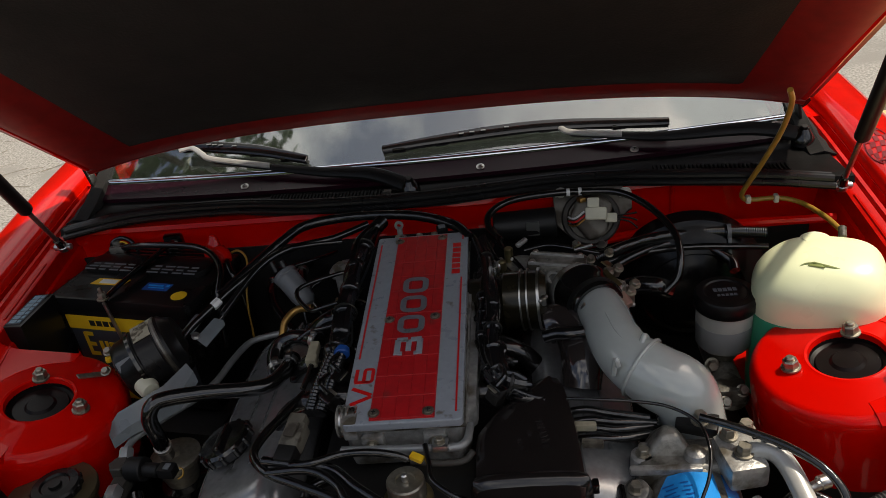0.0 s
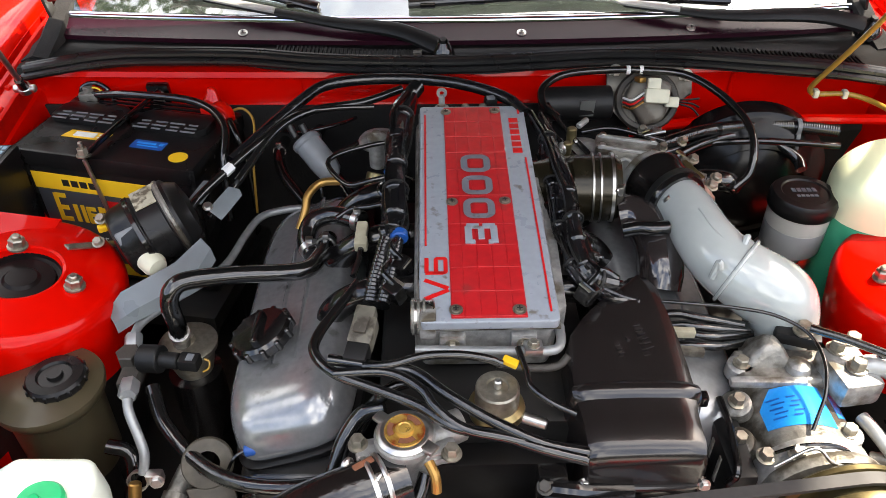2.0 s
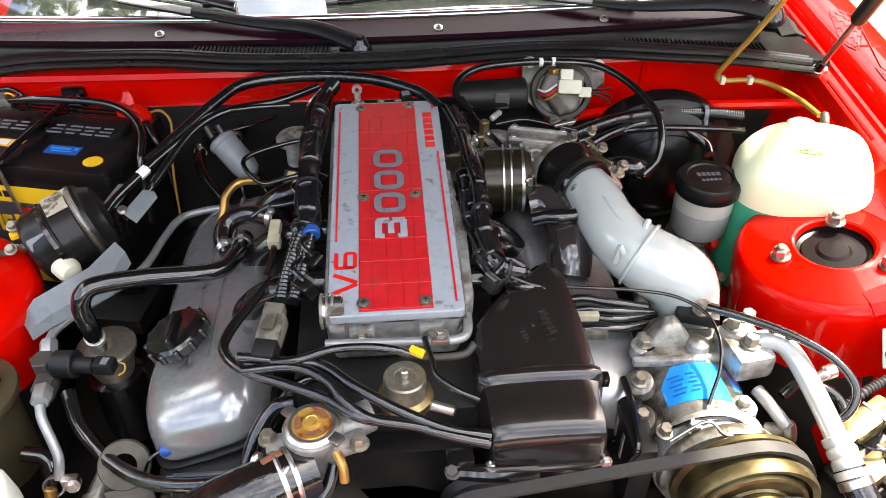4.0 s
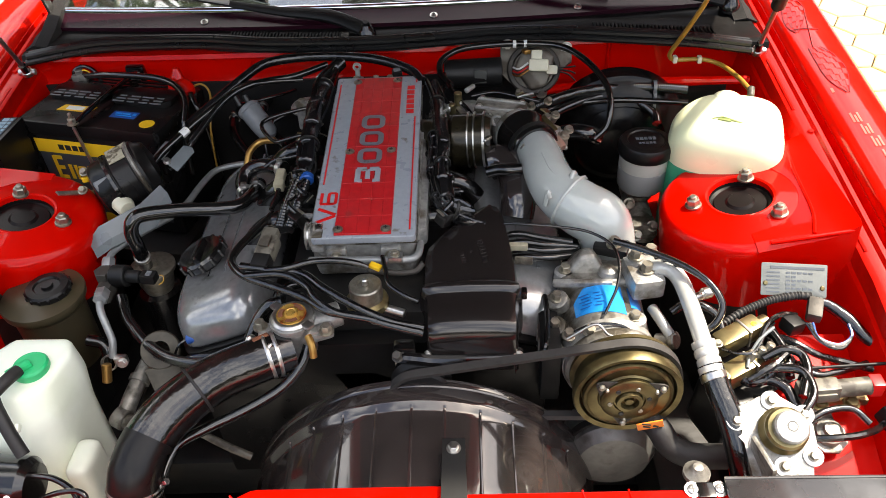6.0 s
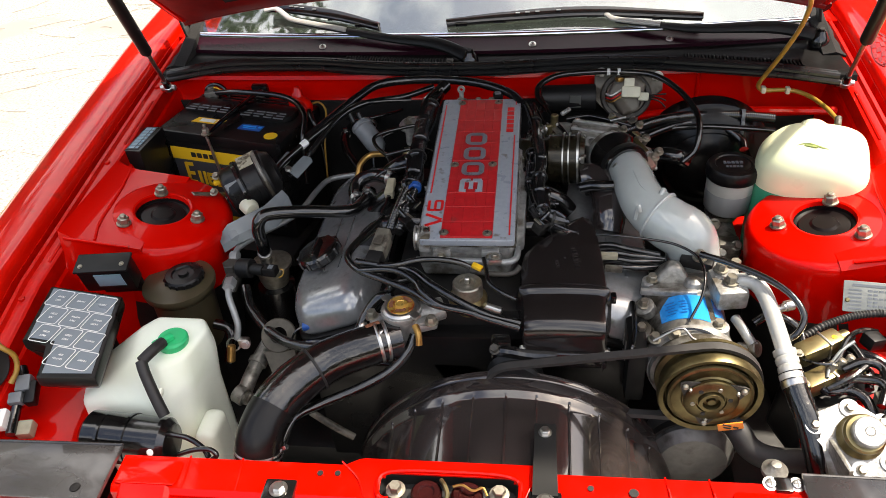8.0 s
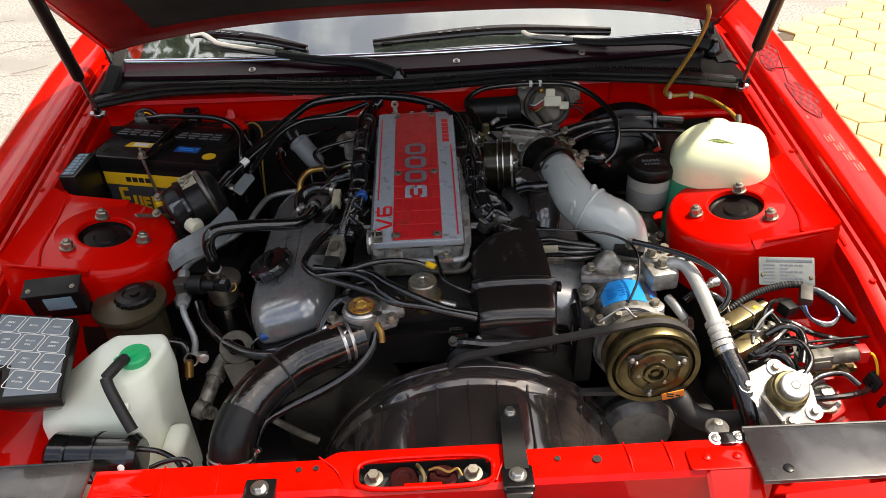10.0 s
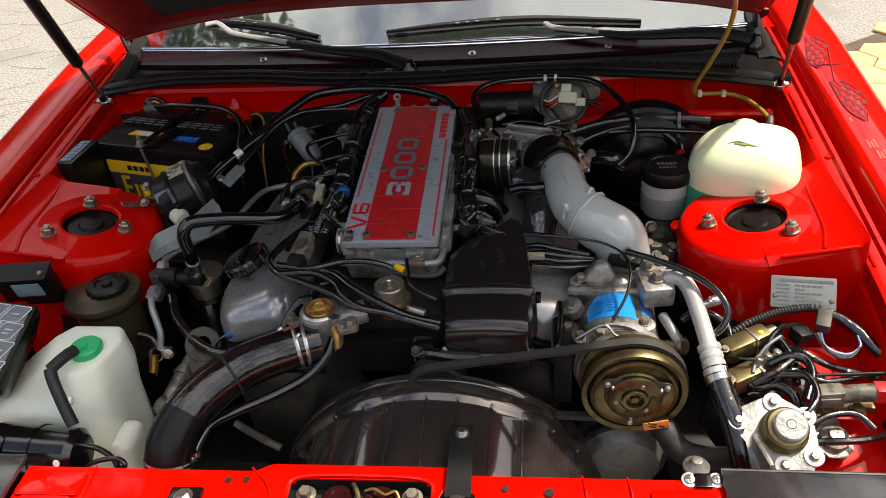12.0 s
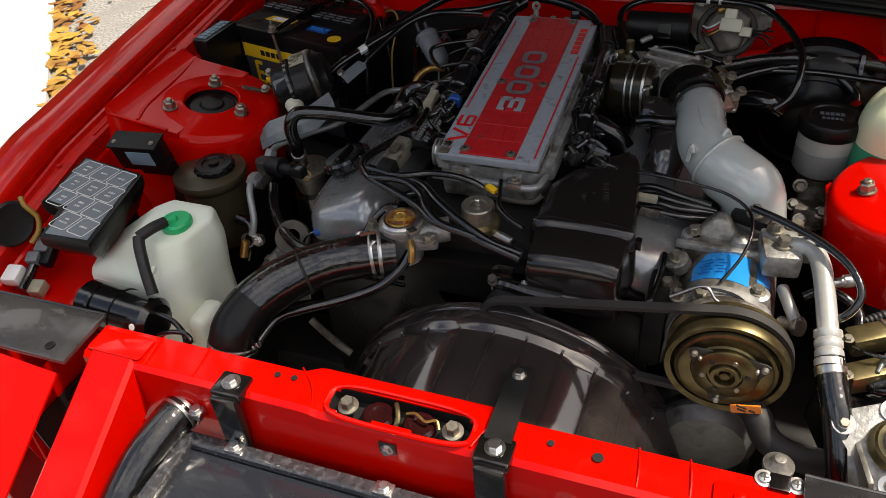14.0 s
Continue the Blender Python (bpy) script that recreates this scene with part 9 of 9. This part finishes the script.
def build_corner_box():
    """Dark parts behind the solenoid valves; the box is added to darken the shaded corner."""
    ob = thing("dark_corner_box", "dark moulded box added behind the solenoid valves to darken the shaded corner", "tank", (0.345, 0.560, 0.66))
    part("shell", box((0.345, 0.560, 0.700), (0.075, 0.085, 0.100), 0.016, (0, 6, 20), 4), SATIN, ob)
    part("rib", box((0.345, 0.560, 0.752), (0.055, 0.010, 0.006), 0.002, (0, 6, 20)), SATIN, ob)
    part("nipple", rod((0.362, 0.535, 0.745), (0.372, 0.520, 0.765), 0.006), MATTE, ob)
    pl = thing("relay_bracket", "black steel plate carrying the solenoid valves", "bracket", (0.37, 0.60, 0.755))
    part("plate", prism([(-0.055, -0.060), (0.060, -0.045), (0.065, 0.040), (-0.045, 0.030)], 0, 0.003, pose(0.365, 0.590, 0.757, 12, -4, 18), 0.001), MATTE, pl)
    for x, y in ((0.335, 0.560), (0.412, 0.618)):
        part("bolt", hexhead((x, y, 0.766), (0, 0, 1), 0.006, 0.006), NUT, pl)


build_corner_box()


def build_clips():
    for p in ((0.384, 1.204, 0.905), (0.428, 1.200, 0.905)):
        ob = thing("hose_clip", "cream plastic clip on the washer hose", "clip", p, "washer hose clips")
        part("clip", box(p, (0.008, 0.012, 0.013), 0.002), CREAM, ob)
    tie = thing("cable_tie", "grey plastic cable tie on the firewall loom", "cable tie", (0.335, 1.135, 0.885))
    part("strap", lathe(aim((0.332, 1.135, 0.885), (0.40, 1.128, 0.885)), [(0.0112, 0), (0.0128, 0), (0.0128, 0.006), (0.0112, 0.006)], 20), CAN_GREY, tie)
    part("tail", box((0.335, 1.120, 0.862), (0.006, 0.003, 0.045), 0.001, (-15, 0, 0)), CAN_GREY, tie)
    fer = thing("cable_ferrule", "white plastic ferrule on the accelerator cable", "ferrule", (-0.495, 1.03, 0.889))
    part("nut", rod((-0.500, 1.023, 0.8865), (-0.490, 1.036, 0.891), 0.0074, seg=6), INK_WHITE, fer)


build_clips()


# ---- hoses, cables and pipes ----
hose("vent_hose", [(-0.35, 0.922, 0.85), (-0.356, 0.878, 0.855), (-0.375, 0.841, 0.862), (-0.445, 0.819, 0.876), (-0.493, 0.804, 0.882), (-0.511, 0.794, 0.88), (-0.519, 0.787, 0.862), (-0.519, 0.79, 0.825), (-0.529, 0.811, 0.775)], .011, RUBBER, "black vent hose with an elbow over the valve cover", "hose", clamps=(0.06, 0.94))
hose("vent_hose", [(-0.304, 0.919, 0.878), (-0.343, 0.942, 0.872), (-0.371, 0.941, 0.862), (-0.379, 0.92, 0.85), (-0.369, 0.899, 0.842)], .0125, RUBBER, "shiny black breather hose on the valve cover", "hose", clamps=(0.06, 0.94))
hose("refrigerant_pipe", [(-0.397, 1.064, 0.8), (-0.434, 1.057, 0.8), (-0.465, 1.04, 0.8), (-0.48, 0.995, 0.8), (-0.491, 0.941, 0.8), (-0.51, 0.903, 0.8), (-0.545, 0.863, 0.8), (-0.574, 0.823, 0.8), (-0.58, 0.803, 0.797)], .0055, DULL_SHADED_PIPE, "bare aluminium refrigerant pipe", "pipe")
hose("bronze_pipe", [(-0.344, 1.041, 0.86), (-0.373, 1.044, 0.855), (-0.39, 1.028, 0.845), (-0.394, 1.012, 0.83), (-0.402, 0.995, 0.81)], .006, BRONZE, "bronze coloured metal pipe", "pipe")
hose("taped_cable", [(-0.494, 1.051, 0.89), (-0.459, 1.094, 0.905), (-0.408, 1.158, 0.925), (-0.369, 1.194, 0.934), (-0.284, 1.203, 0.938), (-0.182, 1.188, 0.938), (-0.11, 1.145, 0.936), (-0.081, 1.105, 0.93)], .0085, TAPE, "glossy taped black loom along the firewall", "loom")
hose("accelerator_cable", [(-0.548, 0.937, 0.84), (-0.542, 0.954, 0.86), (-0.53, 0.983, 0.872), (-0.504, 1.018, 0.885), (-0.47, 1.06, 0.9), (-0.427, 1.108, 0.915)], .006, RUBBER, "black cable with a white ferrule", "cable")
hose("vacuum_line", [(-0.48, 1.012, 0.88), (-0.438, 1.094, 0.91), (-0.389, 1.133, 0.922), (-0.315, 1.147, 0.928), (-0.258, 1.177, 0.934)], .006, RUBBER, "thin black vacuum line", "hose")
hose("vacuum_line", [(-0.516, 0.974, 0.85), (-0.482, 1.019, 0.875), (-0.429, 1.122, 0.915), (-0.364, 1.133, 0.925), (-0.298, 1.138, 0.925)], .004, RUBBER, "thin black vacuum line at the firewall", "hose")
hose("ignition_cable", [(-0.303, 0.803, 0.875), (-0.319, 0.759, 0.88), (-0.338, 0.714, 0.88), (-0.339, 0.685, 0.88), (-0.316, 0.659, 0.878), (-0.276, 0.642, 0.874), (-0.231, 0.622, 0.87), (-0.198, 0.599, 0.866), (-0.155, 0.591, 0.862), (-0.113, 0.577, 0.858), (-0.074, 0.569, 0.852)], .0058, RUBBER, "shiny black ignition cable", "cable")
hose("ignition_cable", [(-0.323, 0.672, 0.885), (-0.276, 0.663, 0.884), (-0.236, 0.656, 0.882), (-0.203, 0.629, 0.878), (-0.16, 0.602, 0.87), (-0.113, 0.582, 0.86), (-0.071, 0.575, 0.854)], .0058, RUBBER, "shiny black ignition cable", "cable")
hose("ignition_cable", [(-0.316, 0.657, 0.88), (-0.264, 0.654, 0.884), (-0.23, 0.636, 0.88), (-0.214, 0.615, 0.874), (-0.187, 0.596, 0.866), (-0.145, 0.587, 0.862), (-0.103, 0.576, 0.856), (-0.072, 0.569, 0.85)], .0055, RUBBER, "shiny black ignition cable", "cable")
hose("injector_wire", [(-0.287, 0.661, 0.886), (-0.259, 0.659, 0.89), (-0.225, 0.666, 0.894), (-0.191, 0.665, 0.896), (-0.163, 0.663, 0.892), (-0.148, 0.663, 0.884)], .0045, RUBBER, "thin black wire sleeve", "wire")
hose("coolant_hose", [(-0.267, 0.644, 0.842), (-0.289, 0.642, 0.836), (-0.308, 0.627, 0.815), (-0.32, 0.607, 0.79), (-0.328, 0.593, 0.77)], .009, RUBBER, "black coolant bypass hose", "hose")
hose("coolant_hose", [(-0.237, 0.664, 0.86), (-0.254, 0.66, 0.858), (-0.269, 0.654, 0.85), (-0.281, 0.656, 0.83), (-0.296, 0.642, 0.81)], .007, RUBBER, "black coolant bypass hose", "hose")
hose("heater_hose", [(-0.545, 0.738, 0.775), (-0.532, 0.71, 0.764), (-0.518, 0.69, 0.758), (-0.482, 0.654, 0.752), (-0.437, 0.622, 0.756), (-0.385, 0.606, 0.764), (-0.335, 0.604, 0.772), (-0.300, 0.612, 0.778)], .0085, RUBBER, "thick black hose with tape running to the front", "hose")
hose("steering_hose", [(-0.588, 0.681, 0.74), (-0.565, 0.677, 0.735), (-0.558, 0.665, 0.72), (-0.568, 0.654, 0.68)], .009, RUBBER, "black hose from the reservoir", "hose")
hose("heater_pipe", [(-0.395, 1.235, 0.835), (-0.400, 1.195, 0.838), (-0.388, 1.150, 0.830), (-0.352, 1.105, 0.815), (-0.325, 1.06, 0.80)], .009, RUBBER, "black heater hose at the firewall", "hose", clamps=(0.22,))
hose("heater_pipe", [(-0.455, 1.235, 0.815), (-0.458, 1.190, 0.818), (-0.445, 1.140, 0.808), (-0.405, 1.085, 0.79), (-0.365, 1.03, 0.775)], .009, RUBBER, "black heater hose at the firewall", "hose", clamps=(0.22,))
hose("firewall_wire", [(-0.335, 1.222, 0.862), (-0.355, 1.185, 0.872), (-0.395, 1.165, 0.872), (-0.425, 1.175, 0.862), (-0.452, 1.205, 0.85)], .003, RUBBER, "thin black wire across the sound mat", "wire")
hose("firewall_wire", [(-0.305, 1.205, 0.850), (-0.335, 1.160, 0.848), (-0.370, 1.140, 0.838), (-0.385, 1.120, 0.81), (-0.38, 1.10, 0.77)], .0035, TAPE, "taped thin wire behind the engine", "wire")
hose("vacuum_loop", [(-0.032, 1.106, 0.92), (-0.05, 1.139, 0.925), (-0.048, 1.167, 0.938), (-0.014, 1.195, 0.945), (0.048, 1.209, 0.945), (0.106, 1.208, 0.945), (0.171, 1.197, 0.942), (0.212, 1.156, 0.932), (0.239, 1.103, 0.915), (0.244, 1.067, 0.895), (0.236, 1.041, 0.865), (0.215, 1.032, 0.845)], .0058, RUBBER, "large black vacuum hose loop at the firewall", "hose")
for x in (0.086, 0.106):
    band = thing("hose_band", "small white band on the vacuum hose loop", "hose band", (x, 1.209, 0.945), "white hose bands")
    part("band", lathe(aim((x - 0.003, 1.209, 0.945), (x + 0.1, 1.209, 0.945)), [(0.0056, 0), (0.0068, 0.0005), (0.0068, 0.006), (0.0056, 0.0065)], 20), INK_WHITE, band)
hose("corrugated_loom", [(0.12, 1.114, 0.868), (0.15, 1.119, 0.876), (0.2, 1.134, 0.882), (0.268, 1.14, 0.885), (0.332, 1.135, 0.885), (0.391, 1.12, 0.885)], .0095, RUBBER, "finely ribbed black loom on the firewall, brake side", "loom", ribs=0.0006, pitch=0.0035)
hose("brake_line", [(0.132, 1.108, 0.86), (0.184, 1.121, 0.865), (0.265, 1.121, 0.87), (0.343, 1.111, 0.87), (0.389, 1.102, 0.87)], .0055, RUBBER, "black line below the loom", "hose")
hose("spark_cable", [(0.044, 0.775, 0.842), (0.067, 0.773, 0.846), (0.097, 0.768, 0.842), (0.144, 0.766, 0.832)], .0052, RUBBER, "black spark plug cable", "cable")
hose("spark_cable", [(0.046, 0.76, 0.838), (0.072, 0.758, 0.842), (0.101, 0.756, 0.838), (0.151, 0.763, 0.826)], .0052, RUBBER, "black spark plug cable", "cable")
hose("spark_cable", [(0.049, 0.749, 0.834), (0.076, 0.747, 0.838), (0.105, 0.746, 0.834), (0.155, 0.763, 0.822)], .0052, RUBBER, "black spark plug cable", "cable")
hose("spark_cable", [(0.051, 0.737, 0.83), (0.077, 0.733, 0.834), (0.11, 0.737, 0.828), (0.158, 0.758, 0.816)], .0052, RUBBER, "black spark plug cable", "cable")
hose("compressor_wire", [(0.043, 0.766, 0.872), (0.08, 0.756, 0.876), (0.122, 0.751, 0.874), (0.162, 0.74, 0.872), (0.19, 0.716, 0.868), (0.197, 0.683, 0.86), (0.190, 0.652, 0.846), (0.178, 0.632, 0.832), (0.170, 0.620, 0.824)], .0021, RUBBER, "black wire to the compressor clutch", "wire")
hose("accelerator_cable", [(0.195, 0.723, 0.868), (0.234, 0.701, 0.868), (0.277, 0.668, 0.868), (0.307, 0.637, 0.862), (0.32, 0.61, 0.848), (0.31, 0.593, 0.83), (0.289, 0.592, 0.81)], .0048, RUBBER, "black cable sweeping past the strut tower", "cable")
loom("taped_loom", [(-0.249, 1.152, 0.926), (-0.259, 1.084, 0.924), (-0.262, 1.011, 0.92), (-0.261, 0.938, 0.914), (-0.261, 0.882, 0.906), (-0.263, 0.859, 0.9)], .0145, "wide black taped loom along the plenum", 34, 6)
hose("corrugated_loom", [(-0.236, 1.189, 0.93), (-0.249, 1.154, 0.928), (-0.258, 1.101, 0.926)], .0125, RUBBER, "corrugated upper end of the taped loom", "loom", ribs=0.0016)
hose("corrugated_loom", [(-0.258, 0.858, 0.898), (-0.262, 0.822, 0.892), (-0.266, 0.79, 0.885), (-0.273, 0.761, 0.876)], .009, RUBBER, "corrugated loom branch beside the plenum", "loom", ribs=0.0013)
hose("corrugated_loom", [(-0.27, 0.86, 0.897), (-0.277, 0.826, 0.89), (-0.283, 0.793, 0.883), (-0.287, 0.765, 0.874)], .009, RUBBER, "corrugated loom branch beside the plenum", "loom", ribs=0.0013)
loom("wiring_loom", [(-0.065, 1.097, 0.925), (-0.051, 1.017, 0.918), (-0.046, 0.936, 0.918), (-0.046, 0.872, 0.912), (-0.046, 0.827, 0.905), (-0.037, 0.792, 0.892), (-0.008, 0.786, 0.882)], .011, "glossy taped wiring loom, throttle side", 30)
loom("wiring_loom", [(-0.066, 1.013, 0.91), (-0.058, 0.93, 0.905), (-0.056, 0.855, 0.9), (-0.055, 0.812, 0.892), (-0.04, 0.782, 0.882)], .009, "glossy taped wiring loom, throttle side", 31)
loom("wiring_loom", [(-0.064, 0.855, 0.9), (-0.051, 0.822, 0.892), (-0.044, 0.8, 0.885), (-0.028, 0.779, 0.878), (-0.004, 0.766, 0.872), (0.022, 0.766, 0.868)], .008, "tangle of taped wires below the throttle", 32)
loom("wiring_loom", [(-0.048, 1.099, 0.915), (-0.062, 1.013, 0.912), (-0.06, 0.938, 0.908), (-0.063, 0.873, 0.903), (-0.05, 0.833, 0.896), (-0.021, 0.824, 0.89)], .007, "tangle of taped wires beside the plenum", 33)
hose("vacuum_line", [(-0.246, 0.917, 0.915), (-0.289, 0.921, 0.9), (-0.318, 0.929, 0.89), (-0.337, 0.925, 0.88)], .0035, RUBBER, "thin shiny vacuum line over the runners", "hose")
hose("vacuum_line", [(-0.25, 0.976, 0.915), (-0.298, 0.971, 0.905), (-0.329, 0.98, 0.895), (-0.355, 1.025, 0.905), (-0.295, 1.056, 0.91), (-0.248, 1.055, 0.915)], .0035, RUBBER, "thin shiny vacuum line over the runners", "hose")
hose("vacuum_line", [(-0.129, 0.684, 0.885), (-0.123, 0.657, 0.88), (-0.119, 0.638, 0.876), (-0.099, 0.62, 0.872), (-0.078, 0.61, 0.868)], .0035, RUBBER, "thin black line to the damper", "hose")
hose("vacuum_line", [(-0.044, 1.139, 0.925), (-0.027, 1.077, 0.918), (-0.002, 1.033, 0.908), (0.014, 0.989, 0.9), (0.019, 0.961, 0.892)], .004, RUBBER, "thin shiny vacuum line", "hose")
hose("vacuum_line", [(-0.059, 1.114, 0.925), (-0.041, 1.059, 0.915), (-0.016, 1.017, 0.905), (0.0, 0.97, 0.895)], .004, RUBBER, "thin shiny vacuum line", "hose")
hose("throttle_hose", [(0.023, 0.889, 0.88), (0.042, 0.886, 0.886), (0.057, 0.881, 0.888), (0.076, 0.883, 0.888)], .0095, RUBBER, "shiny black hose below the intake pipe", "hose")
hose("resonator_hose", [(0.031, 0.942, 0.862), (0.047, 0.94, 0.866), (0.062, 0.925, 0.864), (0.07, 0.894, 0.856), (0.07, 0.864, 0.84), (0.066, 0.848, 0.82)], .029, SHROUD, "fat glossy black rubber elbow below the throttle", "hose", seg=22)
hose("vacuum_line", [(0.004, 1.109, 0.895), (0.044, 1.111, 0.9), (0.082, 1.098, 0.898), (0.123, 1.093, 0.888)], .004, RUBBER, "thin black line above the brake booster", "hose")
hose("booster_hose", [(0.121, 1.088, 0.85), (0.183, 1.118, 0.865), (0.244, 1.135, 0.872), (0.293, 1.128, 0.868), (0.331, 1.106, 0.85), (0.335, 1.086, 0.84)], .0085, RUBBER, "black curved hose at the brake booster", "hose")
hose("washer_hose", [(0.384, 1.06, 1.141), (0.395, 1.08, 1.114), (0.401, 1.125, 1.056), (0.389, 1.165, 0.986), (0.373, 1.195, 0.927), (0.375, 1.205, 0.909), (0.388, 1.205, 0.903), (0.43, 1.2, 0.905), (0.461, 1.18, 0.903), (0.475, 1.12, 0.908), (0.48, 1.07, 0.91)], .0042, YELLOW_HOSE, "aged yellow washer hose running to the hood", "hose")
hose("overflow_hose", [(-0.225, 0.574, 0.828), (-0.235, 0.555, 0.81), (-0.26, 0.536, 0.79), (-0.302, 0.516, 0.775), (-0.359, 0.493, 0.762), (-0.393, 0.476, 0.752), (-0.404, 0.442, 0.742), (-0.405, 0.403, 0.73), (-0.41, 0.388, 0.7)], .0072, RUBBER, "thin black overflow hose beside the radiator hose", "hose")
hose("compressor_clip_wire", [(0.114, 0.576, 0.825), (0.15, 0.582, 0.845), (0.166, 0.573, 0.835), (0.178, 0.572, 0.83)], .0018, STEEL, "thin bent steel wire on the compressor", "wire")
hose("grey_wire", [(0.349, 0.554, 0.785), (0.357, 0.572, 0.79), (0.374, 0.591, 0.8), (0.395, 0.606, 0.805)], .0024, BRACKET, "pale grey wires at the solenoid valves", "wire")
hose("hose_bundle", [(0.332, 0.612, 0.79), (0.329, 0.633, 0.8), (0.313, 0.643, 0.81), (0.29, 0.652, 0.81), (0.268, 0.645, 0.8)], .006, RUBBER, "black vacuum hose at the solenoid valves", "hose")
hose("hose_bundle", [(0.371, 0.55, 0.785), (0.389, 0.548, 0.79), (0.412, 0.537, 0.795), (0.417, 0.509, 0.79), (0.403, 0.488, 0.785), (0.388, 0.477, 0.78)], .006, RUBBER, "black vacuum hose to the actuator", "hose")
hose("hose_bundle", [(0.371, 0.565, 0.79), (0.396, 0.571, 0.8), (0.417, 0.563, 0.8), (0.419, 0.539, 0.795), (0.403, 0.504, 0.785)], .006, RUBBER, "black vacuum hose to the actuator", "hose")
hose("corrugated_loom", [(0.339, 0.631, 0.79), (0.367, 0.644, 0.8), (0.405, 0.657, 0.806), (0.442, 0.663, 0.808), (0.463, 0.661, 0.808)], .0062, RUBBER_DULL, "ribbed loom in front of the data plate", "loom", ribs=0.0012)
hose("lower_hose", [(0.223, 0.533, 0.72), (0.235, 0.512, 0.715), (0.249, 0.496, 0.7), (0.275, 0.484, 0.695), (0.326, 0.485, 0.69)], .017, RUBBER_DULL, "dull black moulded hose low in front", "hose", seg=18)
hose("corner_loom", [(0.334, 0.576, 0.765), (0.35, 0.545, 0.768), (0.375, 0.544, 0.772), (0.394, 0.529, 0.772), (0.4, 0.504, 0.765)], .007, TAPE, "taped loom between the solenoid valves", "loom")
hose("corner_loom", [(0.387, 0.634, 0.79), (0.402, 0.612, 0.785), (0.41, 0.581, 0.778), (0.406, 0.548, 0.77)], .006, RUBBER, "black sleeve running below the data plate", "loom")
hose("corner_loom", [(0.412, 0.562, 0.785), (0.435, 0.544, 0.78), (0.472, 0.553, 0.775), (0.514, 0.57, 0.77)], .0045, RUBBER, "thin black wire to the fender plugs", "wire")
hose("corner_loom", [(0.404, 0.48, 0.765), (0.432, 0.493, 0.77), (0.466, 0.497, 0.768), (0.484, 0.48, 0.76)], .0045, RUBBER, "thin black wire to the fender plugs", "wire")
hose("thin_strut", [(-0.407, 0.566, 0.66), (-0.373, 0.557, 0.64), (-0.338, 0.551, 0.62)], .006, BEIGE, "dull metal brace in the shade", "brace")
hose("fender_wire", [(-0.846, 0.520, 0.850), (-0.834, 0.512, 0.842), (-0.822, 0.514, 0.822), (-0.820, 0.504, 0.803), (-0.826, 0.488, 0.790)], .004, YELLOW_HOSE, "thin yellow wire at the fender corner", "wire")


def build_corner_harness():
    """Round opening in the fender wall, and the plugs that hang before it."""
    ob = thing("fender_grommet", "round black rubber plug in the red inner fender", "grommet", (-0.846, 0.487, 0.825))
    part("grommet", lathe(aim((-0.848, 0.487, 0.824), (-0.75, 0.470, 0.834)), [(0, 0), (0.034, 0), (0.036, 0.004), (0.032, 0.007), (0.026, 0.004), (0, 0.003)], 36), RUBBER_DULL, ob)
    ob = thing("corner_plugs", "grey and white wiring plugs on a glossy black harness", "connector", (-0.815, 0.46, 0.76))
    part("grey_plug", merge(box((-0.812, 0.496, 0.780), (0.022, 0.026, 0.018), 0.003, (20, 0, 14)), box((-0.814, 0.472, 0.774), (0.020, 0.018, 0.016), 0.003, (20, 0, 14))), CAN_GREY, ob, "grey plug")
    part("dark_plug", box((-0.798, 0.486, 0.772), (0.016, 0.036, 0.018), 0.003, (20, 0, 14)), SATIN, ob, "black plug")
    part("white_plug", box((-0.826, 0.438, 0.766), (0.026, 0.030, 0.018), 0.004, (14, 0, 10)), INK_WHITE, ob, "white plug")
    part("beige_plug", box((-0.792, 0.440, 0.745), (0.022, 0.024, 0.018), 0.003, (14, 0, 10)), WORN_CREAM, ob, "yellowed plug")
    part("sleeve", tube([(-0.826, 0.520, 0.790), (-0.818, 0.505, 0.784), (-0.816, 0.480, 0.772), (-0.812, 0.450, 0.758), (-0.806, 0.425, 0.750)], 0.008, seg=12), RUBBER, ob, "glossy black sleeve")


build_corner_harness()
hose("canister_wire", [(-0.562, 0.431, 0.76), (-0.535, 0.429, 0.755), (-0.51, 0.417, 0.75), (-0.499, 0.406, 0.745)], .004, RUBBER, "black wire from the canister", "wire")
hose("control_wire", [(-0.541, 0.404, 0.75), (-0.518, 0.405, 0.76), (-0.493, 0.404, 0.765), (-0.481, 0.398, 0.76), (-0.494, 0.394, 0.75)], .0035, RUBBER, "loop of thin black wire", "wire")

build_paving()
